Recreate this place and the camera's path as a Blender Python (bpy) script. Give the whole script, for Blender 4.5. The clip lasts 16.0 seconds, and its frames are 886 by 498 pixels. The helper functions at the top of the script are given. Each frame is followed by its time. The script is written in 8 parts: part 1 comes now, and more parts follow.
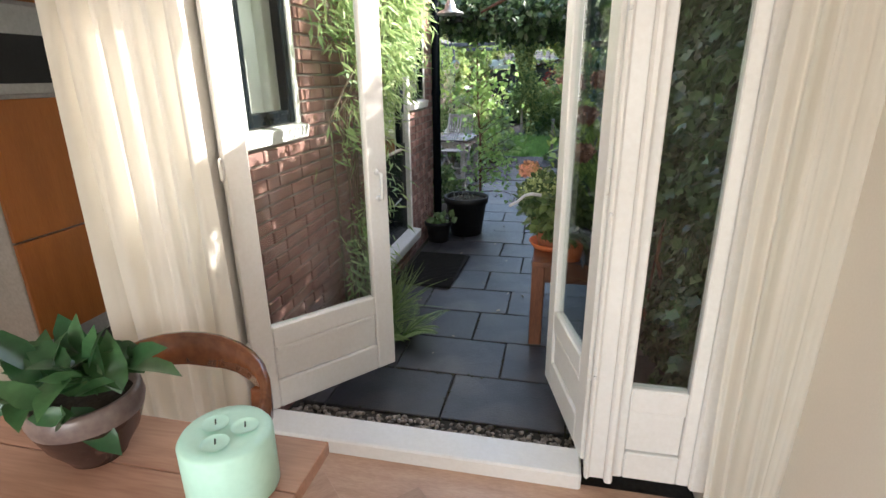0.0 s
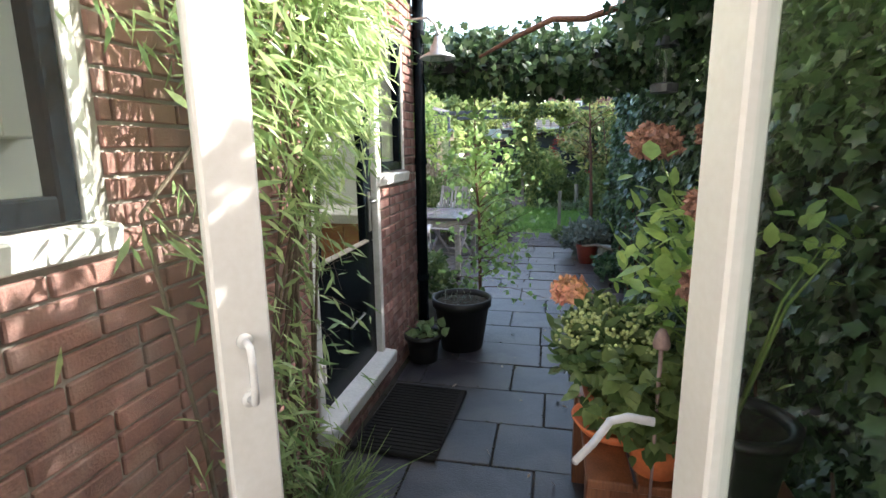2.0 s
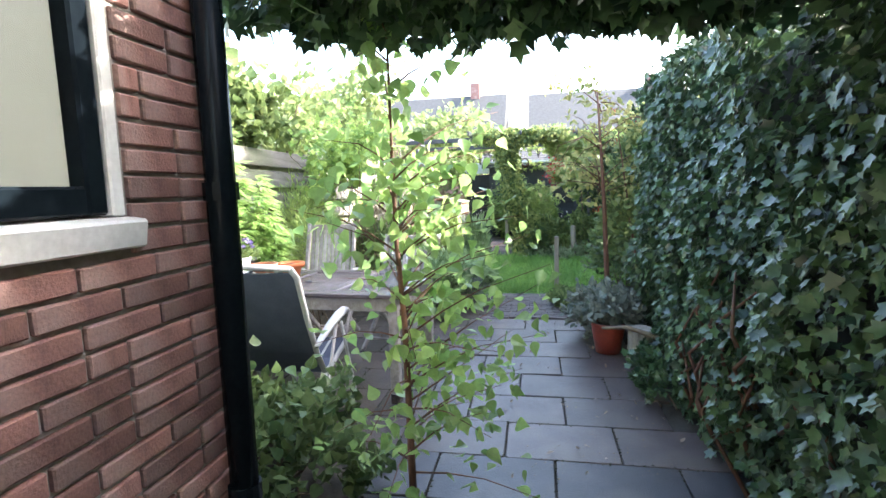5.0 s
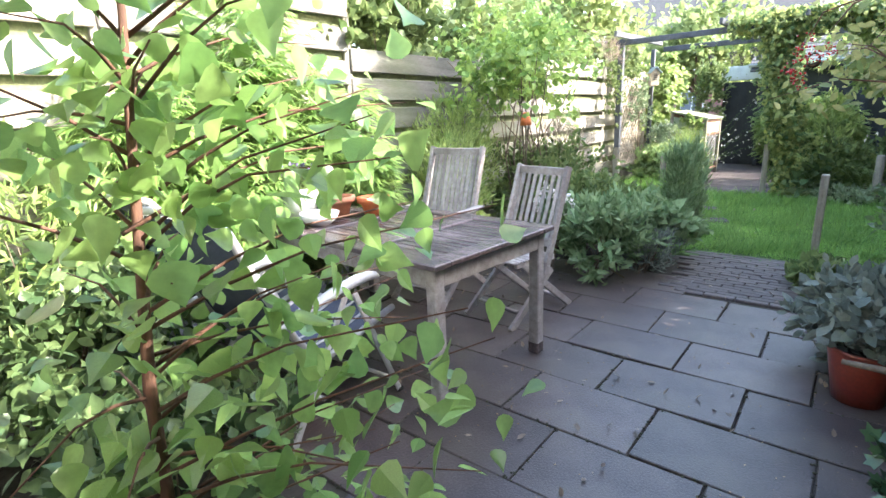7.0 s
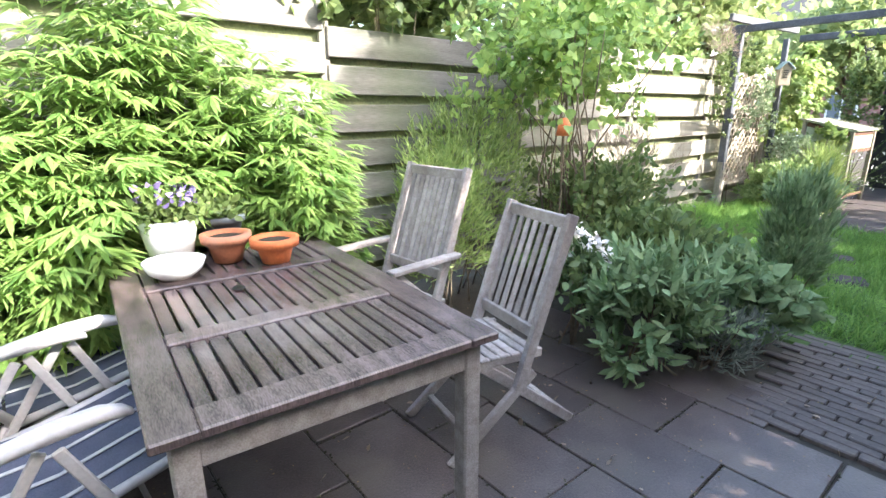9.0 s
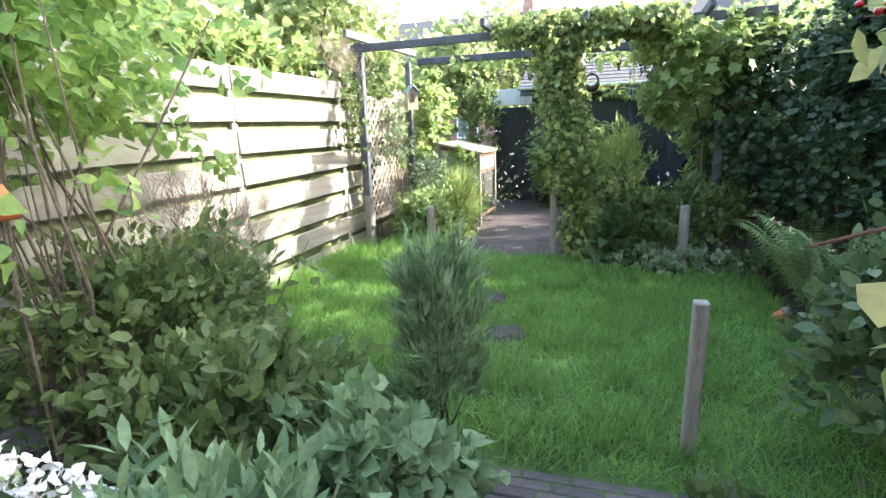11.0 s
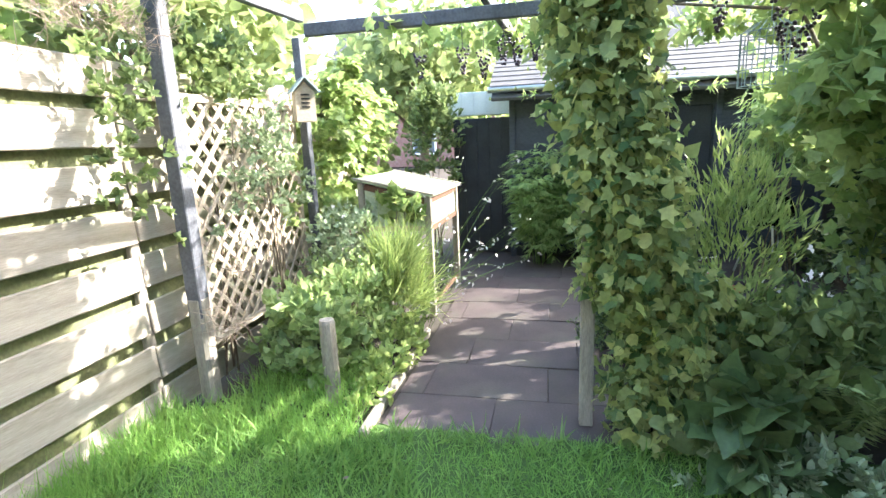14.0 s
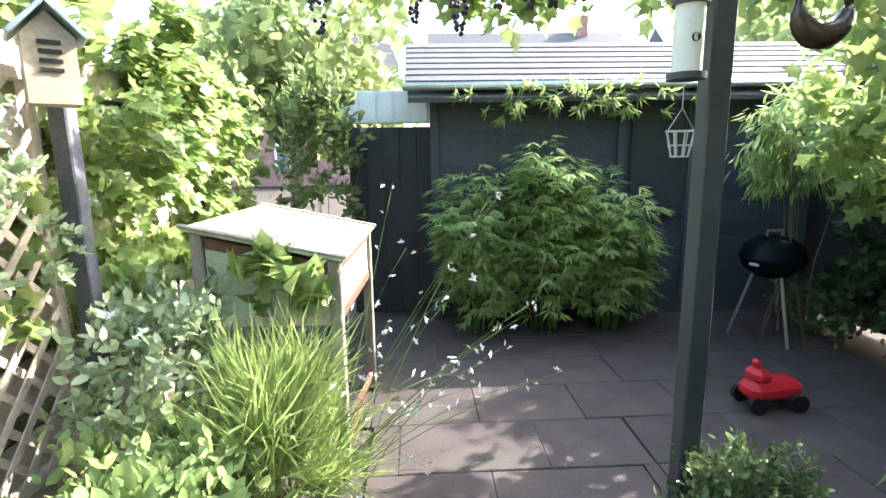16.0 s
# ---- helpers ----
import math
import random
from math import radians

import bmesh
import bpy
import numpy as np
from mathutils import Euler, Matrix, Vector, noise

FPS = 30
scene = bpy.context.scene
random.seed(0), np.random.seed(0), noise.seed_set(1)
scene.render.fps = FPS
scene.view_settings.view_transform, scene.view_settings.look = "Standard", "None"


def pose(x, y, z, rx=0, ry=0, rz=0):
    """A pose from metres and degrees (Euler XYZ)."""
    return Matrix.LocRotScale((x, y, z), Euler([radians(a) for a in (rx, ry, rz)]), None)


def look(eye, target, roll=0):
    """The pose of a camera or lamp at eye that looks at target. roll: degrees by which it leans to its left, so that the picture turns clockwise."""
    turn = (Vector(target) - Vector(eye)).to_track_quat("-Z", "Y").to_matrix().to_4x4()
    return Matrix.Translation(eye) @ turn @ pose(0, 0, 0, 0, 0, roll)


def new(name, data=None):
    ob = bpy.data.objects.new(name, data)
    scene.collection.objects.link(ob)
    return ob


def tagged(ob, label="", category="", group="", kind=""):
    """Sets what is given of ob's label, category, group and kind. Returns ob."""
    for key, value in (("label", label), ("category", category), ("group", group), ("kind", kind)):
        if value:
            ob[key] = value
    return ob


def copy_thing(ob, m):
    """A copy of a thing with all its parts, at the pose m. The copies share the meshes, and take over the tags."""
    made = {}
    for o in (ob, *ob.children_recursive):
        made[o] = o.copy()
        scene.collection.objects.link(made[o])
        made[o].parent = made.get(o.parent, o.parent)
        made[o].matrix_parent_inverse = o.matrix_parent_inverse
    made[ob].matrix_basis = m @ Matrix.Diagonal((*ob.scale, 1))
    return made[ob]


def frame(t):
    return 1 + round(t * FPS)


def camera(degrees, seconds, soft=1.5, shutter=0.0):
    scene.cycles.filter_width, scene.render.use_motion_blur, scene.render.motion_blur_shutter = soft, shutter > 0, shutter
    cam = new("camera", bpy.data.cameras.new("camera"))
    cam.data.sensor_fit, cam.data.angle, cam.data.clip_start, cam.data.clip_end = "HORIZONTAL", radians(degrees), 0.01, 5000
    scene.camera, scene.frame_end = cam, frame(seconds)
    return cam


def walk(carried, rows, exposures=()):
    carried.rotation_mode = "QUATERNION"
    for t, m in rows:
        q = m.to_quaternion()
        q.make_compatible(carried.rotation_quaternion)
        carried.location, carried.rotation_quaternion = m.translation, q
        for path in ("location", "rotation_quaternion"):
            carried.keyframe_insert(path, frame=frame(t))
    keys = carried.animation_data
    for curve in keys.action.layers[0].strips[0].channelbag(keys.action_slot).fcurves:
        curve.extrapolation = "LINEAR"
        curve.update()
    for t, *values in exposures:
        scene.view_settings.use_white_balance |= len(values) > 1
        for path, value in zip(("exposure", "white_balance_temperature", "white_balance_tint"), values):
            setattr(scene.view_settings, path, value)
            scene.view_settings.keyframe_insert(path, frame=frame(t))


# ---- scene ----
cam = camera(82.2, 16.0, soft=1.5)
PATH = [
    (0, (1.248, 2.058, 1.579), (0.838, 3.906, 0.935), -0.7),
    (0.5, (1.212, 2.32, 1.588), (0.802, 4.19, 1.008), -0.6),
    (1, (1.152, 2.652, 1.584), (0.734, 4.543, 1.082), -0.9),
    (1.5, (1.081, 3.026, 1.549), (0.667, 4.934, 1.113), -0.9),
    (2, (1.024, 3.462, 1.528), (0.612, 5.379, 1.135), -0.7),
    (2.5, (0.961, 3.834, 1.487), (0.548, 5.758, 1.124), -0.9),
    (3, (0.9, 4.211, 1.439), (0.533, 6.149, 1.11), -1.2),
    (3.5, (0.857, 4.622, 1.444), (0.554, 6.575, 1.138), -0.8),
    (4, (0.827, 5.03, 1.438), (0.557, 6.996, 1.19), -1.4),
    (4.2, (0.823, 5.212, 1.438), (0.558, 7.18, 1.206), -1.4),
    (6.3, (1.269, 6.985, 1.367), (0.369, 8.734, 1.007), -2.0),
    (6.5, (1.312, 7.119, 1.368), (0.307, 8.795, 0.943), -2.2),
    (7, (1.352, 7.484, 1.355), (0.129, 8.98, 0.839), -2.3),
    (7.2, (1.347, 7.624, 1.362), (0.051, 9.045, 0.814), -1.8),
    (7.5, (1.353, 7.826, 1.346), (-0.062, 9.126, 0.791), -2.2),
    (8, (1.304, 8.145, 1.368), (-0.237, 9.286, 0.799), -1.4),
    (8.5, (1.219, 8.51, 1.392), (-0.344, 9.623, 0.829), -0.5),
    (9, (1.117, 8.921, 1.405), (-0.375, 10.14, 0.868), -0.2),
    (9.5, (0.987, 9.364, 1.407), (-0.27, 10.83, 0.889), -0.1),
    (10, (0.879, 9.798, 1.421), (-0.078, 11.479, 0.913), -0.8),
    (10.2, (0.861, 9.991, 1.421), (-0.016, 11.718, 0.924), -1.4),
    (12.3, (0.531, 11.887, 1.556), (0.302, 13.821, 1.102), -1.6),
    (12.5, (0.524, 12.126, 1.543), (0.294, 14.06, 1.091), -2.0),
    (13, (0.422, 12.711, 1.547), (0.178, 14.643, 1.094), -2.2),
    (13.5, (0.291, 13.324, 1.542), (-0.042, 15.245, 1.097), -2.3),
    (14, (0.123, 13.89, 1.529), (-0.298, 15.798, 1.103), -2.5),
    (14.5, (-0.101, 14.45, 1.541), (-0.562, 16.353, 1.135), -2.6),
    (15, (-0.34, 14.962, 1.518), (-0.772, 16.877, 1.138), -2.4),
    (15.5, (-0.46, 15.396, 1.507), (-0.686, 17.348, 1.136), -1.5),
    (16, (-0.525, 15.791, 1.513), (-0.428, 17.754, 1.145), -0.9),
]
walk(cam, [(t, look(eye, target, roll)) for t, eye, target, roll in PATH],
     exposures=[(0, 2.75), (1.0, 2.82), (2.0, 2.85), (3.0, 3.12), (4.2, 3.58), (6.3, 3.5), (8.0, 3.36), (9.5, 3.3), (10.2, 3.35), (12.5, 3.3), (14.0, 3.6), (15.2, 3.45), (16.0, 3.45)])

# ---- light ----
SUN_DIR = Vector((0.80, 0.34, 0.62)).normalized()      # towards the sun
world = bpy.data.worlds.new("sky_world")
scene.world = world
world.use_nodes = True
wn = world.node_tree.nodes
sky = wn.new("ShaderNodeTexSky")
sky.sky_type = "NISHITA"
sky.sun_disc = False
sky.sun_elevation = math.asin(SUN_DIR.z)
sky.sun_rotation = math.atan2(SUN_DIR.x, SUN_DIR.y)
sky.dust_density = 2.5
sky.air_density = 1.2
wn["Background"].inputs["Strength"].default_value = 0.13
world.node_tree.links.new(sky.outputs["Color"], wn["Background"].inputs["Color"])
sun = new("sun", bpy.data.lights.new("sun", "SUN"))
sun.data.energy = 2.35
sun.data.angle = radians(0.6)
sun.data.color = (1.0, 0.95, 0.88)
sun.matrix_basis = look(SUN_DIR * 30, (0, 0, 0))

# fill lamp behind the camera, added to brighten the room like daylight
room_fill = new("room_fill_light", bpy.data.lights.new("room_fill_light", "AREA"))
room_fill.data.shape, room_fill.data.size, room_fill.data.size_y = "RECTANGLE", 2.9, 1.15
room_fill.data.energy = 18.0
room_fill.data.color = (1.0, 0.97, 0.93)
room_fill.matrix_basis = look((0.7, -0.98, 1.6), (0.7, 3.0, 1.3))

# fill strip hidden above the sink window, added to brighten the kitchen like skylight
sink_fill = new("sink_fill_light", bpy.data.lights.new("sink_fill_light", "AREA"))
sink_fill.data.shape, sink_fill.data.size, sink_fill.data.size_y = "RECTANGLE", 1.0, 0.12
sink_fill.data.energy = 2.0
sink_fill.matrix_basis = look((-0.95, 7.16, 2.38), (-0.95, 5.6, 0.6))

# ---- materials ----


def mat(name, a, b=None, rough=0.7, scale=6.0, fine=60.0, bump=0.15, metal=0.0, spec=0.5, island=0.0, obj=0.0, stretch=(1, 1, 1), dirt=None, dirt_amount=0.35, coat=0.0):
    """A surface with coarse and fine noise between two colours, stains and relief. island / obj: brightness spread per leaf or per object."""
    b = b or tuple(c * 0.72 for c in a)
    m = bpy.data.materials.new(name)
    m.use_nodes = True
    nt = m.node_tree
    n, li = nt.nodes, nt.links.new
    bs = n["Principled BSDF"]
    tc = n.new("ShaderNodeTexCoord")
    mp = n.new("ShaderNodeMapping")
    mp.inputs["Scale"].default_value = stretch
    li(tc.outputs["Object"], mp.inputs["Vector"])
    n1 = n.new("ShaderNodeTexNoise")
    n1.inputs["Scale"].default_value, n1.inputs["Detail"].default_value = scale, 4
    n2 = n.new("ShaderNodeTexNoise")
    n2.inputs["Scale"].default_value, n2.inputs["Detail"].default_value = fine, 5
    for q in (n1, n2):
        li(mp.outputs["Vector"], q.inputs["Vector"])
    add = n.new("ShaderNodeMath")
    add.operation = "ADD"
    li(n1.outputs["Fac"], add.inputs[0])
    li(n2.outputs["Fac"], add.inputs[1])
    rg = n.new("ShaderNodeMapRange")
    rg.inputs["From Min"].default_value, rg.inputs["From Max"].default_value = 0.72, 1.28
    li(add.outputs[0], rg.inputs["Value"])
    mx = n.new("ShaderNodeMix")
    mx.data_type = "RGBA"
    mx.inputs["A"].default_value, mx.inputs["B"].default_value = (*b, 1), (*a, 1)
    li(rg.outputs[0], mx.inputs["Factor"])
    col = mx.outputs["Result"]
    if dirt:
        n3 = n.new("ShaderNodeTexNoise")
        n3.inputs["Scale"].default_value, n3.inputs["Detail"].default_value = scale * 0.37, 6
        li(tc.outputs["Object"], n3.inputs["Vector"])
        r3 = n.new("ShaderNodeMapRange")
        r3.inputs["From Min"].default_value, r3.inputs["From Max"].default_value = 0.5, 0.68
        r3.inputs["To Max"].default_value = dirt_amount
        li(n3.outputs["Fac"], r3.inputs["Value"])
        md = n.new("ShaderNodeMix")
        md.data_type = "RGBA"
        md.inputs["B"].default_value = (*dirt, 1)
        li(r3.outputs[0], md.inputs["Factor"])
        li(col, md.inputs["A"])
        col = md.outputs["Result"]
    if island or obj:
        src = n.new("ShaderNodeNewGeometry").outputs["Random Per Island"] if island else n.new("ShaderNodeObjectInfo").outputs["Random"]
        hs = n.new("ShaderNodeHueSaturation")
        k = island or obj
        r4 = n.new("ShaderNodeMapRange")
        r4.inputs["To Min"].default_value, r4.inputs["To Max"].default_value = 1 - k, 1 + k
        li(src, r4.inputs["Value"])
        li(r4.outputs[0], hs.inputs["Value"])
        li(col, hs.inputs["Color"])
        col = hs.outputs["Color"]
    li(col, bs.inputs["Base Color"])
    bs.inputs["Roughness"].default_value, bs.inputs["Metallic"].default_value = rough, metal
    bs.inputs["Specular IOR Level"].default_value = spec
    bs.inputs["Coat Weight"].default_value = coat
    if bump:
        bp = n.new("ShaderNodeBump")
        bp.inputs["Strength"].default_value, bp.inputs["Distance"].default_value = bump, 0.006
        li(add.outputs[0], bp.inputs["Height"])
        li(bp.outputs["Normal"], bs.inputs["Normal"])
    return m


def leaf_mat(name, a, b, rough=0.45, through_light=0.4, spec=0.4, obj=False):
    """Leaves: colour from a to b by leaf, gloss on top, light passing through."""
    a, b = ([c * 0.86 + 0.14 * sum(q) / 3 for c in q] for q in (a, b))
    a, b = ((q[0], q[1], q[2] * 1.25) for q in (a, b))
    m = bpy.data.materials.new(name)
    m.use_nodes = True
    nt = m.node_tree
    n, li = nt.nodes, nt.links.new
    bs = n["Principled BSDF"]
    src = n.new("ShaderNodeObjectInfo").outputs["Random"] if obj else n.new("ShaderNodeNewGeometry").outputs["Random Per Island"]
    rp = n.new("ShaderNodeValToRGB")
    rp.color_ramp.elements[0].color, rp.color_ramp.elements[1].color = (*a, 1), (*b, 1)
    li(src, rp.inputs["Fac"])
    tc = n.new("ShaderNodeTexCoord")
    nz = n.new("ShaderNodeTexNoise")
    nz.inputs["Scale"].default_value, nz.inputs["Detail"].default_value = 45, 3
    li(tc.outputs["Object"], nz.inputs["Vector"])
    hs = n.new("ShaderNodeHueSaturation")
    r = n.new("ShaderNodeMapRange")
    r.inputs["To Min"].default_value, r.inputs["To Max"].default_value = 0.6, 1.4
    li(nz.outputs["Fac"], r.inputs["Value"])
    li(r.outputs[0], hs.inputs["Value"])
    li(rp.outputs["Color"], hs.inputs["Color"])
    li(hs.outputs["Color"], bs.inputs["Base Color"])
    bs.inputs["Roughness"].default_value, bs.inputs["Specular IOR Level"].default_value = rough, spec
    tr = n.new("ShaderNodeBsdfTranslucent")
    hs2 = n.new("ShaderNodeHueSaturation")
    hs2.inputs["Value"].default_value, hs2.inputs["Saturation"].default_value, hs2.inputs["Hue"].default_value = 1.6, 0.92, 0.488
    li(hs.outputs["Color"], hs2.inputs["Color"])
    li(hs2.outputs["Color"], tr.inputs["Color"])
    ms = n.new("ShaderNodeMixShader")
    ms.inputs["Fac"].default_value = through_light
    li(bs.outputs[0], ms.inputs[1])
    li(tr.outputs[0], ms.inputs[2])
    li(ms.outputs[0], n["Material Output"].inputs["Surface"])
    return m


def glass_mat(name, tint=(1, 1, 1), rough=0.0, gloss=1.0):
    m = bpy.data.materials.new(name)
    m.use_nodes = True
    nt = m.node_tree
    n, li = nt.nodes, nt.links.new
    tr = n.new("ShaderNodeBsdfTransparent")
    tr.inputs["Color"].default_value = (*tint, 1)
    gl = n.new("ShaderNodeBsdfGlossy")
    gl.inputs["Roughness"].default_value = rough
    lw = n.new("ShaderNodeLayerWeight")
    pw = n.new("ShaderNodeMath")
    pw.operation = "POWER"
    pw.inputs[1].default_value = 4.0
    li(lw.outputs["Facing"], pw.inputs[0])
    mu = n.new("ShaderNodeMath")
    mu.operation = "MULTIPLY_ADD"
    mu.inputs[1].default_value, mu.inputs[2].default_value = 0.55 * gloss, 0.032 * gloss
    li(pw.outputs[0], mu.inputs[0])
    ms = n.new("ShaderNodeMixShader")
    li(mu.outputs[0], ms.inputs["Fac"])
    li(tr.outputs[0], ms.inputs[1])
    li(gl.outputs[0], ms.inputs[2])
    li(ms.outputs[0], n["Material Output"].inputs["Surface"])
    return m


M = {}
M["white"] = mat("white_paint", (0.80, 0.79, 0.765), (0.74, 0.725, 0.69), rough=0.32, bump=0.04, scale=3)
M["white_out"] = mat("weathered_white_paint", (0.80, 0.80, 0.78), (0.62, 0.62, 0.60), rough=0.4, bump=0.08, dirt=(0.3, 0.3, 0.26), dirt_amount=0.3)
M["black"] = mat("black_green_paint", (0.007, 0.011, 0.014), (0.004, 0.006, 0.009), rough=0.25, bump=0.03, spec=0.06)
M["brick"] = mat("red_brick", (0.33, 0.165, 0.135), (0.19, 0.10, 0.088), rough=0.85, scale=14, fine=120, bump=0.5, obj=0.38, dirt=(0.42, 0.33, 0.30), dirt_amount=0.4)
M["mortar"] = mat("grey_mortar", (0.36, 0.33, 0.30), (0.24, 0.22, 0.20), rough=0.95, scale=12, bump=0.4)
M["flag"] = mat("bluestone_flag", (0.043, 0.040, 0.047), (0.016, 0.015, 0.018), rough=0.40, scale=7, fine=110, bump=0.45, obj=0.30, dirt=(0.085, 0.072, 0.064), dirt_amount=0.6)
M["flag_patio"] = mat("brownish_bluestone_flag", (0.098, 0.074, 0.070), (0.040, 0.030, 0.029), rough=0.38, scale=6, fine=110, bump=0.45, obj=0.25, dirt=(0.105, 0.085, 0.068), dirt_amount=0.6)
M["wetteak"] = mat("damp_dark_teak", (0.150, 0.112, 0.108), (0.050, 0.036, 0.035), rough=0.24, scale=5, fine=60, bump=0.3, obj=0.3, dirt=(0.30, 0.26, 0.26), dirt_amount=0.4, stretch=(1, 5, 1))
M["joint"] = mat("soil_joint", (0.055, 0.047, 0.038), (0.030, 0.026, 0.020), rough=0.95, scale=20, bump=0.5)
M["paver"] = mat("dark_paver", (0.105, 0.084, 0.078), (0.055, 0.044, 0.041), rough=0.7, scale=9, bump=0.3, obj=0.25)
M["pathstone"] = mat("purple_grey_paver", (0.074, 0.054, 0.054), (0.038, 0.028, 0.028), rough=0.75, scale=6, fine=100, bump=0.35, obj=0.1, dirt=(0.07, 0.07, 0.05), dirt_amount=0.5)
M["crumb"] = mat("mossy_crumb", (0.06, 0.06, 0.03), (0.03, 0.026, 0.016), rough=0.95, scale=10, fine=80, bump=0.3, island=0.4)
M["soil"] = mat("garden_soil", (0.05, 0.036, 0.024), (0.022, 0.016, 0.01), rough=0.95, scale=10, fine=80, bump=0.7)
M["lawn_soil"] = mat("mossy_ground", (0.06, 0.12, 0.020), (0.035, 0.065, 0.014), rough=0.95, scale=8, bump=0.6)
M["oldwood"] = mat("silvered_teak", (0.45, 0.41, 0.395), (0.25, 0.215, 0.20), rough=0.75, scale=9, fine=70, bump=0.35, stretch=(3, 3, 3), obj=0.2, dirt=(0.10, 0.07, 0.06), dirt_amount=0.5)
M["plank"] = mat("weathered_fence_plank", (0.41, 0.37, 0.315), (0.25, 0.22, 0.175), rough=0.8, scale=3, fine=45, bump=0.35, stretch=(2, 0.35, 6), obj=0.16, dirt=(0.20, 0.23, 0.12), dirt_amount=0.65)
# algae-grey planks, with the shade on the bays behind the table in the colour
M["shadeplank"] = mat("shaded_algae_fence_plank", (0.27, 0.25, 0.23), (0.13, 0.12, 0.105), rough=0.85, scale=3, fine=45, bump=0.35, stretch=(2, 0.35, 6), obj=0.2, dirt=(0.10, 0.13, 0.06), dirt_amount=0.65)
M["greenwood"] = mat("algae_covered_plank", (0.25, 0.27, 0.13), (0.12, 0.135, 0.07), rough=0.85, scale=5, bump=0.3)
M["postwood"] = mat("grey_timber_post", (0.33, 0.30, 0.25), (0.18, 0.16, 0.13), rough=0.85, scale=8, fine=60, bump=0.4, stretch=(4, 4, 0.6))
M["rawpost"] = mat("grey_beam", (0.11, 0.118, 0.138), (0.055, 0.058, 0.070), rough=0.7, scale=8, bump=0.25)
M["brownwood"] = mat("brown_stained_wood", (0.22, 0.085, 0.04), (0.12, 0.045, 0.022), rough=0.45, scale=5, fine=40, bump=0.15, stretch=(4, 4, 0.6))
M["tabletop"] = mat("oak_table_wood", (0.42, 0.235, 0.16), (0.30, 0.15, 0.10), rough=0.35, scale=4, fine=26, bump=0.06, stretch=(0.5, 6, 4))
M["chairwood"] = mat("polished_cherry_wood", (0.215, 0.075, 0.030), (0.12, 0.038, 0.016), rough=0.24, scale=6, fine=30, bump=0.03, stretch=(1, 3, 1), coat=0.4)
M["cabwood"] = mat("beech_cabinet_wood", (0.42, 0.15, 0.038), (0.33, 0.11, 0.026), rough=0.35, scale=3, fine=30, bump=0.05, stretch=(6, 6, 0.5))


def cloth_mat(name, a, b, glow):
    """Woven cloth that lets part of the light through."""
    m = mat(name, a, b, rough=0.9, scale=5, fine=300, bump=0.1)
    n, li = m.node_tree.nodes, m.node_tree.links.new
    tr = n.new("ShaderNodeBsdfTranslucent")
    tr.inputs["Color"].default_value = (*a, 1)
    ms = n.new("ShaderNodeMixShader")
    ms.inputs["Fac"].default_value = glow
    li(n["Principled BSDF"].outputs[0], ms.inputs[1])
    li(tr.outputs[0], ms.inputs[2])
    li(ms.outputs[0], n["Material Output"].inputs["Surface"])
    return m


M["curtain"] = cloth_mat("cream_linen_curtain", (0.86, 0.83, 0.76), (0.80, 0.76, 0.68), 0.45)
M["plaster"] = mat("cream_plaster", (0.80, 0.75, 0.67), (0.76, 0.71, 0.63), rough=0.9, scale=2, fine=120, bump=0.12)
M["whitewall"] = mat("white_plaster", (0.80, 0.79, 0.75), (0.75, 0.74, 0.70), rough=0.85, scale=2, fine=120, bump=0.1)
M["tile"] = mat("white_wall_tile", (0.80, 0.80, 0.77), (0.77, 0.77, 0.74), rough=0.15, bump=0.01)
M["floor"] = mat("pale_hardwood_floor", (0.50, 0.33, 0.235), (0.38, 0.235, 0.165), rough=0.4, scale=4, fine=40, bump=0.06, obj=0.14, stretch=(1, 6, 1))
M["steel"] = mat("brushed_steel", (0.62, 0.62, 0.62), (0.5, 0.5, 0.5), rough=0.28, metal=1.0, bump=0.03)
M["galv"] = mat("galvanised_metal", (0.55, 0.56, 0.56), (0.38, 0.39, 0.40), rough=0.4, metal=0.9, bump=0.1)
M["whitemetal"] = mat("white_lacquered_aluminium", (0.50, 0.49, 0.50), (0.38, 0.37, 0.38), rough=0.4, bump=0.06)
M["pinkstone"] = mat("pinkish_grey_stone", (0.36, 0.24, 0.23), (0.22, 0.15, 0.15), rough=0.7, scale=20, bump=0.2)
M["cloudlid"] = mat("algae_clouded_pane", (0.46, 0.52, 0.40), (0.30, 0.36, 0.24), rough=0.3, scale=5, bump=0.08, dirt=(0.16, 0.20, 0.08), dirt_amount=0.5)
M["fabric"] = mat("blue_grey_striped_textile", (0.085, 0.095, 0.14), (0.05, 0.058, 0.09), rough=0.85, scale=8, fine=200, bump=0.3)
M["darkmetal"] = mat("dark_grey_metal", (0.055, 0.06, 0.068), (0.035, 0.038, 0.045), rough=0.45, bump=0.08)
M["blackplastic"] = mat("black_plastic", (0.010, 0.010, 0.010), (0.006, 0.006, 0.006), rough=0.5, bump=0.1)
M["terracotta"] = mat("terracotta", (0.55, 0.20, 0.10), (0.40, 0.15, 0.08), rough=0.8, scale=9, bump=0.25, dirt=(0.62, 0.45, 0.36), dirt_amount=0.4)
M["orangeclay"] = mat("orange_terracotta", (0.72, 0.20, 0.07), (0.56, 0.15, 0.05), rough=0.7, scale=8, bump=0.15)
M["redpot"] = mat("red_glazed_pot", (0.26, 0.045, 0.025), (0.16, 0.03, 0.018), rough=0.3, bump=0.06)
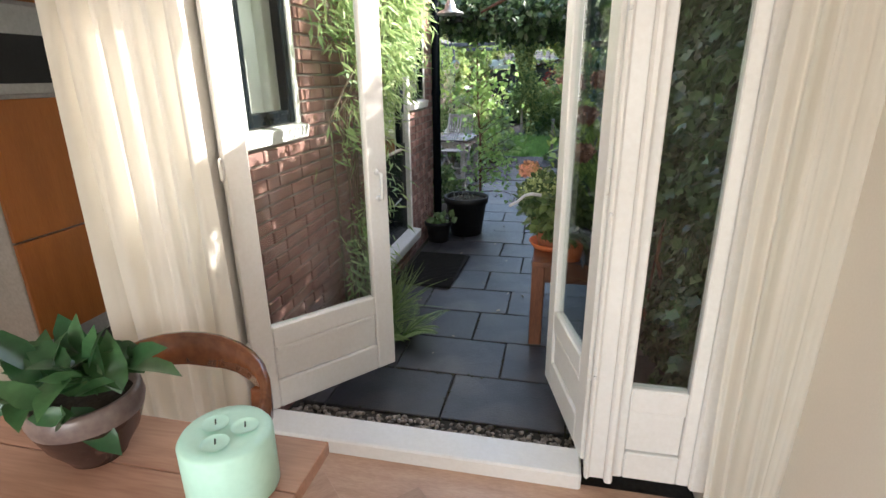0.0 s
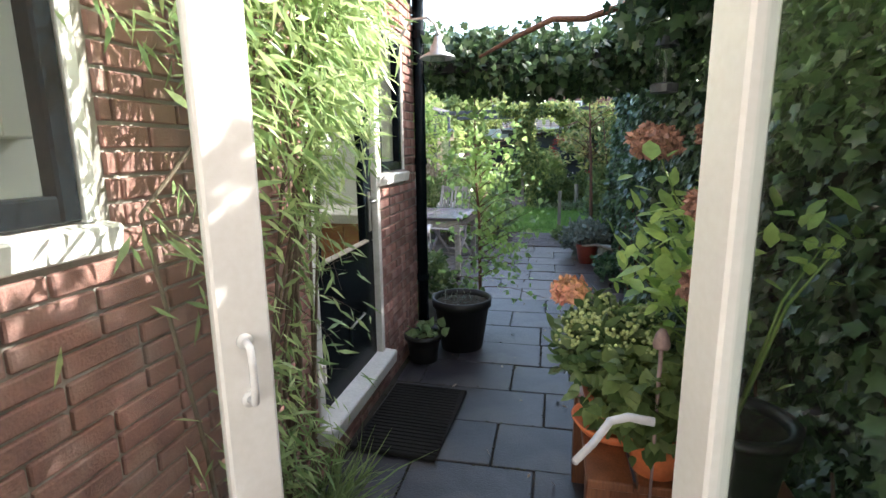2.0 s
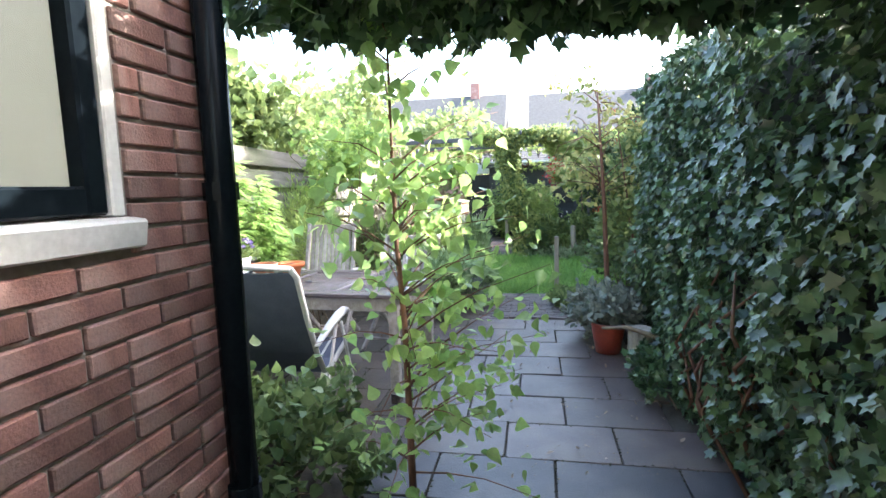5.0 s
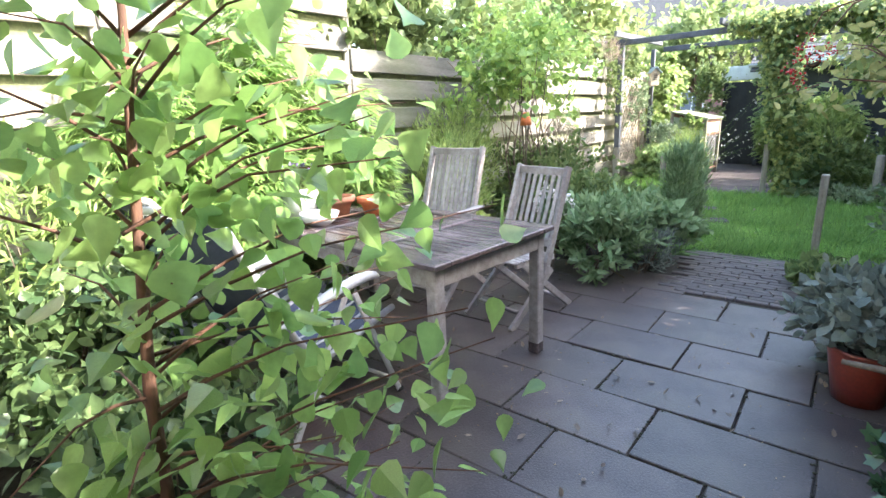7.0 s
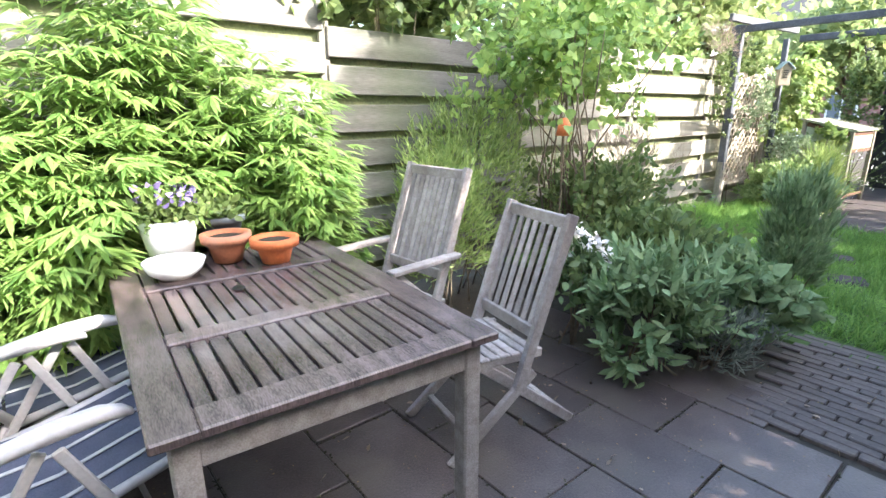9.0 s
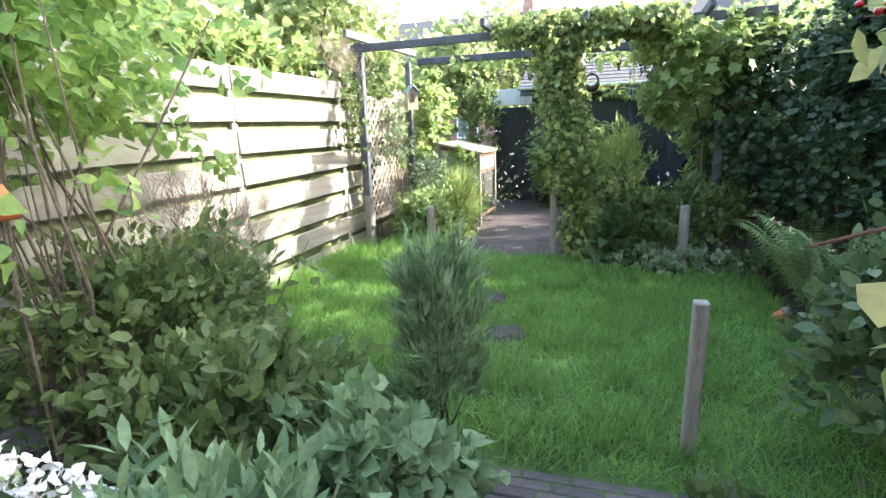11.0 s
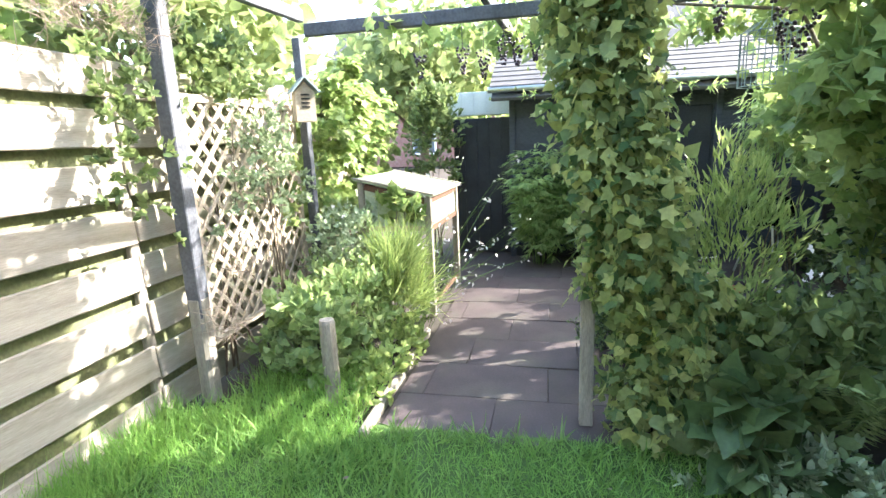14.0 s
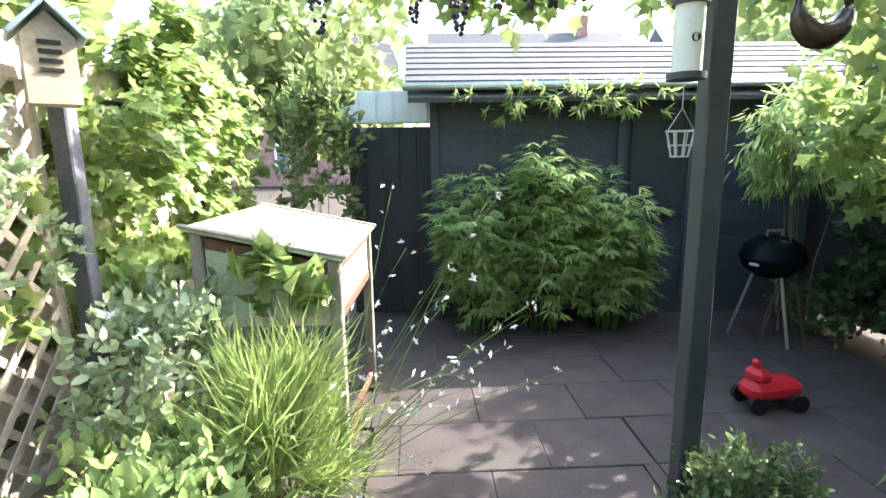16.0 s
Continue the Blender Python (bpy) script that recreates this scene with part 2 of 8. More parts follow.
M["greypot"] = mat("slate_grey_pot", (0.10, 0.12, 0.14), (0.07, 0.085, 0.10), rough=0.5, bump=0.1)
M["whiteglaze"] = mat("white_glazed_ceramic", (0.78, 0.78, 0.77), (0.70, 0.70, 0.69), rough=0.18, bump=0.02)
M["darkglaze"] = mat("dark_brown_glazed_ceramic", (0.024, 0.012, 0.010), (0.065, 0.036, 0.030), rough=0.2, scale=7, bump=0.12)
M["rimglaze"] = mat("grey_brown_glaze", (0.22, 0.17, 0.155), (0.12, 0.085, 0.08), rough=0.3, scale=8, bump=0.1)
M["candle"] = mat("mint_green_wax", (0.52, 0.80, 0.69), (0.46, 0.74, 0.63), rough=0.45, bump=0.05)
M["mat_rubber"] = mat("black_coir_mat", (0.016, 0.014, 0.013), (0.006, 0.006, 0.006), rough=1.0, scale=60, fine=300, bump=1.0)
M["pebble"] = mat("river_pebble", (0.36, 0.31, 0.26), (0.16, 0.13, 0.11), rough=0.6, island=0.6, bump=0.1)
M["bark"] = mat("reddish_bark", (0.16, 0.075, 0.045), (0.075, 0.036, 0.024), rough=0.8, scale=20, bump=0.5, stretch=(2, 2, 0.5))
M["twig"] = mat("grey_twig", (0.20, 0.155, 0.11), (0.10, 0.075, 0.05), rough=0.85, scale=20, bump=0.4)
M["greenstem"] = mat("green_stem", (0.16, 0.26, 0.06), (0.10, 0.17, 0.04), rough=0.6, bump=0.1)
M["shed"] = mat("blue_grey_shed_board", (0.055, 0.062, 0.082), (0.030, 0.034, 0.046), rough=0.7, scale=6, bump=0.25, stretch=(0.4, 4, 6), obj=0.2)
M["roof"] = mat("grey_roof_felt", (0.085, 0.083, 0.085), (0.05, 0.048, 0.048), rough=0.8, scale=6, bump=0.3, obj=0.15)
M["bluefence"] = mat("dark_stained_fence", (0.03, 0.032, 0.036), (0.015, 0.016, 0.018), rough=0.75, scale=5, bump=0.3)
M["red_toy"] = mat("red_toy_plastic", (0.62, 0.02, 0.03), (0.52, 0.015, 0.025), rough=0.28, bump=0.01)
M["lattice"] = mat("pale_trellis_wood", (0.52, 0.45, 0.36), (0.34, 0.28, 0.22), rough=0.8, scale=10, bump=0.3)
M["birdwood"] = mat("pale_birdhouse_wood", (0.48, 0.40, 0.30), (0.33, 0.26, 0.19), rough=0.7, scale=9, bump=0.2)
M["slate_blue"] = mat("blue_grey_painted_wood", (0.24, 0.32, 0.34), (0.18, 0.24, 0.26), rough=0.5, bump=0.1)
M["dryflower"] = mat("dry_hydrangea_flower", (0.38, 0.205, 0.145), (0.22, 0.11, 0.08), rough=0.8, island=0.5, bump=0.1, scale=12)
M["pinkflower"] = mat("fading_pink_flower", (0.72, 0.30, 0.24), (0.56, 0.33, 0.15), rough=0.8, island=0.35, bump=0.1, scale=12)
M["bud"] = mat("pale_green_bud", (0.40, 0.45, 0.20), (0.30, 0.35, 0.13), rough=0.6, island=0.25, bump=0.05)
M["purple"] = mat("violet_petal", (0.20, 0.15, 0.34), (0.13, 0.10, 0.24), rough=0.6, island=0.4, bump=0.05)
M["petal"] = mat("white_petal", (0.85, 0.82, 0.80), (0.80, 0.74, 0.73), rough=0.6, bump=0.03)
M["grape"] = mat("dark_grape_skin", (0.030, 0.014, 0.035), (0.012, 0.006, 0.016), rough=0.4, bump=0.03, island=0.5)
M["berry"] = mat("red_berry", (0.42, 0.012, 0.018), (0.30, 0.008, 0.012), rough=0.25, bump=0.02)
M["seedhead"] = mat("dry_seed_head", (0.36, 0.25, 0.14), (0.24, 0.15, 0.08), rough=0.9, island=0.3, bump=0.1)
M["polycarb"] = glass_mat("clouded_glass", (0.80, 0.86, 0.82), rough=0.15)
M["glass"] = glass_mat("window_glass", (0.93, 0.96, 0.95))
M["greyplastic"] = mat("clouded_white_panel", (0.70, 0.74, 0.72), (0.56, 0.60, 0.57), rough=0.35, bump=0.05)
L = {}
L["ivy"] = leaf_mat("ivy_leaf", (0.011, 0.040, 0.014), (0.085, 0.165, 0.042), rough=0.32, through_light=0.18, spec=0.5)
L["birch"] = leaf_mat("birch_leaf", (0.13, 0.27, 0.04), (0.27, 0.42, 0.07), rough=0.28, through_light=0.55, spec=0.8, obj=True)
L["birch_mass"] = leaf_mat("birch_leaf_small", (0.13, 0.27, 0.04), (0.27, 0.42, 0.07), rough=0.28, through_light=0.55, spec=0.8)
L["bamboo"] = leaf_mat("bamboo_leaf", (0.11, 0.23, 0.030), (0.27, 0.40, 0.068), rough=0.5, through_light=0.45)
L["darkbamboo"] = leaf_mat("shaded_bamboo_leaf", (0.139, 0.260, 0.040), (0.313, 0.420, 0.090), rough=0.5, through_light=0.45)
L["shrub"] = leaf_mat("shrub_leaf", (0.070, 0.125, 0.022), (0.186, 0.250, 0.050), rough=0.5, through_light=0.4)
L["dark"] = leaf_mat("dark_hedge_leaf", (0.046, 0.100, 0.024), (0.151, 0.220, 0.052), rough=0.4, through_light=0.25)
L["evergreen"] = leaf_mat("evergreen_hedge_leaf", (0.017, 0.048, 0.014), (0.062, 0.115, 0.030), rough=0.5, through_light=0.2)
L["sage"] = leaf_mat("sage_leaf", (0.12, 0.22, 0.060), (0.29, 0.40, 0.14), rough=0.75, through_light=0.25)
L["grey"] = leaf_mat("grey_lavender_leaf", (0.104, 0.135, 0.085), (0.232, 0.260, 0.160), rough=0.8, through_light=0.2)
L["fern"] = leaf_mat("fern_leaf", (0.151, 0.250, 0.050), (0.313, 0.410, 0.100), rough=0.55, through_light=0.4)
L["hydrangea"] = leaf_mat("hydrangea_leaf", (0.14, 0.28, 0.035), (0.38, 0.52, 0.070), rough=0.4, through_light=0.4)
L["hop"] = leaf_mat("hop_leaf", (0.055, 0.135, 0.030), (0.37, 0.42, 0.080), rough=0.55, through_light=0.45)
L["vine"] = leaf_mat("vine_leaf", (0.128, 0.230, 0.035), (0.290, 0.370, 0.070), rough=0.45, through_light=0.45)
L["wisp"] = leaf_mat("willow_leaf", (0.151, 0.250, 0.035), (0.325, 0.420, 0.075), rough=0.5, through_light=0.45)
L["willow"] = leaf_mat("pale_willow_leaf", (0.14, 0.27, 0.055), (0.40, 0.53, 0.15), rough=0.4, through_light=0.45, spec=0.6)
L["grass"] = leaf_mat("lawn_grass", (0.125, 0.295, 0.025), (0.255, 0.46, 0.054), rough=0.55, through_light=0.4)
L["grass_deep"] = leaf_mat("deep_lawn_grass", (0.090, 0.22, 0.022), (0.20, 0.37, 0.045), rough=0.55, through_light=0.4)
L["lily"] = leaf_mat("peace_lily_leaf", (0.020, 0.085, 0.022), (0.06, 0.16, 0.04), rough=0.28, through_light=0.2)
L["pale"] = leaf_mat("variegated_leaf", (0.16, 0.24, 0.075), (0.36, 0.44, 0.20), rough=0.5, through_light=0.3)
L["tree"] = leaf_mat("far_tree_leaf", (0.116, 0.180, 0.035), (0.278, 0.340, 0.080), rough=0.6, through_light=0.45)
L["dry"] = leaf_mat("dry_stem_leaf", (0.22, 0.16, 0.085), (0.36, 0.28, 0.16), rough=0.8, through_light=0.3)
L["rowan"] = leaf_mat("rowan_leaf", (0.139, 0.200, 0.035), (0.394, 0.360, 0.070), rough=0.5, through_light=0.45)

# ---- building helpers ----
rng = np.random.default_rng(7)


def thing(name, label, category, at=(0, 0, 0), group="", kind=""):
    ob = new(name)
    ob.empty_display_size = 0.1
    ob.matrix_basis = Matrix.Translation(at)
    return tagged(ob, label, category, group, kind)


def world_of(ob):
    m = ob.matrix_basis.copy()
    while ob.parent:
        m = ob.parent.matrix_basis @ ob.matrix_parent_inverse @ m
        ob = ob.parent
    return m


def attach(ob, parent):
    if parent is not None:
        ob.parent = parent
        ob.matrix_parent_inverse = world_of(parent).inverted()
    return ob


def part(name, bm, material, parent=None, label="", smooth=False):
    """Links a bmesh (in world space) as one mesh object under a thing or a part."""
    me = bpy.data.meshes.new(name)
    bm.to_mesh(me)
    bm.free()
    me.materials.append(material)
    if smooth:
        me.shade_smooth()
    ob = new(name, me)
    attach(ob, parent)
    return tagged(ob, label)


def raw(name, verts, faces, material, parent=None, label="", kind="", smooth=False):
    me = bpy.data.meshes.new(name)
    me.from_pydata(verts, [], faces)
    me.materials.append(material)
    if smooth:
        me.shade_smooth()
    ob = new(name, me)
    attach(ob, parent)
    return tagged(ob, label, kind=kind)


def piece(name, mesh, parent, m):
    """One of many alike pieces on shared mesh data."""
    ob = new(name, mesh)
    ob.matrix_basis = m
    attach(ob, parent)
    return ob


def box(bm, c, s, rot=None, bevel=0.0):
    """A box of size s round c, turned by rot (Euler degrees or Matrix), with softened edges."""
    t = bmesh.new()
    bmesh.ops.create_cube(t, size=1.0)
    bmesh.ops.scale(t, vec=s, verts=t.verts)
    if bevel:
        bmesh.ops.bevel(t, geom=t.edges[:], offset=bevel, segments=1, affect="EDGES")
    r = rot if isinstance(rot, Matrix) else (Euler([radians(a) for a in rot]).to_matrix().to_4x4() if rot else Matrix.Identity(4))
    bmesh.ops.transform(t, matrix=Matrix.Translation(c) @ r, verts=t.verts)
    merge(bm, t)
    return bm


def merge(bm, t):
    vs = [bm.verts.new(v.co) for v in t.verts]
    t.verts.index_update()
    for f in t.faces:
        bm.faces.new([vs[v.index] for v in f.verts])
    t.free()


def bar(bm, p, q, w, h, bevel=0.003, up=(0, 0, 1)):
    """A straight batten from p to q, w wide and h high."""
    p, q = Vector(p), Vector(q)
    d = (q - p)
    y = d.normalized()
    z = Vector(up)
    x = y.cross(z)
    if x.length < 1e-4:
        x = y.cross(Vector((1, 0, 0)))
    x.normalize()
    z = x.cross(y)
    r = Matrix((x, y, z)).transposed().to_4x4()
    return box(bm, (p + q) / 2, (w, d.length, h), r, bevel)


def tube(bm, pts, radii, seg=8, cap=True):
    """A round rod through points."""
    pts = [Vector(p) for p in pts]
    if not hasattr(radii, "__len__"):
        radii = [radii] * len(pts)
    rings = []
    side = None
    for i, p in enumerate(pts):
        d = (pts[min(i + 1, len(pts) - 1)] - pts[max(i - 1, 0)]).normalized()
        if side is None:
            side = d.orthogonal().normalized()
        side = (side - d * side.dot(d)).normalized()
        o = d.cross(side)
        rings.append([bm.verts.new(p + radii[i] * (math.cos(2 * math.pi * k / seg) * side + math.sin(2 * math.pi * k / seg) * o)) for k in range(seg)])
    for a, b in zip(rings, rings[1:]):
        for k in range(seg):
            bm.faces.new((a[k], a[(k + 1) % seg], b[(k + 1) % seg], b[k]))
    if cap:
        bm.faces.new(rings[0][::-1])
        bm.faces.new(rings[-1])
    return bm


def lathe(bm, profile, c, seg=28):
    """A turned shape: profile of (radius, height) about the axis through c."""
    rings = []
    for r, z in profile:
        if r < 1e-5:
            rings.append([bm.verts.new((c[0], c[1], c[2] + z))])
        else:
            rings.append([bm.verts.new((c[0] + r * math.cos(2 * math.pi * k / seg), c[1] + r * math.sin(2 * math.pi * k / seg), c[2] + z)) for k in range(seg)])
    for a, b in zip(rings, rings[1:]):
        for k in range(seg):
            k2 = (k + 1) % seg
            if len(a) == 1 and len(b) == 1:
                continue
            if len(a) == 1:
                bm.faces.new((a[0], b[k2], b[k]))
            elif len(b) == 1:
                bm.faces.new((a[k], a[k2], b[0]))
            else:
                bm.faces.new((a[k], a[k2], b[k2], b[k]))
    return bm


def pot_profile(r0, r1, h, wall=0.012, rim=0.0, soil=0.85):
    p = [(0, 0), (r0, 0), (r0 + (r1 - r0) * 0.5, h * 0.5), (r1 - 0.001, h - max(rim, 0.012))]
    if rim:
        p += [(r1 + 0.014, h - rim), (r1 + 0.016, h)]
    else:
        p += [(r1, h)]
    return p + [(r1 - wall, h), (r1 - wall - (r1 - r0) * (1 - soil), h * soil)]


# leaf outlines: x across, y along, z lift
OVAL = (np.array([(0, 0, 0), (.26, .3, .06), (.22, .68, .05), (0, 1, 0), (-.22, .68, .05), (-.26, .3, .06)]), [(0, 1, 2, 3), (0, 3, 4, 5)])
BROAD = (np.array([(0, 0, 0), (.42, .22, .07), (.36, .55, .06), (.12, .86, .02), (0, 1.05, -.04), (-.12, .86, .02), (-.36, .55, .06), (-.42, .22, .07), (0, .5, -.02)]),
         [(0, 1, 2, 8), (8, 2, 3, 4), (8, 4, 5, 6), (0, 8, 6, 7)])
BIRCH = (np.array([(0, -.06, 0), (.30, .02, .05), (.47, .20, .09), (.43, .40, .08), (.31, .60, .05), (.15, .82, .02), (0, 1.1, -.07), (-.15, .82, .02), (-.31, .60, .05), (-.43, .40, .08), (-.47, .20, .09), (-.30, .02, .05), (0, .2, -.01), (0, .5, -.02), (0, .8, -.04)]),
         [(0, 1, 12), (12, 1, 2, 3), (12, 3, 4, 13), (13, 4, 5, 14), (14, 5, 6), (14, 6, 7), (13, 14, 7, 8), (12, 13, 8, 9), (12, 9, 10, 11), (0, 12, 11)])
SAGE = (np.array([(0, 0, 0), (.14, .3, .04), (.13, .66, .04), (0, 1, -.03), (-.13, .66, .04), (-.14, .3, .04)]), [(0, 1, 2, 3), (0, 3, 4, 5)])
SLIM = (np.array([(0, 0, 0), (.085, .4, .02), (0, 1, -.05), (-.085, .4, .02)]), [(0, 1, 2, 3)])
BLADE = (np.array([(-.03, 0, 0), (.03, 0, 0), (.025, .55, .02), (0, 1, -.1), (-.025, .55, .02)]), [(0, 1, 2, 4), (4, 2, 3)])
THIN = (np.array([(-.011, 0, 0), (.011, 0, 0), (.010, .5, .02), (0, 1, -.16), (-.010, .5, .02)]), [(0, 1, 2, 4), (4, 2, 3)])
LOBE_RING = [(0.0, 0.68), (27, 0.36), (55, 0.55), (88, 0.31), (122, 0.43), (165, 0.24), (195, 0.24), (238, 0.43), (272, 0.31), (305, 0.55), (333, 0.36)]
LOBED = (np.array([(0, .32, -.03)] + [(r * math.sin(radians(a)), .32 + r * math.cos(radians(a)), .05 * math.sin(radians(a)) ** 2 - .05 * (r > .6)) for a, r in LOBE_RING]),
         [(0, i, i % 11 + 1) for i in range(1, 12)])



def leaves(name, pts, out, size, shape, material, parent=None, label="", bias=(0, 0, -0.3), jitter=0.9, vary=0.35, flat=0.5, kind="stuff", along=0.0):
    """Many leaves as one mesh: at pts, facing roughly along out, tips drawn along bias and along each one's own way."""
    pts = np.asarray(pts, float)
    n = len(pts)
    out = np.broadcast_to(np.asarray(out, float), (n, 3))
    d = rng.normal(size=(n, 3)) * jitter + np.asarray(bias) + out * 0.35 + along
    d /= np.linalg.norm(d, axis=1, keepdims=True) + 1e-9
    z = out * flat + rng.normal(size=(n, 3)) * (0.6 * (1.2 - flat)) + (0, 0, 0.25)
    x = np.cross(d, z)
    x /= np.linalg.norm(x, axis=1, keepdims=True) + 1e-9
    z = np.cross(x, d)
    s = (size * (1 + vary * rng.uniform(-1, 1, n)))[:, None, None]
    t, fs = shape
    v = pts[:, None] + s * (t[None, :, :1] * x[:, None] + t[None, :, 1:2] * d[:, None] + t[None, :, 2:] * z[:, None])
    k = len(t)
    verts = v.reshape(-1, 3)
    loops = np.concatenate([np.asarray(f) for f in fs])
    sizes = np.array([len(f) for f in fs])
    all_loops = (loops[None] + (np.arange(n) * k)[:, None]).ravel()
    all_sizes = np.tile(sizes, n)
    me = bpy.data.meshes.new(name)
    me.vertices.add(len(verts))
    me.vertices.foreach_set("co", verts.ravel())
    me.loops.add(len(all_loops))
    me.loops.foreach_set("vertex_index", all_loops)
    me.polygons.add(len(all_sizes))
    me.polygons.foreach_set("loop_start", np.concatenate([[0], np.cumsum(all_sizes)[:-1]]))
    me.update(calc_edges=True)
    me.validate()
    me.materials.append(material)
    ob = new(name, me)
    attach(ob, parent)
    return tagged(ob, label, kind=kind)


def blob(c, r, n, shell=0.55, lump=0.25, seed=0.0, low=-1.0):
    """Points in an uneven rounded mass, denser to its outside, and the ways out."""
    d = rng.normal(size=(n, 3))
    d /= np.linalg.norm(d, axis=1, keepdims=True)
    d[:, 2] = np.where(d[:, 2] < low, -d[:, 2], d[:, 2])
    rad = shell + (1 - shell) * rng.random(n) ** 0.5
    w = np.array([noise.noise(Vector(tuple(q * 2.3)) + Vector((seed, seed * 1.7, 0))) for q in d])
    rad *= 1 + lump * 2 * w
    return np.asarray(c) + d * rad[:, None] * np.asarray(r), d


def sprigs(c, r, n, shell=0.55, lump=0.25, seed=0.0, low=-1.0, per=14, rise=(0, 0, 0.3)):
    """Points set along short shoots that grow out of a rounded mass, with gaps between the shoots."""
    k = max(4, n // per)
    base, o = blob(c, np.asarray(r) * 0.88, k, shell, lump, seed, low)
    way = o * 0.8 + rng.normal(size=(k, 3)) * 0.45 + np.asarray(rise)
    way /= np.linalg.norm(way, axis=1, keepdims=True)
    reach = np.clip(0.42 * min(r), 0.06, 0.26) * (0.6 + 0.8 * rng.random(k))
    i = rng.integers(0, k, n)
    u = rng.random(n) - 0.35
    p = base[i] + way[i] * (u * reach[i])[:, None] + rng.normal(size=(n, 3)) * (0.16 * reach[i])[:, None]
    return p, o[i], way[i]


def slab(lo, hi, n, side, thick=0.12, lump=0.1, seed=0.0):
    """Points in a layer on the faces of a box; side: way out, such as (-1, 0, 0)."""
    lo, hi, side = np.asarray(lo, float), np.asarray(hi, float), np.asarray(side, float)
    p = lo + rng.random((n, 3)) * (hi - lo)
    a = int(np.argmax(np.abs(side)))
    w = np.array([noise.noise(Vector((q[(a + 1) % 3] * 2.2 + seed, q[(a + 2) % 3] * 2.2, seed))) for q in p])
    base = hi[a] if side[a] > 0 else lo[a]
    p[:, a] = base - side[a] * thick * rng.random(n) + side[a] * lump * w
    return p, side


def arch_stem(p, q, sag, n=8):
    p, q = Vector(p), Vector(q)
    return [p.lerp(q, i / (n - 1)) + Vector((0, 0, 1)) * sag * 4 * (i / (n - 1)) * (1 - i / (n - 1)) for i in range(n)]

# ---- large structure: house, kitchen, ground ----


def structure(name, bm, material, label, category):
    return tagged(part(name, bm, material), label, category, kind="structure")


g = bmesh.new()
box(g, (0, 0, -0.16), (900, 900, 0.2))
structure("ground", g, M["soil"], "dark bare garden soil under the beds", "ground")

FL = 0.06            # floor level of the room
g = bmesh.new()
box(g, (0.6, 1.3, FL - 0.05), (6.4, 4.88, 0.06))
floor_room = structure("floor", g, M["floor"], "pale reddish hardwood floor laid in angled blocks", "floor")
g = bmesh.new()
box(g, (0.6, 1.3, 2.66), (6.4, 4.9, 0.1))
structure("ceiling", g, M["whitewall"], "plain white plastered ceiling of the room", "ceiling")


def wall(name, boxes, material, label):
    b = bmesh.new()
    for lo, hi in boxes:
        box(b, [(p + q) / 2 for p, q in zip(lo, hi)], [q - p for p, q in zip(lo, hi)])
    return structure(name, b, material, label, "wall")


W0, W1 = 3.72, 3.86    # house wall, inside and outside
wall("wall_north", [((-2.6, W0, 0), (-2.2, W1, 2.61)), ((-2.2, W0, 2.15), (-0.5, W1, 2.61)), ((-0.5, W0, 0), (-0.10, W1, 2.61)),
                    ((-0.10, W0, 2.3), (1.86, W1, 2.61)), ((1.86, W0, 0), (3.8, W1, 2.61))], M["plaster"], "cream plastered house wall with glazed garden doors")
wall("wall_east", [((3.7, -1.1, 0), (3.8, W0 - 0.001, 2.61))], M["plaster"], "cream plastered side wall of the room")
wall("wall_west", [((-2.6, -1.1, 0), (-2.5, W0 - 0.001, 2.61))], M["plaster"], "cream plastered side wall of the room")
# the opening is assumed and never in view; the room's fill lamp stands there
wall("wall_south", [((-2.499, -1.1, 0), (3.699, -1.0, 1.0)), ((-2.499, -1.1, 2.2), (3.699, -1.0, 2.61)), ((-2.499, -1.1, 1.0), (-0.8, -1.0, 2.2)), ((2.2, -1.1, 1.0), (3.699, -1.0, 2.2))], M["plaster"], "unseen cream plastered wall with an assumed window opening")
wall("wall_inner", [((2.05, 2.9, FL - 0.02), (2.2, W0 - 0.002, 2.6))], M["plaster"], "cream plastered pier beside the garden doors")
# the house above with neighbour blocks, out of view, added to darken the passage
g = bmesh.new()
box(g, (0.6, 1.3, 5.3), (6.4, 5.1, 5.1))
box(g, (-6.9, 1.3, 3.9), (8.58, 5.1, 7.9))
box(g, (8.1, 1.3, 3.9), (8.58, 5.1, 7.9))
structure("wall_upper", g, M["mortar"], "unseen upper storeys and neighbour blocks added to shut off the sky", "wall")

# kitchen extension
KX, KY0, KY1, KF = -1.85, W1, 7.28, 0.18
DY0, DY1 = 5.45, 6.39        # kitchen door opening
V0, V1 = 6.40, 6.95          # small window
U0, U1 = 3.95, 4.44          # window near the house
wall("wall_kitchen_inside", [((-0.14, KY0 + .002, 0), (-0.105, U0, 2.6)), ((-0.14, U0, 0), (-0.105, U1, 1.33)), ((-0.14, U0, 2.25), (-0.105, U1, 2.6)),
                             ((-0.14, U1, 0), (-0.105, DY0, 2.6)), ((-0.14, DY0, 2.25), (-0.105, V1, 2.6)), ((-0.14, V0, 0), (-0.105, V1, 1.36)), ((-0.14, V1, 0), (-0.105, KY1 - 0.1, 2.6))],
     M["whitewall"], "white plastered inside of the kitchen wall")
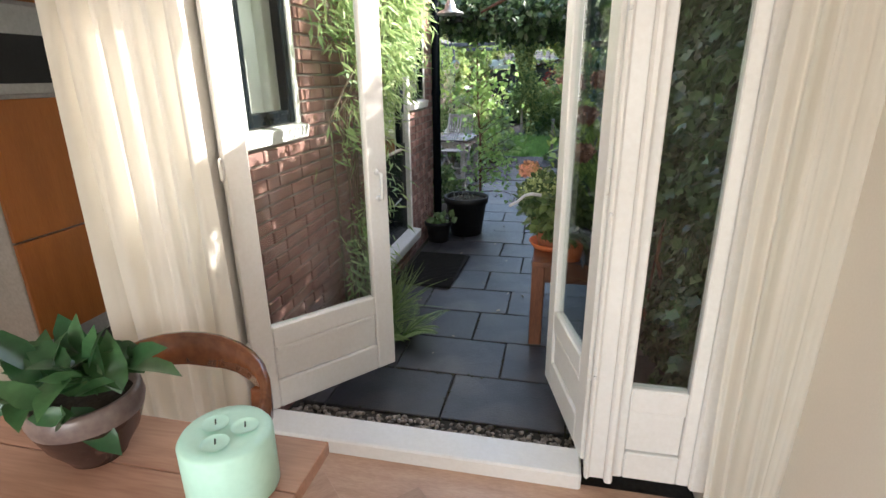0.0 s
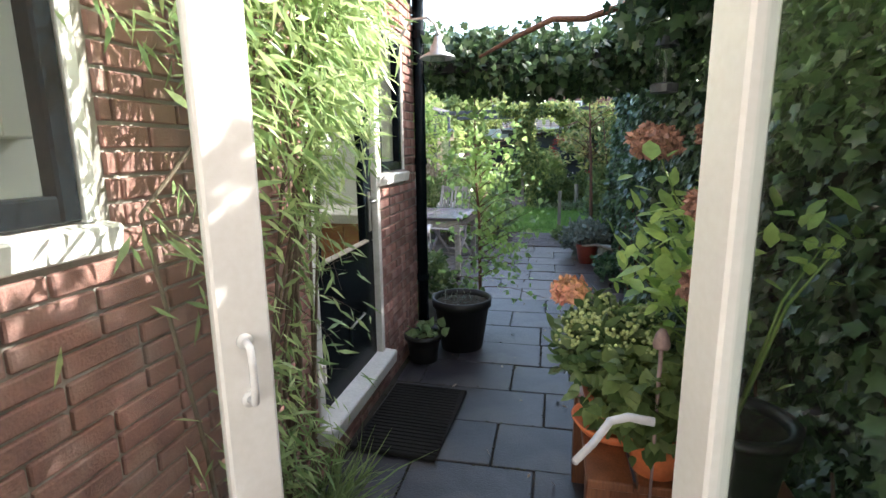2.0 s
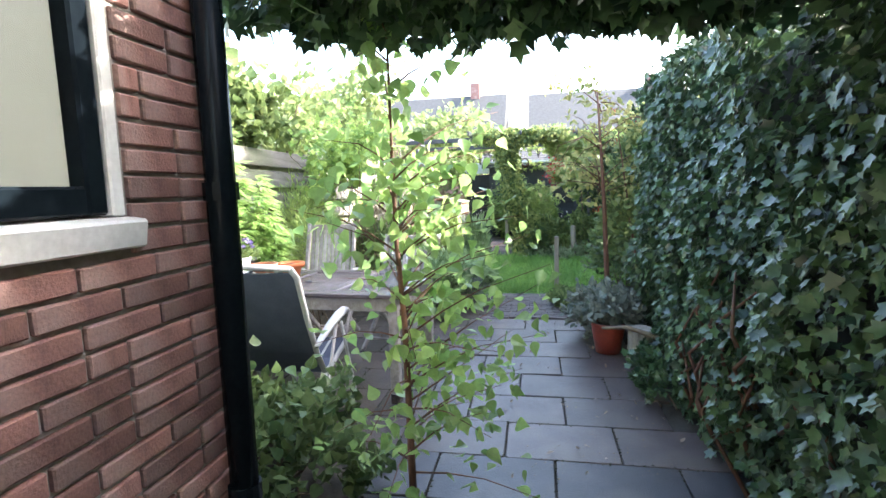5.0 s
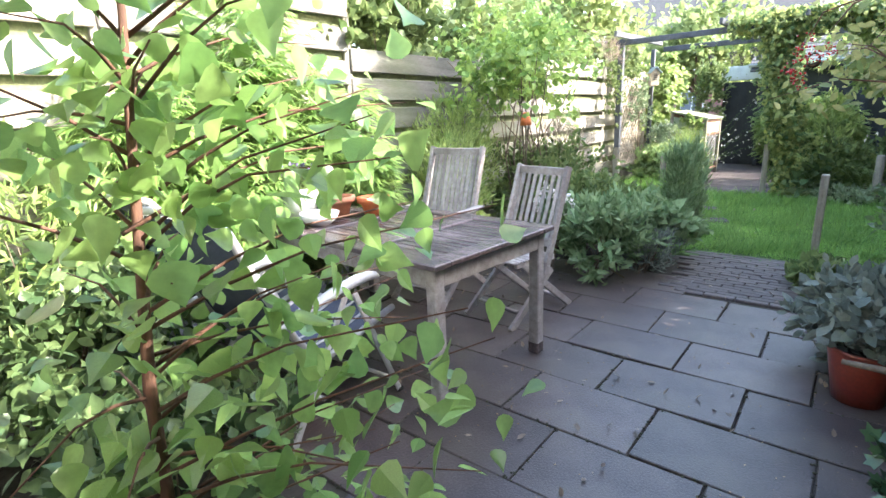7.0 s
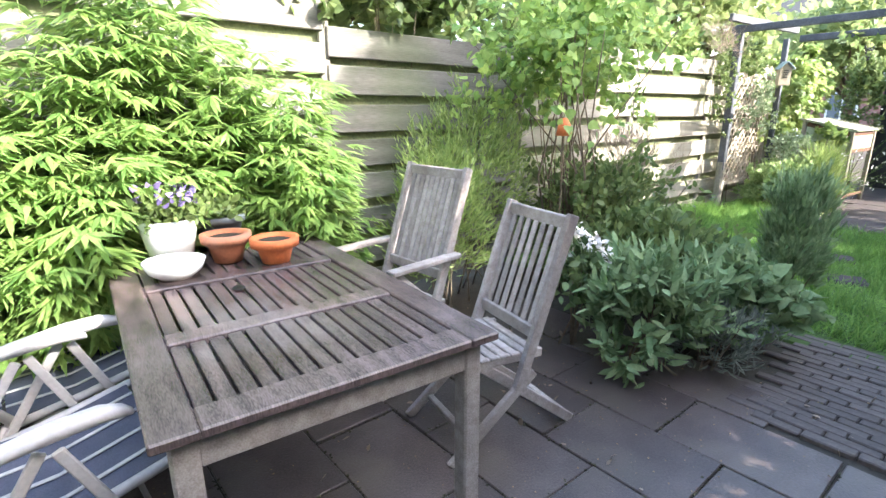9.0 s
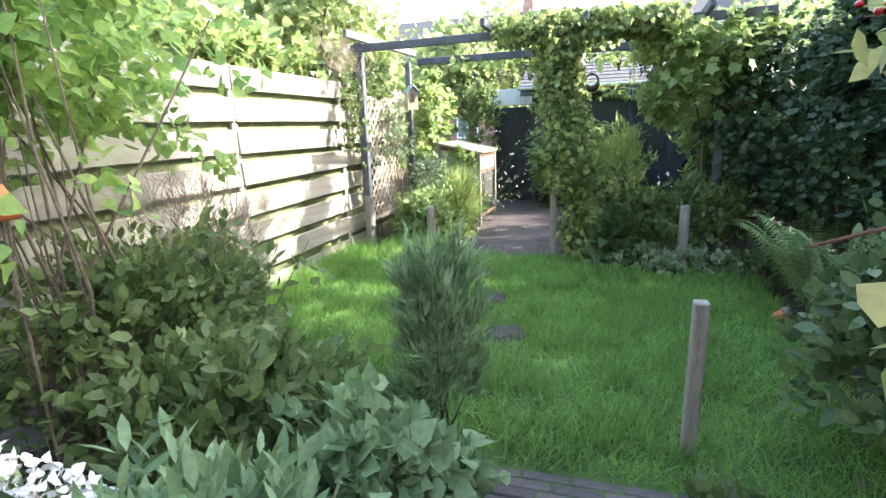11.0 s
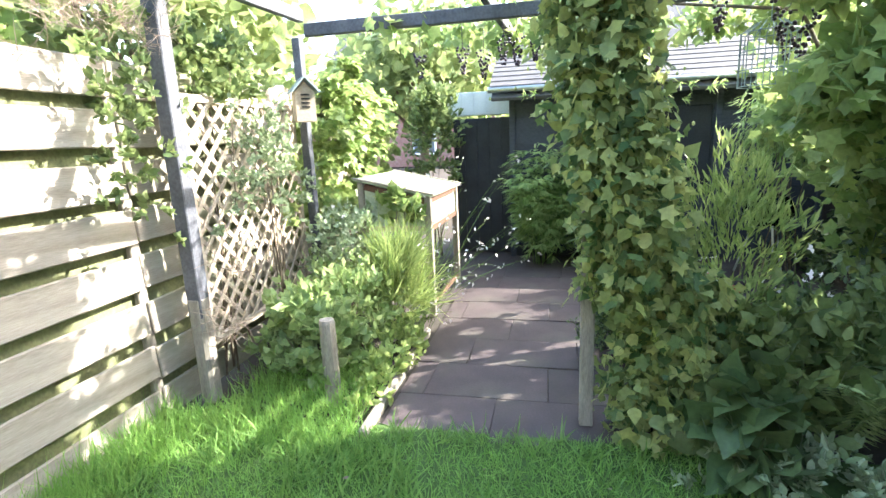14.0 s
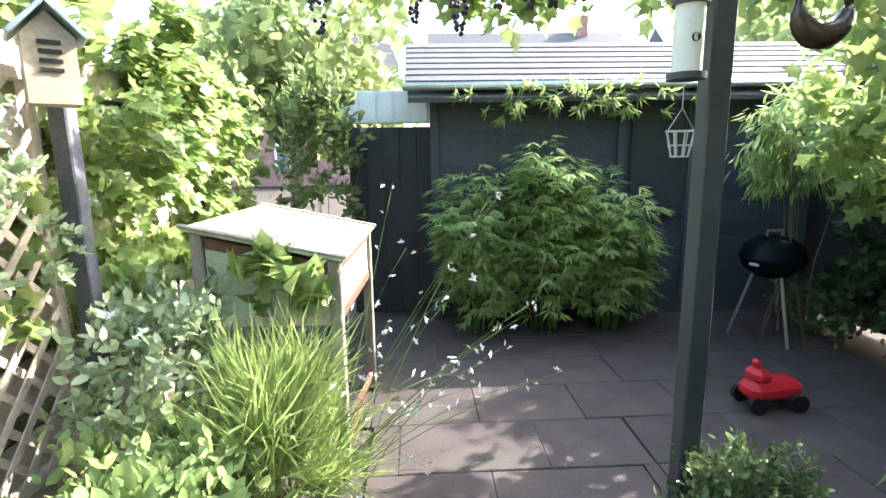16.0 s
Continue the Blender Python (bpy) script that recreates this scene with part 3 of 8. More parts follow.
wall("wall_kitchen_end", [((KX, KY1 - 0.1, 0), (-1.5, KY1, 2.6)), ((-1.5, KY1 - 0.1, 0), (-0.4, KY1, 1.45)), ((-1.5, KY1 - 0.1, 2.4), (-0.4, KY1, 2.6)), ((-0.4, KY1 - 0.1, 0), (-0.10, KY1, 2.6))],
     M["whitewall"], "white kitchen wall with a window above the sink")
wall("wall_kitchen_west", [((KX - 0.1, KY0, 0), (KX, KY1, 2.6))], M["whitewall"], "white kitchen wall")
g = bmesh.new()
box(g, (-0.95, 5.57, KF - 0.06), (1.68, 3.4, 0.1))
structure("floor_kitchen", g, M["flag"], "grey tiled kitchen floor", "floor")
g = bmesh.new()
box(g, (-0.93, 5.6, 2.66), (2.1, 3.5, 0.1))
structure("ceiling_kitchen", g, M["whitewall"], "white flat kitchen ceiling", "ceiling")

# brick face of the kitchen: mortar bed with openings, bricks come last in the file
brick_wall = wall("wall_kitchen_brick", [((-0.104, KY0 + .002, -0.05), (-0.012, U0, 2.6)), ((-0.104, U0, -0.05), (-0.012, U1, 1.31)), ((-0.104, U0, 2.27), (-0.012, U1, 2.6)),
                                        ((-0.104, U1, -0.05), (-0.012, DY0, 2.6)), ((-0.104, DY0, 2.27), (-0.012, V1, 2.6)), ((-0.104, DY0, -0.05), (-0.012, DY1, 0.16)),
                                        ((-0.104, DY1 + 0.001, -0.05), (-0.012, V1, 1.31)), ((-0.104, V1, -0.05), (-0.012, KY1, 2.6))], M["mortar"], "red brick kitchen wall with pale grey mortar")
g = bmesh.new()
box(g, (-0.9, 5.58, 2.80), (2.3, 3.6, 0.16), bevel=0.01)
structure("trim_roof_edge", g, M["white_out"], "white painted fascia of the flat kitchen roof", "roof edge")


def pane_thing(name, y0, y1, z0, z1, label):
    """A window in the kitchen wall: white outer frame, black sash, one pane, white sill."""
    w = thing(name, label, "window", (-0.05, y0, z0), kind="structure")
    b = bmesh.new()
    for lo, hi in (((y0, z0), (y0 + .035, z1)), ((y1 - .035, z0), (y1, z1)), ((y0 + .036, z1 - .035), (y1 - .036, z1))):
        box(b, (-0.045, (lo[0] + hi[0]) / 2, (lo[1] + hi[1]) / 2), (0.10, hi[0] - lo[0], hi[1] - lo[1]), bevel=0.004)
    part("window_frame", b, M["white_out"], w)
    b = bmesh.new()
    f = 0.05
    a0, a1, c0, c1 = y0 + .037, y1 - .037, z0 + .004, z1 - .037
    for lo, hi in (((a0, c0), (a0 + f, c1)), ((a1 - f, c0), (a1, c1)), ((a0 + f, c0), (a1 - f, c0 + f + .012)), ((a0 + f, c1 - f), (a1 - f, c1))):
        box(b, (-0.028, (lo[0] + hi[0]) / 2, (lo[1] + hi[1]) / 2), (0.05, hi[0] - lo[0], hi[1] - lo[1]), bevel=0.006)
    part("sash", b, M["black"], w, "glossy black painted sash")
    b = bmesh.new()
    box(b, (-0.036, (y0 + y1) / 2, (z0 + z1) / 2), (0.006, a1 - a0 - 2 * f + .01, c1 - c0 - 2 * f + .01))
    p = part("pane", b, M["glass"], w)
    p.visible_shadow = False
    b = bmesh.new()
    box(b, (-0.018, (y0 + y1) / 2 - 0.01, z0 - 0.035), (0.095, y1 - y0 + 0.09, 0.066), (0, 9, 0), bevel=0.006)
    part("window_sill", b, M["white_out"], w, "white painted sloping sill")
    return w


pane_thing("window_1", U0, U1, 1.37, 2.24, "black framed kitchen window with white sill")
pane_thing("window_2", V0 + .005, V1, 1.375, 2.24, "narrow black window beside the kitchen door")
# window in the kitchen's end wall
w = thing("window_3", "white framed window above the kitchen sink", "window", (-0.95, KY1 - 0.05, 1.45), kind="structure")
b = bmesh.new()
for x0, x1, z0, z1 in ((-1.5, -1.36, 1.45, 2.4), (-0.94, -0.4, 1.45, 2.4), (-1.36, -0.94, 1.45, 1.50), (-1.36, -0.94, 2.34, 2.4)):
    box(b, ((x0 + x1) / 2, KY1 - 0.05, (z0 + z1) / 2), (x1 - x0 - .001, 0.08, z1 - z0 - .001), bevel=0.004)
part("window_frame", b, M["white"], w)
b = bmesh.new()
for x0, x1, z0, z1 in ((-1.352, -1.31, 1.508, 2.33), (-0.99, -0.948, 1.508, 2.33), (-1.31, -0.99, 1.508, 1.55), (-1.31, -0.99, 2.288, 2.33)):
    box(b, ((x0 + x1) / 2, KY1 - 0.075, (z0 + z1) / 2), (x1 - x0 - .001, 0.05, z1 - z0 - .001), bevel=0.005)
part("sash", b, M["white"], w, "white painted casement sash")
b = bmesh.new()
box(b, (-1.15, KY1 - 0.075, 1.92), (0.33, 0.005, 0.745))
part("pane", b, M["glass"], w).visible_shadow = False
b = bmesh.new()
tube(b, [(-0.965, KY1 - .10, 1.86), (-0.965, KY1 - .125, 1.86), (-0.965, KY1 - .13, 1.78)], 0.008)
part("window_catch", b, M["steel"], w, "steel casement catch")

# kitchen door
kd = thing("door_1", "black half-glazed kitchen door in a white frame", "door", (-0.05, DY0, 0.2), kind="structure")
b = bmesh.new()
box(b, (-0.045, DY0 + .03, 1.25), (0.11, 0.058, 2.02), bevel=0.004)
box(b, (-0.045, DY1 - .025, 1.25), (0.11, 0.048, 2.02), bevel=0.004)
box(b, (-0.045, (DY0 + DY1) / 2, 2.235), (0.11, DY1 - DY0 - .11, 0.05), bevel=0.004)
part("door_frame", b, M["white_out"], kd, "white painted door frame with chipped edges")
y0, y1 = DY0 + .064, DY1 - .054
b = bmesh.new()
box(b, (-0.05, (y0 + y1) / 2, 0.605), (0.045, y1 - y0, 0.75), bevel=0.004)
box(b, (-0.05, y0 + .06, 1.59), (0.045, 0.12, 1.22), bevel=0.004)
box(b, (-0.05, y1 - .06, 1.59), (0.045, 0.12, 1.22), bevel=0.004)
box(b, (-0.05, (y0 + y1) / 2, 2.14), (0.045, y1 - y0 - .242, 0.11), bevel=0.004)
leaf = part("leaf", b, M["black"], kd, "glossy black green door leaf")
b = bmesh.new()
box(b, (-0.05, (y0 + y1) / 2, 1.53), (0.006, y1 - y0 - .235, 1.11))
part("pane", b, M["glass"], kd).visible_shadow = False
b = bmesh.new()
box(b, (-0.024, (y0 + y1) / 2, 0.998), (0.030, y1 - y0 - .215, 0.012), (0, 22, 0), bevel=0.003)
part("glazing_bead", b, M["postwood"], kd, "pale worn glazing bead")
b = bmesh.new()
box(b, (-0.024, y1 - .05, 1.16), (0.008, 0.042, 0.235), bevel=0.003)
pl = part("lock_plate", b, M["steel"], kd, "brushed metal lock plate")
b = bmesh.new()
tube(b, [(-0.02, y1 - .05, 1.23), (0.03, y1 - .05, 1.23), (0.034, y1 - .07, 1.23), (0.034, y1 - .17, 1.228)], 0.0085)
part("door_handle", b, M["steel"], pl, smooth=True)
b = bmesh.new()
box(b, (0.018, (DY0 + DY1) / 2, 0.215), (0.12, DY1 - DY0 + .06, 0.085), (0, 6, 0), bevel=0.008)
part("door_sill", b, M["white_out"], kd, "white painted sill, scuffed")
b = bmesh.new()
box(b, (-0.024, 6.0, 0.50), (0.012, 0.17, 0.19), bevel=0.006)
cf = part("cat_flap", b, M["black"], kd, "small flap low in the door")
b = bmesh.new()
tube(b, [(-0.012, 5.91, 0.575), (0.006, 5.95, 0.60), (0.006, 6.07, 0.605), (-0.012, 6.09, 0.60)], 0.006)
part("pull_bar", b, M["steel"], cf, smooth=True)
for z in (0.45, 1.35, 1.95):
    b = bmesh.new()
    tube(b, [(0.014, DY0 + .055, z), (0.014, DY0 + .055, z + .09)], 0.009)
    part("hinge", b, M["white_out"], kd)

# garden doors in the house wall
FRX0, FRX1 = -0.06, 1.43
fr = thing("door_frame_garden", "cream painted frame of the garden doors with threshold", "door frame", (0.7, W0, FL), kind="structure")
for nm, c, s in (("jamb", (FRX0 - .02, 3.79, 1.2), (0.06, 0.13, 2.22)), ("jamb", (1.475, 3.79, 1.2), (0.09, 0.13, 2.22)), ("jamb", (1.84, 3.79, 1.2), (0.06, 0.13, 2.22)),
                 ("lintel", (0.88, 3.79, 2.335), (2.0, 0.13, 0.05)), ("threshold", (0.69, 3.79, 0.065), (1.46, 0.16, 0.085)), ("stop_bead", (1.515, 3.71, 1.2), (0.03, 0.04, 2.2)), ("stop_bead", (1.437, 3.715, 1.2), (0.02, 0.03, 2.2))):
    b = bmesh.new()
    box(b, c, s, bevel=0.008)
    part(nm, b, M["white"], fr)
for z in (0.55, 1.15, 1.75):
    b = bmesh.new()
    tube(b, [(1.432, 3.70, z), (1.432, 3.70, z + .012)], 0.006)
    part("screw", b, M["whiteglaze"], fr)


def glazed_leaf(name, hinge, ang, width, side, label, handle):
    """A garden door leaf: stiles, rails, sunk panel, pane. ang: heading of the leaf from its hinge."""
    d = thing(name, label, "door", (*hinge, 0.12), kind="structure")
    r = Matrix.Translation((hinge[0], hinge[1], 0)) @ Matrix.Rotation(ang, 4, "Z")
    z0, z1, zr = 0.115, 2.29, 0.53

    def q(nm, x0, x1, za, zb, th, m=M["white"], y=0.0, bev=0.006):
        bb = bmesh.new()
        box(bb, ((x0 + x1) / 2, y, (za + zb) / 2), (x1 - x0, th, zb - za), bevel=bev)
        bmesh.ops.transform(bb, matrix=r, verts=bb.verts)
        return part(nm, bb, m, d)
    q("stile", 0.005, 0.105, z0, z1, 0.045)
    q("stile", width - 0.105, width, z0, z1, 0.045)
    q("bottom_rail", 0.106, width - 0.106, z0, z0 + .14, 0.044)
    q("panel", 0.106, width - 0.106, z0 + .141, zr - .10, 0.022)
    q("middle_rail", 0.106, width - 0.106, zr - .099, zr, 0.044)
    q("panel_bead", 0.115, width - 0.115, zr - .125, zr - .10, 0.040)
    q("top_rail", 0.106, width - 0.106, z1 - .11, z1, 0.044)
    q("pane", 0.100, width - 0.100, zr - .005, z1 - .105, 0.005, M["glass"], bev=0).visible_shadow = False
    for za in (0.4, 1.2, 2.0):
        q("hinge", -0.012, 0.004, za, za + .09, 0.016, M["white"], y=0.018 * side)
    for sgn in handle:
        bb = bmesh.new()
        x = width - 0.055
        y = 0.023 * sgn
        tube(bb, [(x, y, 1.155), (x, y + .035 * sgn, 1.15), (x, y + .04 * sgn, 1.12), (x, y + .04 * sgn, 1.06), (x, y + .035 * sgn, 1.035), (x, y, 1.03)], 0.008)
        for zz in (1.155, 1.03):
            tube(bb, [(x, y - .001 * sgn, zz), (x, y + .006 * sgn, zz)], 0.016, 12)
        bmesh.ops.transform(bb, matrix=r, verts=bb.verts)
        part("door_handle", bb, M["whiteglaze"], d, "white enamelled bow handle", smooth=True)
    return d


glazed_leaf("door_2", (-0.02, 3.80), math.atan2(0.58, 0.48), 0.74, -1, "cream glazed garden door, standing open", (-1,))
rdoor = glazed_leaf("door_3", (1.44, 3.79), math.atan2(0.60, -0.158), 0.62, 1, "cream glazed garden door, standing wide open", ())
b = bmesh.new()
tube(b, [(1.20, 4.28, 1.08), (1.16, 4.28, 1.085), (1.13, 4.27, 1.08), (1.10, 4.23, 1.06), (1.07, 4.19, 1.05)], [0.008, 0.0075, 0.007, 0.0065, 0.006])
part("lever_handle", b, M["whitemetal"], rdoor, "curved white metal lever", smooth=True)
# fixed side light
sl = thing("window_4", "tall fixed side window with a sunk panel below", "window", (1.66, W0, 0.1), kind="structure")
for nm, x0, x1, z0, z1, th, m in (("stile", 1.521, 1.57, 0.1, 2.3, 0.05, "white"), ("stile", 1.765, 1.81, 0.1, 2.3, 0.05, "white"), ("bottom_rail", 1.571, 1.764, 0.1, 0.22, 0.05, "white"),
                                  ("panel", 1.571, 1.764, 0.221, 0.40, 0.02, "white"), ("middle_rail", 1.571, 1.764, 0.401, 0.50, 0.05, "white"), ("top_rail", 1.571, 1.764, 2.2, 2.3, 0.05, "white"), ("pane", 1.571, 1.764, 0.501, 2.199, 0.006, "glass")):
    b = bmesh.new()
    box(b, ((x0 + x1) / 2, 3.765, (z0 + z1) / 2), (x1 - x0, th, z1 - z0), bevel=0 if m == "glass" else 0.005)
    o = part(nm, b, M[m], sl)
    if m == "glass":
        o.visible_shadow = False
# outside face of the house wall
g = bmesh.new()
box(g, (2.83, W1 + .03, 1.25), (1.9, 0.055, 2.72))
structure("wall_house_outside", g, M["brick"], "red brick outside of the house wall", "wall")

# lawn sheet, beds
g = bmesh.new()
box(g, (-0.1, 14.35, -0.03), (4.4, 3.9, 0.06), bevel=0.02)
structure("lawn_ground", g, M["lawn_soil"], "mossy green ground under the lawn grass", "ground")
g = bmesh.new()
box(g, (0.45, 8.2, -0.039), (3.6, 8.9, 0.05))
structure("patio_bed", g, M["joint"], "dark soil bed under the paving stones", "ground")
g = bmesh.new()
box(g, (0.6, 18.5, -0.042), (4.4, 4.4, 0.05))
structure("terrace_bed", g, M["joint"], "dark soil bed under the back terrace", "ground")

# ---- fences, pergola, shed ----
FX = -2.15
fence = thing("plank_fence", "weathered horizontal plank fence, algae green in the gaps", "fence", (FX, 12, 0))


def plank_mesh(name, l, h, t, material, bow=0.0):
    b = bmesh.new()
    box(b, (0, 0, 0), (t, l, h), bevel=0.006)
    me = bpy.data.meshes.new(name)
    b.to_mesh(me)
    b.free()
    me.materials.append(material)
    return me


front_plank = plank_mesh("plank", 1.86, 0.19, 0.022, M["plank"])
shade_plank = plank_mesh("plank", 1.86, 0.19, 0.022, M["shadeplank"])
back_plank = plank_mesh("back_plank", 1.86, 0.17, 0.018, M["greenwood"])
bays = [4.0 + 1.88 * i for i in range(9)]
for i, y in enumerate(bays):
    top, nrow, pitch_ = (2.62, 10, 0.262) if y < 8.5 else (2.36, 9, 0.262) if y < 10.5 else (1.93, 8, 0.243) if y < 12.5 else (2.02, 8, 0.262)
    x = FX if y > 7 else FX - 0.25
    for k in range(nrow):
        z = top - 0.11 - pitch_ * k
        tilt = rng.normal() * 0.45
        z += rng.normal() * 0.006
        piece("plank", shade_plank if 9 < y < 12 else front_plank, fence, pose(x + 0.03 + rng.normal() * .004, y, z, tilt, -3, rng.normal() * 0.3))
        if k < nrow - 1:
            piece("back_plank", back_plank, fence, pose(x - 0.03, y, z - pitch_ / 2))
    b = bmesh.new()
    box(b, (x, y + 0.94, top / 2 - 0.02), (0.035, 0.07, top + 0.02), bevel=0.005)
    part("post", b, M["postwood"], fence)

# end post of the fence and beams of the pergola
perg = thing("pergola", "grey painted timber pergola overgrown with vines", "pergola", (0, 16.4, 0))
for nm, p, q, w, h in (("post", (-1.93, 16.40, 0.55), (-1.93, 16.40, 2.42), 0.09, 0.09), ("post", (-1.86, 17.85, 0.3), (-1.86, 17.85, 2.35), 0.07, 0.07), ("post", (0.47, 17.5, 0.0), (0.47, 17.5, 2.36), 0.078, 0.078),
                       ("post", (1.95, 16.6, 0.0), (1.95, 16.6, 2.4), 0.075, 0.075), ("post", (0.30, 16.45, 0.0), (0.30, 16.45, 2.35), 0.07, 0.07)):
    b = bmesh.new()
    bar(b, p, q, w, h, 0.006, up=(0, 1, 0))
    part(nm, b, M["darkmetal"] if 0.4 < p[0] < 0.5 else M["postwood"] if 0.25 < p[0] < 0.35 else M["rawpost"], perg)
for p, q in (((-2.02, 16.38, 2.36), (2.3, 16.42, 2.40)), ((-1.52, 17.30, 2.28), (2.4, 17.36, 2.30)), ((-1.9, 16.0, 2.47), (-1.6, 17.42, 2.40)), ((-0.42, 16.15, 2.48), (-0.2, 19.0, 2.38)), ((0.6, 16.2, 2.46), (0.62, 18.4, 2.36)), ((1.7, 16.1, 2.46), (1.72, 18.4, 2.36))):
    b = bmesh.new()
    bar(b, p, q, 0.05, 0.085, 0.006)
    part("beam", b, M["rawpost"], perg)
b = bmesh.new()
box(b, (-1.93, 16.40, 0.34), (0.10, 0.10, 0.68), bevel=0.02)
part("post_foot", b, M["postwood"], perg, "old timber post foot")

# lattice panels behind the pergola post
for y0, y1, zt in ((16.5, 17.8, 1.82),):
    tre = thing("trellis", "pale wooden lattice panel with climbers", "trellis", (-1.95, y0, 0.3))
    z0 = 0.35
    b = bmesh.new()
    for p, q in (((-1.95, y0, z0), (-1.95, y0, zt)), ((-1.95, y1, z0), (-1.95, y1, zt)), ((-1.95, y0, z0), (-1.95, y1, z0)), ((-1.95, y0, zt), (-1.95, y1, zt))):
        bar(b, p, q, 0.045, 0.035, 0.003, up=(1, 0, 0))
    part("frame", b, M["lattice"], tre)
    hgt = zt - z0
    for sgn in (1, -1):
        s = -hgt
        while s < (y1 - y0):
            a0, a1 = max(s, 0), min(s + hgt, y1 - y0)
            if a1 - a0 > 0.1:
                za, zb = z0 + (a0 - s), z0 + (a1 - s)
                if sgn < 0:
                    za, zb = zt - (a0 - s), zt - (a1 - s)
                b = bmesh.new()
                bar(b, (-1.945 + .008 * sgn, y0 + a0, za), (-1.945 + .008 * sgn, y0 + a1, zb), 0.03, 0.008, 0.001, up=(1, 0, 0))
                part("lath", b, M["lattice"], tre)
            s += 0.135

# shed at the far end
shed = thing("garden_shed", "dark blue-grey board shed with a pale felt roof", "shed", (1.2, 20.9, 0))
b = bmesh.new()
box(b, (1.35, 21.3, 1.0), (3.4, 1.9, 2.05))
part("body", b, M["bluefence"], shed)
sb = plank_mesh("board", 3.42, 0.165, 0.02, M["shed"])
for k in range(13):
    piece("board", sb, shed, pose(1.35, 20.335, 0.10 + 0.158 * k, 5, 0, 90))
for x in (-0.36, 1.3, 1.95, 3.05):
    b = bmesh.new()
    box(b, (x, 20.31, 1.02), (0.07, 0.03, 2.04), bevel=0.003)
    part("corner_board", b, M["shed"], shed)
b = bmesh.new()
box(b, (1.63, 20.30, 1.35), (0.5, 0.03, 0.85), bevel=0.01)
part("shutter", b, M["bluefence"], shed)
rs = plank_mesh("roofing_strip", 3.9, 0.17, 0.014, M["roof"])
for k in range(7):
    piece("roofing_strip", rs, shed, Matrix.Translation((1.35, 20.12 + 0.133 * k, 2.12 + 0.068 * k)) @ Euler((radians(90 - 152 + 180 - 5), 0, 0)).to_matrix().to_4x4() @ Matrix.Rotation(radians(90), 4, "Z"))
b = bmesh.new()
box(b, (1.35, 20.7, 2.28), (3.86, 1.5, 0.04), (27, 0, 0))
part("roof", b, M["roof"], shed)
b = bmesh.new()
tube(b, [(-0.62, 20.05, 2.05), (3.3, 20.05, 2.06)], 0.035)
part("gutter", b, M["galv"], shed, "pale grey gutter with debris", smooth=True)
# dark gate and fences that close the end
for nm, c, s, m, lab, cat in (("garden_gate", (-0.75, 20.6, 0.88), (0.72, 0.05, 1.76), "bluefence", "dark stained board gate beside the shed", "gate"), ("ribbed_panel", (-0.8, 20.75, 1.95), (0.9, 0.04, 0.30), "greyplastic", "pale ribbed panel above the gate", "panel")):
    gt = thing(nm, lab, cat, (c[0], c[1], 0))
    b = bmesh.new()
    box(b, c, s, bevel=0.004)
    part("backing", b, M[m], gt)
    for k in range(5):
        b = bmesh.new()
        box(b, (c[0] - 0.36 + 0.16 * k + 0.04, c[1] - s[1] / 2 - .006, c[2]), (0.14, 0.012, s[2] - .02), bevel=0.002)
        part("board", b, M[m], gt)
b = bmesh.new()
box(b, (-2.3, 18.9, 1.0), (0.05, 3.6, 2.0))
box(b, (3.35, 10.1, 1.05), (0.06, 12.3, 2.1))
box(b, (3.3, 18.6, 1.1), (0.06, 4.6, 2.2))
structure("fence_boundary", b, M["bluefence"], "dark boarded boundary fence behind the hedges", "fence")

# ---- ivy hedge and arch ----
hedge = thing("ivy_hedge", "dense dark green ivy wall beside the paved passage", "hedge", (2.1, 7.4, 0))
# dark filler box inside the hedge, added so no light passes between the leaves
b = bmesh.new()
box(b, (2.25, 7.45, 1.0), (0.5, 7.0, 2.05), bevel=0.1)
part("backing", b, M["bluefence"], hedge, "dark box added behind the ivy to block light")
p1, o1 = slab((1.80, 3.95, 0.0), (2.1, 10.9, 2.2), 30000, (-1, 0, 0), 0.16, 0.16)
leaves("foliage", p1, o1, 0.056, LOBED, L["ivy"], hedge, bias=(-0.1, 0, -0.75), jitter=0.6, flat=0.75)
p1, o1 = slab((1.8, 3.95, 1.9), (2.5, 10.9, 2.28), 3500, (0, 0, 1), 0.2, 0.12)
leaves("top_foliage", p1, o1, 0.062, LOBED, L["ivy"], hedge, bias=(0, 0, 0.2), jitter=0.8, flat=0.5)
for i in range(26):
    y = 8.2 + rng.random() * 0.9 if i < 16 else 4.5 + rng.random() * 6
    z = rng.random() * 0.6
    b = bmesh.new()
    tube(b, [(1.80 + .05 * rng.random(), y, z), (1.77, y + rng.normal() * .12, z + .15), (1.84, y + rng.normal() * .2, z + .4)], [0.012, 0.01, 0.005], 5)
    part("stem", b, M["bark"], hedge, "bare brown ivy stem", smooth=True)
arch = thing("ivy_arch", "ivy covered beam arching over the garden path", "arch", (1.0, 7.6, 1.9))
b = bmesh.new()
bar(b, (-0.0, 7.45, 2.12), (2.0, 7.45, 2.14), 0.09, 0.09)
bar(b, (0.0, 7.9, 2.12), (2.0, 7.9, 2.14), 0.09, 0.09)
part("beam", b, M["bluefence"], arch)
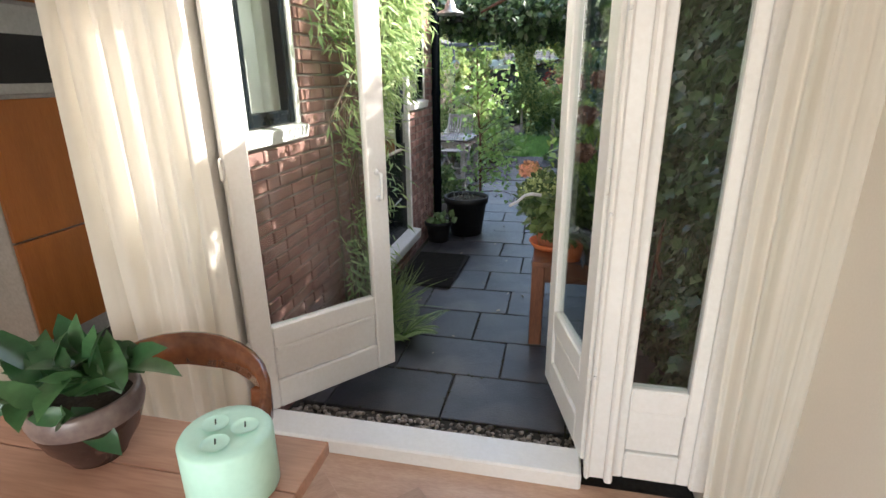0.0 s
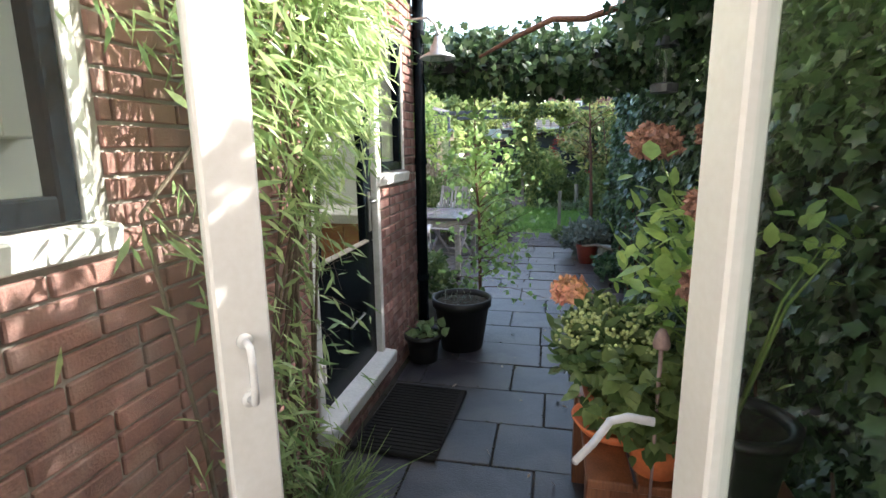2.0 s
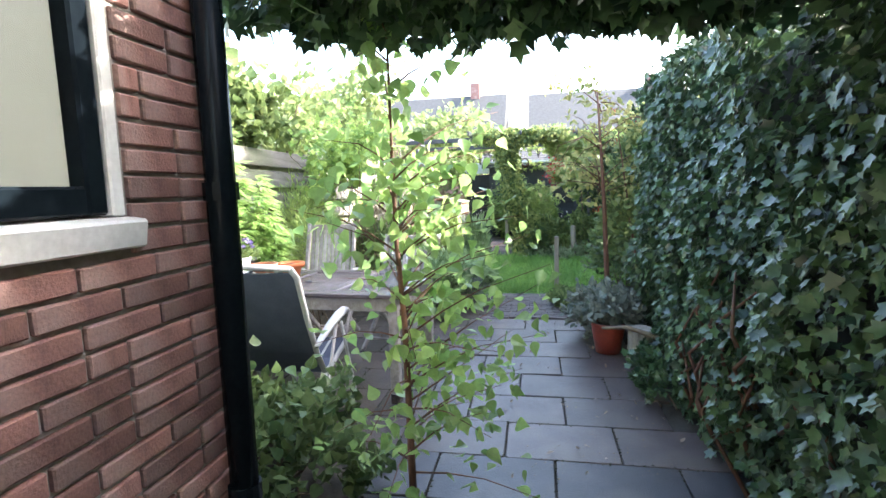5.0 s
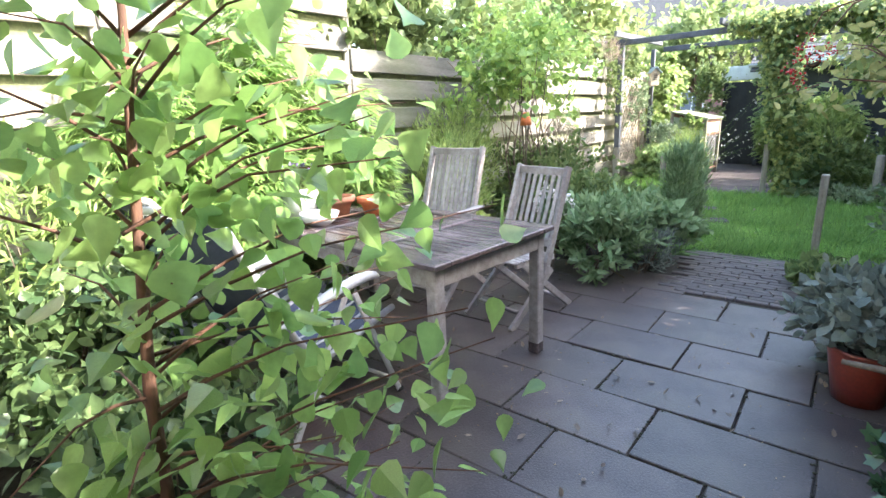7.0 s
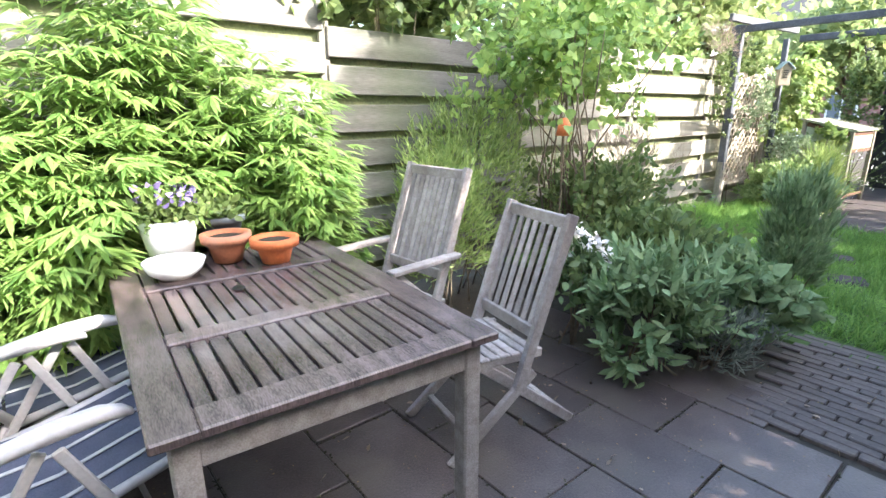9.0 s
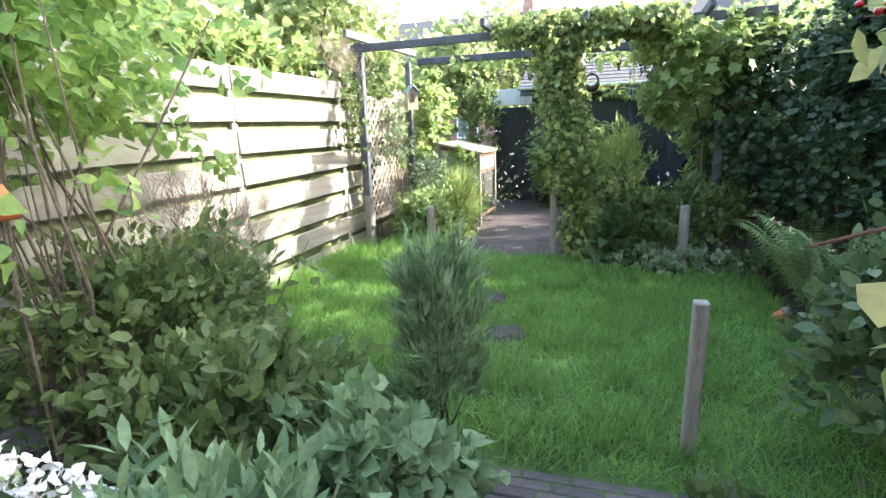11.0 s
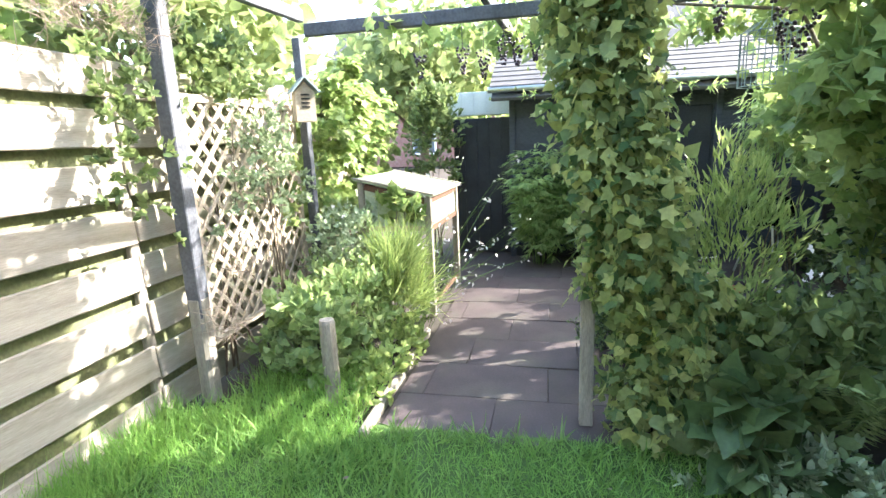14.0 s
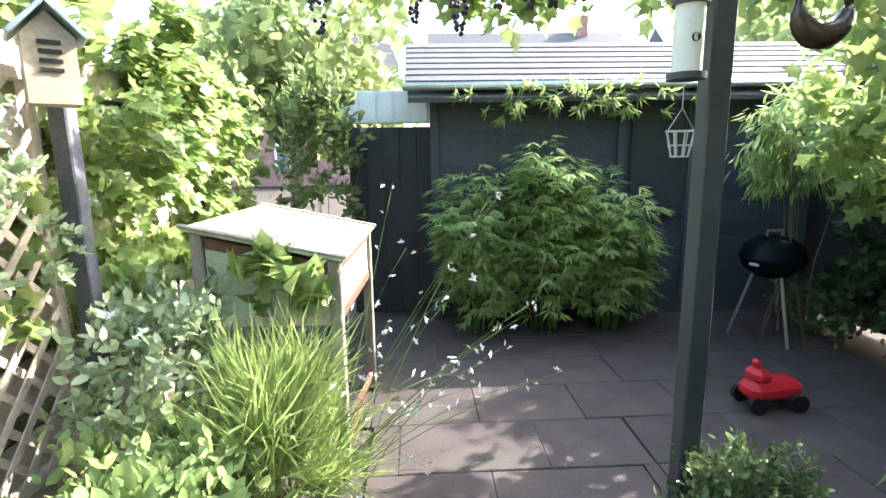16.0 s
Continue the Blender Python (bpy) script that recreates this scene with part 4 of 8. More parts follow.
pa = np.concatenate([blob((x, 7.62 + 0.1 * math.sin(x * 5), 2.15 + 0.05 * math.sin(3 * x + 1) + 0.06 * min(1, max(0, x - .6))), (0.26, 0.46, 0.23), 800, 0.5, 0.3, x)[0] for x in np.arange(0.1, 2.0, 0.2)])
leaves("foliage", pa, (pa - (1, 7.6, 2.1)) / 1.0 * (0.1, 1, 1), 0.07, LOBED, L["ivy"], arch, bias=(0, -0.2, -0.6), jitter=0.6, flat=0.6)
pa = np.concatenate([blob((1.68 + 0.1 * math.sin(y * 3), y, 2.25), (0.34, 0.3, 0.24), 560, 0.4, 0.3, y)[0] for y in np.arange(4.2, 7.5, 0.3)])
leaves("side_foliage", pa, (-0.5, 0, -0.3), 0.07, LOBED, L["ivy"], arch, bias=(-0.2, 0, -0.6), jitter=0.6, flat=0.6)
b = bmesh.new()
tube(b, [(0.52, 7.05, 2.12), (0.75, 7.0, 2.22), (1.0, 6.95, 2.31), (1.2, 6.95, 2.30), (1.45, 6.9, 2.36), (1.7, 6.9, 2.40)], [0.010, 0.016, 0.02, 0.02, 0.024, 0.026])
part("branch", b, M["bark"], arch, "bare reddish climbing branch", smooth=True)

# drain pipe and wall lamp
dp = thing("drain_pipe", "black round rainwater pipe on the corner of the kitchen", "pipe", (0.05, 7.26, 0))
b = bmesh.new()
tube(b, [(0.045, 7.25, 0.0), (0.045, 7.25, 2.72)], 0.042, 14)
part("pipe", b, M["black"], dp, smooth=True)
for z in (0.5, 1.4, 2.3):
    b = bmesh.new()
    tube(b, [(0.045, 7.25, z), (0.045, 7.25, z + .05)], 0.049, 14)
    part("pipe_collar", b, M["black"], dp)


def wall_lamp(name, at, label, arm, parent=None):
    x, y, z = at
    w = thing(name, label, "lamp", at)
    b = bmesh.new()
    lathe(b, [(0.013, 0.145), (0.022, 0.14), (0.03, 0.10), (0.045, 0.085), (0.05, 0.05), (0.115, 0.018), (0.118, 0.005), (0.112, 0.006), (0.045, 0.045), (0.0, 0.05)], (x, y, z), 28)
    part("shade", b, M["galv"], w, "galvanised bell shade", smooth=True)
    b = bmesh.new()
    lathe(b, [(0.045, 0.05), (0.05, 0.0), (0.045, -0.045), (0.025, -0.075), (0, -0.08)], (x, y, z), 20)
    part("glass_bowl", b, M["polycarb"], w, "clear glass bowl", smooth=True)
    b = bmesh.new()
    tube(b, arm, 0.009)
    part("arm", b, M["galv"], w, smooth=True)
    return w


wall_lamp("wall_lamp", (0.27, 6.88, 2.09), "galvanised bell lamp on a curved wall arm", [(0.0, 6.88, 2.16), (0.03, 6.88, 2.26), (0.10, 6.88, 2.345), (0.2, 6.88, 2.35), (0.262, 6.88, 2.30), (0.27, 6.88, 2.23)])
la = thing("hanging_lantern", "grey metal lantern hanging in the ivy", "lantern", (1.51, 6.03, 1.76))
b = bmesh.new()
lathe(b, [(0, 0), (0.06, 0), (0.062, 0.035), (0.05, 0.04)], (1.51, 6.03, 1.76), 16)
part("base", b, M["darkmetal"], la)
b = bmesh.new()
lathe(b, [(0.042, 0.04), (0.042, 0.2)], (1.51, 6.03, 1.76), 16)
part("glass", b, M["polycarb"], la)
b = bmesh.new()
lathe(b, [(0.055, 0.2), (0.03, 0.25), (0.012, 0.26), (0.0, 0.265)], (1.51, 6.03, 1.76), 16)
tube(b, [(1.51, 6.03, 2.02), (1.51, 6.03, 2.25)], 0.003, 5)
part("cap", b, M["darkmetal"], la)

# ---- garden furniture ----
TX0, TX1, TY0, TY1, TZ = -1.49, 0.09, 9.065, 10.015, 0.745
tab = thing("garden_table", "weathered silver-grey slatted teak garden table", "table", (-0.7, 9.54, 0))
for x in (TX0 + .07, TX1 - .07):
    for y in (TY0 + .07, TY1 - .07):
        b = bmesh.new()
        box(b, (x, y, 0.36), (0.062, 0.062, 0.715), bevel=0.006)
        lg_ = part("leg", b, M["oldwood"], tab)
        b = bmesh.new()
        box(b, (x, y, 0.035), (0.065, 0.065, 0.07), bevel=0.006)
        part("leg_end", b, M["wetteak"], lg_, "darker lower end of the leg")
for p, q in (((TX0 + .1, TY0 + .055, 0.665), (TX1 - .1, TY0 + .055, 0.665)), ((TX0 + .1, TY1 - .055, 0.665), (TX1 - .1, TY1 - .055, 0.665)), ((TX0 + .055, TY0 + .1, 0.665), (TX0 + .055, TY1 - .1, 0.665)), ((TX1 - .055, TY0 + .1, 0.665), (TX1 - .055, TY1 - .1, 0.665))):
    b = bmesh.new()
    bar(b, p, q, 0.024, 0.085, 0.004)
    part("apron", b, M["oldwood"], tab)
fw = 0.105
for p, q, w in (((TX0, TY0 + fw / 2, TZ - .014), (TX1, TY0 + fw / 2, TZ - .014), fw), ((TX0, TY1 - fw / 2, TZ - .014), (TX1, TY1 - fw / 2, TZ - .014), fw), ((TX0 + fw / 2, TY0 + fw, TZ - .014), (TX0 + fw / 2, TY1 - fw, TZ - .014), fw), ((TX1 - fw / 2, TY0 + fw, TZ - .014), (TX1 - fw / 2, TY1 - fw, TZ - .014), fw),
                ((-0.44, TY0 + fw, TZ - .013), (-0.44, TY1 - fw, TZ - .013), 0.085), ((-0.98, TY0 + fw, TZ - .013), (-0.98, TY1 - fw, TZ - .013), 0.085)):
    b = bmesh.new()
    bar(b, p, q, w - .002, 0.028, 0.005)
    part("frame_board", b, M["wetteak"], tab)
for xa, xb in ((TX0 + fw, -1.0225), (-0.9375, -0.4825), (-0.3975, TX1 - fw)):
    ny = 14
    for k in range(ny):
        y = TY0 + fw + (k + .5) * (TY1 - TY0 - 2 * fw) / ny
        b = bmesh.new()
        bar(b, (xa + .001, y, TZ - .017 + rng.normal() * .001), (xb - .001, y, TZ - .017 + rng.normal() * .001), 0.044, 0.02, 0.003)
        part("slat", b, M["wetteak"], tab)

tab.matrix_basis = pose(-0.7, 9.54, 0, 0, 0, -4)


def slat_chair(name, label, arms, group):
    """A folding teak chair at the origin, facing -y, its back leaning to +y."""
    c = thing(name, label, "chair", (0, 0, 0), group)
    W, sh, bh, lean = 0.23, 0.43, 1.10, 0.34
    if not arms:
        bh, W = 0.985, 0.205

    def rod(nm, p, q, w=0.045, h=0.028, up=(1, 0, 0)):
        bb = bmesh.new()
        bar(bb, p, q, w, h, 0.004, up=up)
        part(nm, bb, M["oldwood"], c)
    for s in (-1, 1):
        rod("back_stile", (s * W, 0.02, 0.26), (s * W, 0.02 + lean * (bh - .26), bh), 0.05, 0.03)
        rod("rear_leg", (s * (W - .035), -0.16, sh - .02), (s * (W - .035), 0.36, 0.0))
        rod("front_leg", (s * W, 0.10, 0.33), (s * W, -0.30, 0.0))
        rod("seat_rail", (s * (W - .03), -0.22, sh - .02), (s * (W - .03), 0.16, sh - .035), 0.04, 0.024)
        if arms:
            rod("armrest", (s * (W + .035), -0.24, 0.655), (s * (W + .035), 0.20, 0.665), 0.024, 0.06)
            rod("arm_support", (s * (W + .03), -0.20, 0.64), (s * (W + .03), 0.06, 0.40), 0.034, 0.022)
    for z in (bh - .035, 0.56 if arms else 0.50):
        y = 0.02 + lean * (z - .26)
        rod("back_rail", (-W + .015, y, z), (W - .015, y, z), 0.022, 0.055, up=(0, 0, 1))
    n = 10 if arms else 7
    za, zb = (0.585, bh - .06) if arms else (0.525, bh - .06)
    for k in range(n):
        x = -W + .05 + (2 * W - .1) * k / (n - 1)
        rod("back_slat", (x, 0.02 + lean * (za - .26), za), (x, 0.02 + lean * (zb - .26), zb), 0.012, 0.034 if arms else 0.030)
    for k in range(8):
        y = -0.24 + 0.05 * k
        rod("seat_slat", (-W + .01, y, sh - .002 * k), (W - .01, y, sh - .002 * k), 0.038, 0.016, up=(0, 0, 1))
    rod("stretcher", (-W + .03, 0.30, 0.06), (W - .03, 0.30, 0.06), 0.03, 0.022, up=(0, 0, 1))
    rod("stretcher", (-W + .03, -0.20, 0.09), (W - .03, -0.20, 0.09), 0.03, 0.022, up=(0, 0, 1))
    return c


ch = slat_chair("garden_chair", "silvered teak folding armchair with slatted back", True, "teak chairs at the garden table")
ch.matrix_basis = pose(-1.06, 10.38, 0, 0, 0, 3)
ch = slat_chair("garden_chair", "silvered teak folding side chair with slatted back", False, "teak chairs at the garden table")
ch.matrix_basis = pose(-0.36, 10.38, 0, 0, 0, -11)


def recliner(name, label):
    """A folding recliner at the origin facing +y, with white arms and striped cloth."""
    c = thing(name, label, "chair", (0, 0, 0), "folding recliners at the table")
    W = 0.28

    def rod(nm, pts, r=0.013, m="whitemetal"):
        bb = bmesh.new()
        tube(bb, pts, r, 8)
        part(nm, bb, M[m], c, smooth=True)

    def flat_bar(nm, p, q, w=0.030, h=0.014):
        bb = bmesh.new()
        bar(bb, p, q, h, w, 0.004, up=(0, 1, 0))
        part(nm, bb, M["whitemetal"], c)
    for s in (-1, 1):
        x = s * W
        rod("back_tube", [(x, 0.0, 0.36), (x, -0.10, 0.50), (x, -0.22, 0.74), (x, -0.32, 0.98), (x * .93, -0.35, 1.03)], 0.017)
        rod("seat_tube", [(x, -0.02, 0.34), (x, 0.2, 0.375), (x, 0.46, 0.43), (x, 0.50, 0.435)], 0.016)
        flat_bar("front_leg", (x * 1.10, 0.17, 0.61), (x * 1.10, -0.22, 0.0))
        flat_bar("rear_leg", (x * 1.17, 0.20, 0.61), (x * 1.17, 0.46, 0.0))
        rod("link_bar", [(x * 1.03, -0.02, 0.35), (x * 1.05, -0.06, 0.29), (x * 1.06, -0.045, 0.22), (x * 1.07, 0.0, 0.185)], 0.011)
        for y_ in (-0.22, 0.46):
            bb = bmesh.new()
            box(bb, (x * (1.10 if y_ < 0 else 1.17), y_, 0.012), (0.022, 0.04, 0.024), bevel=0.005)
            part("foot_cap", bb, M["blackplastic"], c, "black plastic foot")
        # sculpted armrest, thin behind and broad in front
        bb = bmesh.new()
        st = [(-0.20, 0.575, 0.030, 0.016), (-0.14, 0.592, 0.040, 0.022), (-0.04, 0.617, 0.052, 0.032), (0.08, 0.640, 0.060, 0.042), (0.20, 0.656, 0.062, 0.050), (0.30, 0.660, 0.058, 0.048), (0.35, 0.650, 0.046, 0.036), (0.37, 0.640, 0.026, 0.018)]
        rings = []
        for y_, z_, w_, h_ in st:
            rings.append([bb.verts.new((x * 1.13 + w_ / 2 * math.cos(k * math.pi / 5), y_, z_ + h_ / 2 * math.sin(k * math.pi / 5))) for k in range(10)])
        for p, q in zip(rings, rings[1:]):
            for k in range(10):
                bb.faces.new((p[k], p[(k + 1) % 10], q[(k + 1) % 10], q[k]))
        bb.faces.new(rings[0][::-1])
        bb.faces.new(rings[-1])
        bmesh.ops.recalc_face_normals(bb, faces=bb.faces)
        part("armrest", bb, M["whitemetal"], c, "moulded pale plastic armrest", smooth=True)
    rod("top_bar", [(-W * .93, -0.35, 1.03), (0, -0.36, 1.045), (W * .93, -0.35, 1.03)], 0.017)
    rod("foot_bar", [(-W * 1.17, 0.42, 0.09), (W * 1.17, 0.42, 0.09)], 0.010)
    rod("foot_bar", [(-W * 1.10, -0.175, 0.07), (W * 1.10, -0.175, 0.07)], 0.010)
    for nm, prof in (("back_cloth", [(-0.02, 0.38), (-0.11, 0.52), (-0.23, 0.76), (-0.34, 1.01)]), ("seat_cloth", [(-0.01, 0.37), (0.2, 0.375), (0.45, 0.435)])):
        bb = bmesh.new()
        rows_ = [[bb.verts.new((x_, ya, za + dz)) for x_, dz in ((-W + .01, 0), (W - .01, 0), (W - .01, -.008), (-W + .01, -.008))] for ya, za in prof]
        for p, q in zip(rows_, rows_[1:]):
            for k in range(4):
                bb.faces.new((p[k], p[(k + 1) % 4], q[(k + 1) % 4], q[k]))
        bb.faces.new(rows_[0][::-1])
        bb.faces.new(rows_[-1])
        bmesh.ops.recalc_face_normals(bb, faces=bb.faces)
        cl = part(nm, bb, M["fabric"], c, "blue-grey textile with pale stripes")
        for xs in (-0.18, -0.06, 0.06, 0.18):
            bb = bmesh.new()
            for (ya, za), (yb, zb) in zip(prof, prof[1:]):
                bar(bb, (xs, ya, za + .005), (xs, yb, zb + .005), 0.016, 0.004, 0.001)
            part("stripe", bb, M["whitemetal"], cl, "pale woven stripe")
    return c


rc = recliner("folding_recliner", "white aluminium recliner with blue-grey striped cloth")
rc.matrix_basis = pose(-0.60, 8.64, 0, 0, 0, 4)
copy_thing(rc, pose(-1.30, 8.72, 0, 0, 0, 3))

# things on the table
T = TZ + .0015


def simple_pot(name, label, at, r0, r1, h, material, rim=0.0, soil=True, category="flower pot"):
    w = thing(name, label, category, at)
    b = bmesh.new()
    lathe(b, pot_profile(r0, r1, h, rim=rim), at, 32)
    part("pot", b, M[material], w, smooth=True).data.shade_smooth()
    if soil:
        b = bmesh.new()
        rr = r1 - .012 - (r1 - r0) * .15
        lathe(b, [(rr + .004, h * .86), (rr * .5, h * .88), (0, h * .89)], at, 20)
        part("soil", b, M["soil"], w)
    return w


wp = simple_pot("flower_pot", "white glazed pot with small violet flowers", (-1.31, 9.36, T), 0.082, 0.120, 0.20, "whiteglaze")
p1, o1 = blob((-1.31, 9.36, T + .235), (0.13, 0.13, 0.075), 420, 0.3, 0.3, 3)
leaves("foliage", p1, o1, 0.045, OVAL, L["shrub"], wp, bias=(0, 0, 0.3))
p1, o1 = blob((-1.31, 9.36, T + .27), (0.13, 0.13, 0.075), 130, 0.9, 0.2, 5, low=0)
leaves("flowers", p1[::2], o1[::2], 0.03, BROAD, M["purple"], wp, bias=(0, 0, 0.5))
gp = simple_pot("flower_pot", "slate grey pot with small green plant", (-1.40, 9.60, T), 0.075, 0.10, 0.17, "greypot", rim=0.03)
p1, o1 = blob((-1.40, 9.60, T + .19), (0.11, 0.11, 0.06), 220, 0.3, 0.3, 8)
leaves("foliage", p1, o1, 0.05, OVAL, L["shrub"], gp, bias=(0, 0, 0.4))
simple_pot("flower_pot", "pale terracotta flower pot, empty", (-1.19, 9.56, T), 0.06, 0.092, 0.125, "terracotta", rim=0.035)
simple_pot("flower_pot", "bright orange terracotta flower pot, empty", (-1.04, 9.72, T), 0.06, 0.090, 0.11, "orangeclay", rim=0.035)
bw = thing("bowl", "shallow white ceramic bowl on the table", "bowl", (-1.08, 9.30, T))
b = bmesh.new()
lathe(b, [(0, 0), (0.06, 0), (0.10, 0.03), (0.118, 0.072), (0.112, 0.072), (0.092, 0.03), (0.05, 0.012), (0, 0.012)], (-1.08, 9.32, T), 36)
part("shell", b, M["whiteglaze"], bw, smooth=True)
b = bmesh.new()
lathe(b, [(0, 0), (0.024, 0), (0.022, 0.006), (0, 0.008)], (-0.78, 9.47, T), 14)
tagged(part("parasol_hole_cap", b, M["blackplastic"]), "small dark cap over the parasol hole", "cap")

# ---- plants of the passage ----


def twigs(name, lines, r, material, parent, seg=6):
    """Tapering stems, each one a part of its own."""
    one = {"stems": "stem", "branches": "branch", "limbs": "limb", "vine_stems": "vine_stem"}.get(name, name)
    for pts in lines:
        n = len(pts)
        b = bmesh.new()
        tube(b, pts, [r * (1 - 0.75 * i / (n - 1)) for i in range(n)], seg)
        part(one, b, material, parent, smooth=True)


# slender climbing willow on the kitchen wall
wl = thing("willow_shrub", "tall slender shrub with narrow bright leaves on the wall", "shrub", (0.15, 4.95, 0))
lines, wp1 = [], []
for i in range(17):
    y0 = 4.62 + rng.random() * 0.6
    q = [Vector((0.05 + .06 * rng.random(), y0, 0)), Vector((0.08 + .07 * rng.random(), y0 + rng.normal() * .10, 0.7)), Vector((0.12 + rng.random() * .1, y0 + rng.normal() * .16, 1.4)), Vector((0.20 + rng.random() * .16, y0 + .05 + rng.normal() * .22, 2.0)), Vector((0.30 + rng.random() * .2, y0 + .15 + rng.normal() * .28, 2.35))]
    lines.append(q)
    for k in range(26):
        u = 0.35 + 3.6 * rng.random()
        p = q[int(u)].lerp(q[int(u) + 1], u % 1)
        e = p + Vector((0.10 * rng.random() + .02, rng.normal() * .16, rng.normal() * .10 - .04))
        if k % 3 == 0:
            lines.append([p, p.lerp(e, .5) + Vector((0, 0, .02)), e])
        wp1 += [tuple(p.lerp(e, w) + Vector(rng.normal(size=3) * .022)) for w in np.linspace(0.2, 1.1, 6 if p.z > 1.3 else 2)]
for pts in lines:
    if len(pts) == 3:
        pts[0] = Vector(pts[0])
twigs("stems", [q for q in lines if len(q) > 3], 0.0085, M["twig"], wl, 5)
twigs("branches", [q for q in lines if len(q) == 3], 0.0022, M["twig"], wl, 3)
p1 = np.concatenate([np.array(wp1), blob((0.22, 4.95, 1.98), (0.24, 0.58, 0.50), 2600, 0.1, 0.35, 1)[0], blob((0.27, 5.36, 1.88), (0.13, 0.24, 0.42), 750, 0.1, 0.35, 4)[0], blob((0.14, 4.85, 0.5), (0.10, 0.30, 0.45), 420, 0.1, 0.3, 3)[0]])
p1[:, 0] = np.maximum(p1[:, 0], 0.02)
leaves("foliage", p1, (1, 0, 0.2), 0.078, SLIM, L["willow"], wl, bias=(0.2, 0.1, -0.8), jitter=0.6)
# fern and strappy plant at the foot of the wall


def fern(name, label, at, n, length, material, up=0.8, group=""):
    f = thing(name, label, "fern", at, group)
    allp, alld = [], []
    stems = []
    for i in range(n):
        a = 2 * math.pi * i / n + rng.normal() * .25
        ln = length * (0.75 + .4 * rng.random())
        pts = []
        for k in range(9):
            s = k / 8
            pts.append(Vector((at[0] + math.cos(a) * ln * (1.05 - .25 * up) * s, at[1] + math.sin(a) * ln * (1.05 - .25 * up) * s, at[2] + 0.02 + ln * up * (s - 0.55 * s * s))))
        stems.append(pts)
        for k in range(2, 26):
            s = k / 26
            i0 = min(int(s * 8), 7)
            p = pts[i0].lerp(pts[i0 + 1], s * 8 - i0)
            side = Vector((-math.sin(a), math.cos(a), -0.12))
            wdt = ln * 0.21 * math.sin(math.pi * (0.12 + 0.88 * s) ** 0.8) + 0.01
            for sg in (-1, 1):
                allp.append((p, (side * sg + Vector((math.cos(a), math.sin(a), 0.15)) * 0.5).normalized(), wdt))
    twigs("stems", stems, 0.004, M["greenstem"], f, 4)
    verts, faces = [], []
    for p, d, wdt in allp:
        w2 = d.cross(Vector((0, 0, 1))).normalized() * wdt * 0.075
        i = len(verts)
        verts += [p, p + d * wdt * .45 + w2, p + d * wdt + Vector((0, 0, -wdt * .12)), p + d * wdt * .45 - w2]
        faces.append((i, i + 1, i + 2, i + 3))
    raw("fronds", [tuple(v) for v in verts], faces, material, f, kind="stuff")
    return f


fern("fern", "green fern at the foot of the brick wall", (0.36, 4.82, -0.02), 13, 0.34, L["fern"])
fern("fern", "green fern at the foot of the brick wall", (0.20, 5.02, -0.02), 9, 0.30, L["fern"])
gs = thing("grass_tuft", "arching strap-leaved tuft by the kitchen door", "grass", (0.12, 5.2, 0))
p1 = np.column_stack([0.12 + rng.normal(size=170) * .05, 5.15 + rng.normal(size=170) * .12, np.zeros(170)])
leaves("blade", p1, (0.3, 0, 0), 0.34, THIN, L["fern"], gs, bias=(0.5, 0.0, 1.2), jitter=0.55, flat=0.2)

# door mat
dm = thing("door_mat", "black ribbed door mat before the kitchen door", "door mat", (0.29, 6.03, 0))
b = bmesh.new()
box(b, (0.29, 6.03, 0.014), (0.46, 0.74, 0.026), (0, 0, -3), bevel=0.006)
part("base", b, M["mat_rubber"], dm)
for k in range(22):
    b = bmesh.new()
    box(b, (0.29, 5.69 + 0.0325 * k, 0.029), (0.43, 0.016, 0.008), (0, 0, -3))
    part("rib", b, M["mat_rubber"], dm)

# birch in its black tub
BP = (0.37, 7.17, 0)
bt = thing("plant_tub", "large black plastic tub with dry soil and leaf litter", "plant tub", BP)
b = bmesh.new()
lathe(b, [(0, 0), (0.16, 0), (0.21, 0.33), (0.226, 0.335), (0.232, 0.40), (0.214, 0.40), (0.206, 0.36)], BP, 36)
part("tub", b, M["blackplastic"], bt, smooth=True)
b = bmesh.new()
lathe(b, [(0.207, 0.355), (0.12, 0.37), (0, 0.375)], BP, 24)
part("soil", b, M["soil"], bt, "dry soil with pale leaf litter")
p1 = np.column_stack([BP[0] + rng.normal(size=90) * .075, BP[1] + rng.normal(size=90) * .075, 0.375 + rng.random(90) * .02])
leaves("leaf_litter", p1, (0, 0, 1), 0.045, SLIM, L["grey"], bt, bias=(0, 0, 0))
leafm = []
for v in range(3):
    t, fs = BIRCH
    me = bpy.data.meshes.new("leaf")
    t2 = t.copy()
    t2[:, 2] += (0.05 * v - .05) * t[:, 1] ** 2
    me.from_pydata([tuple(q) for q in t2], [], fs)
    me.materials.append(L["birch"])
    leafm.append(me)


def leaf_pieces(points, parent, size, limit):
    for i, p in enumerate(points[:limit]):
        piece("leaf", leafm[i % 3], parent, Matrix.LocRotScale(p, Euler((rng.normal() * .7 - 0.9, rng.normal() * .6, rng.random() * 6.28)), Vector((1, 1, 1)) * size * (0.7 + .6 * rng.random())))


sp = thing("plant_pot", "small black pot with pale green leaves beside the tub", "plant pot", (0.14, 6.86, 0))
b = bmesh.new()
lathe(b, pot_profile(0.10, 0.125, 0.20, rim=0.03), (0.14, 6.86, 0), 28)
part("pot", b, M["blackplastic"], sp, smooth=True)
b = bmesh.new()
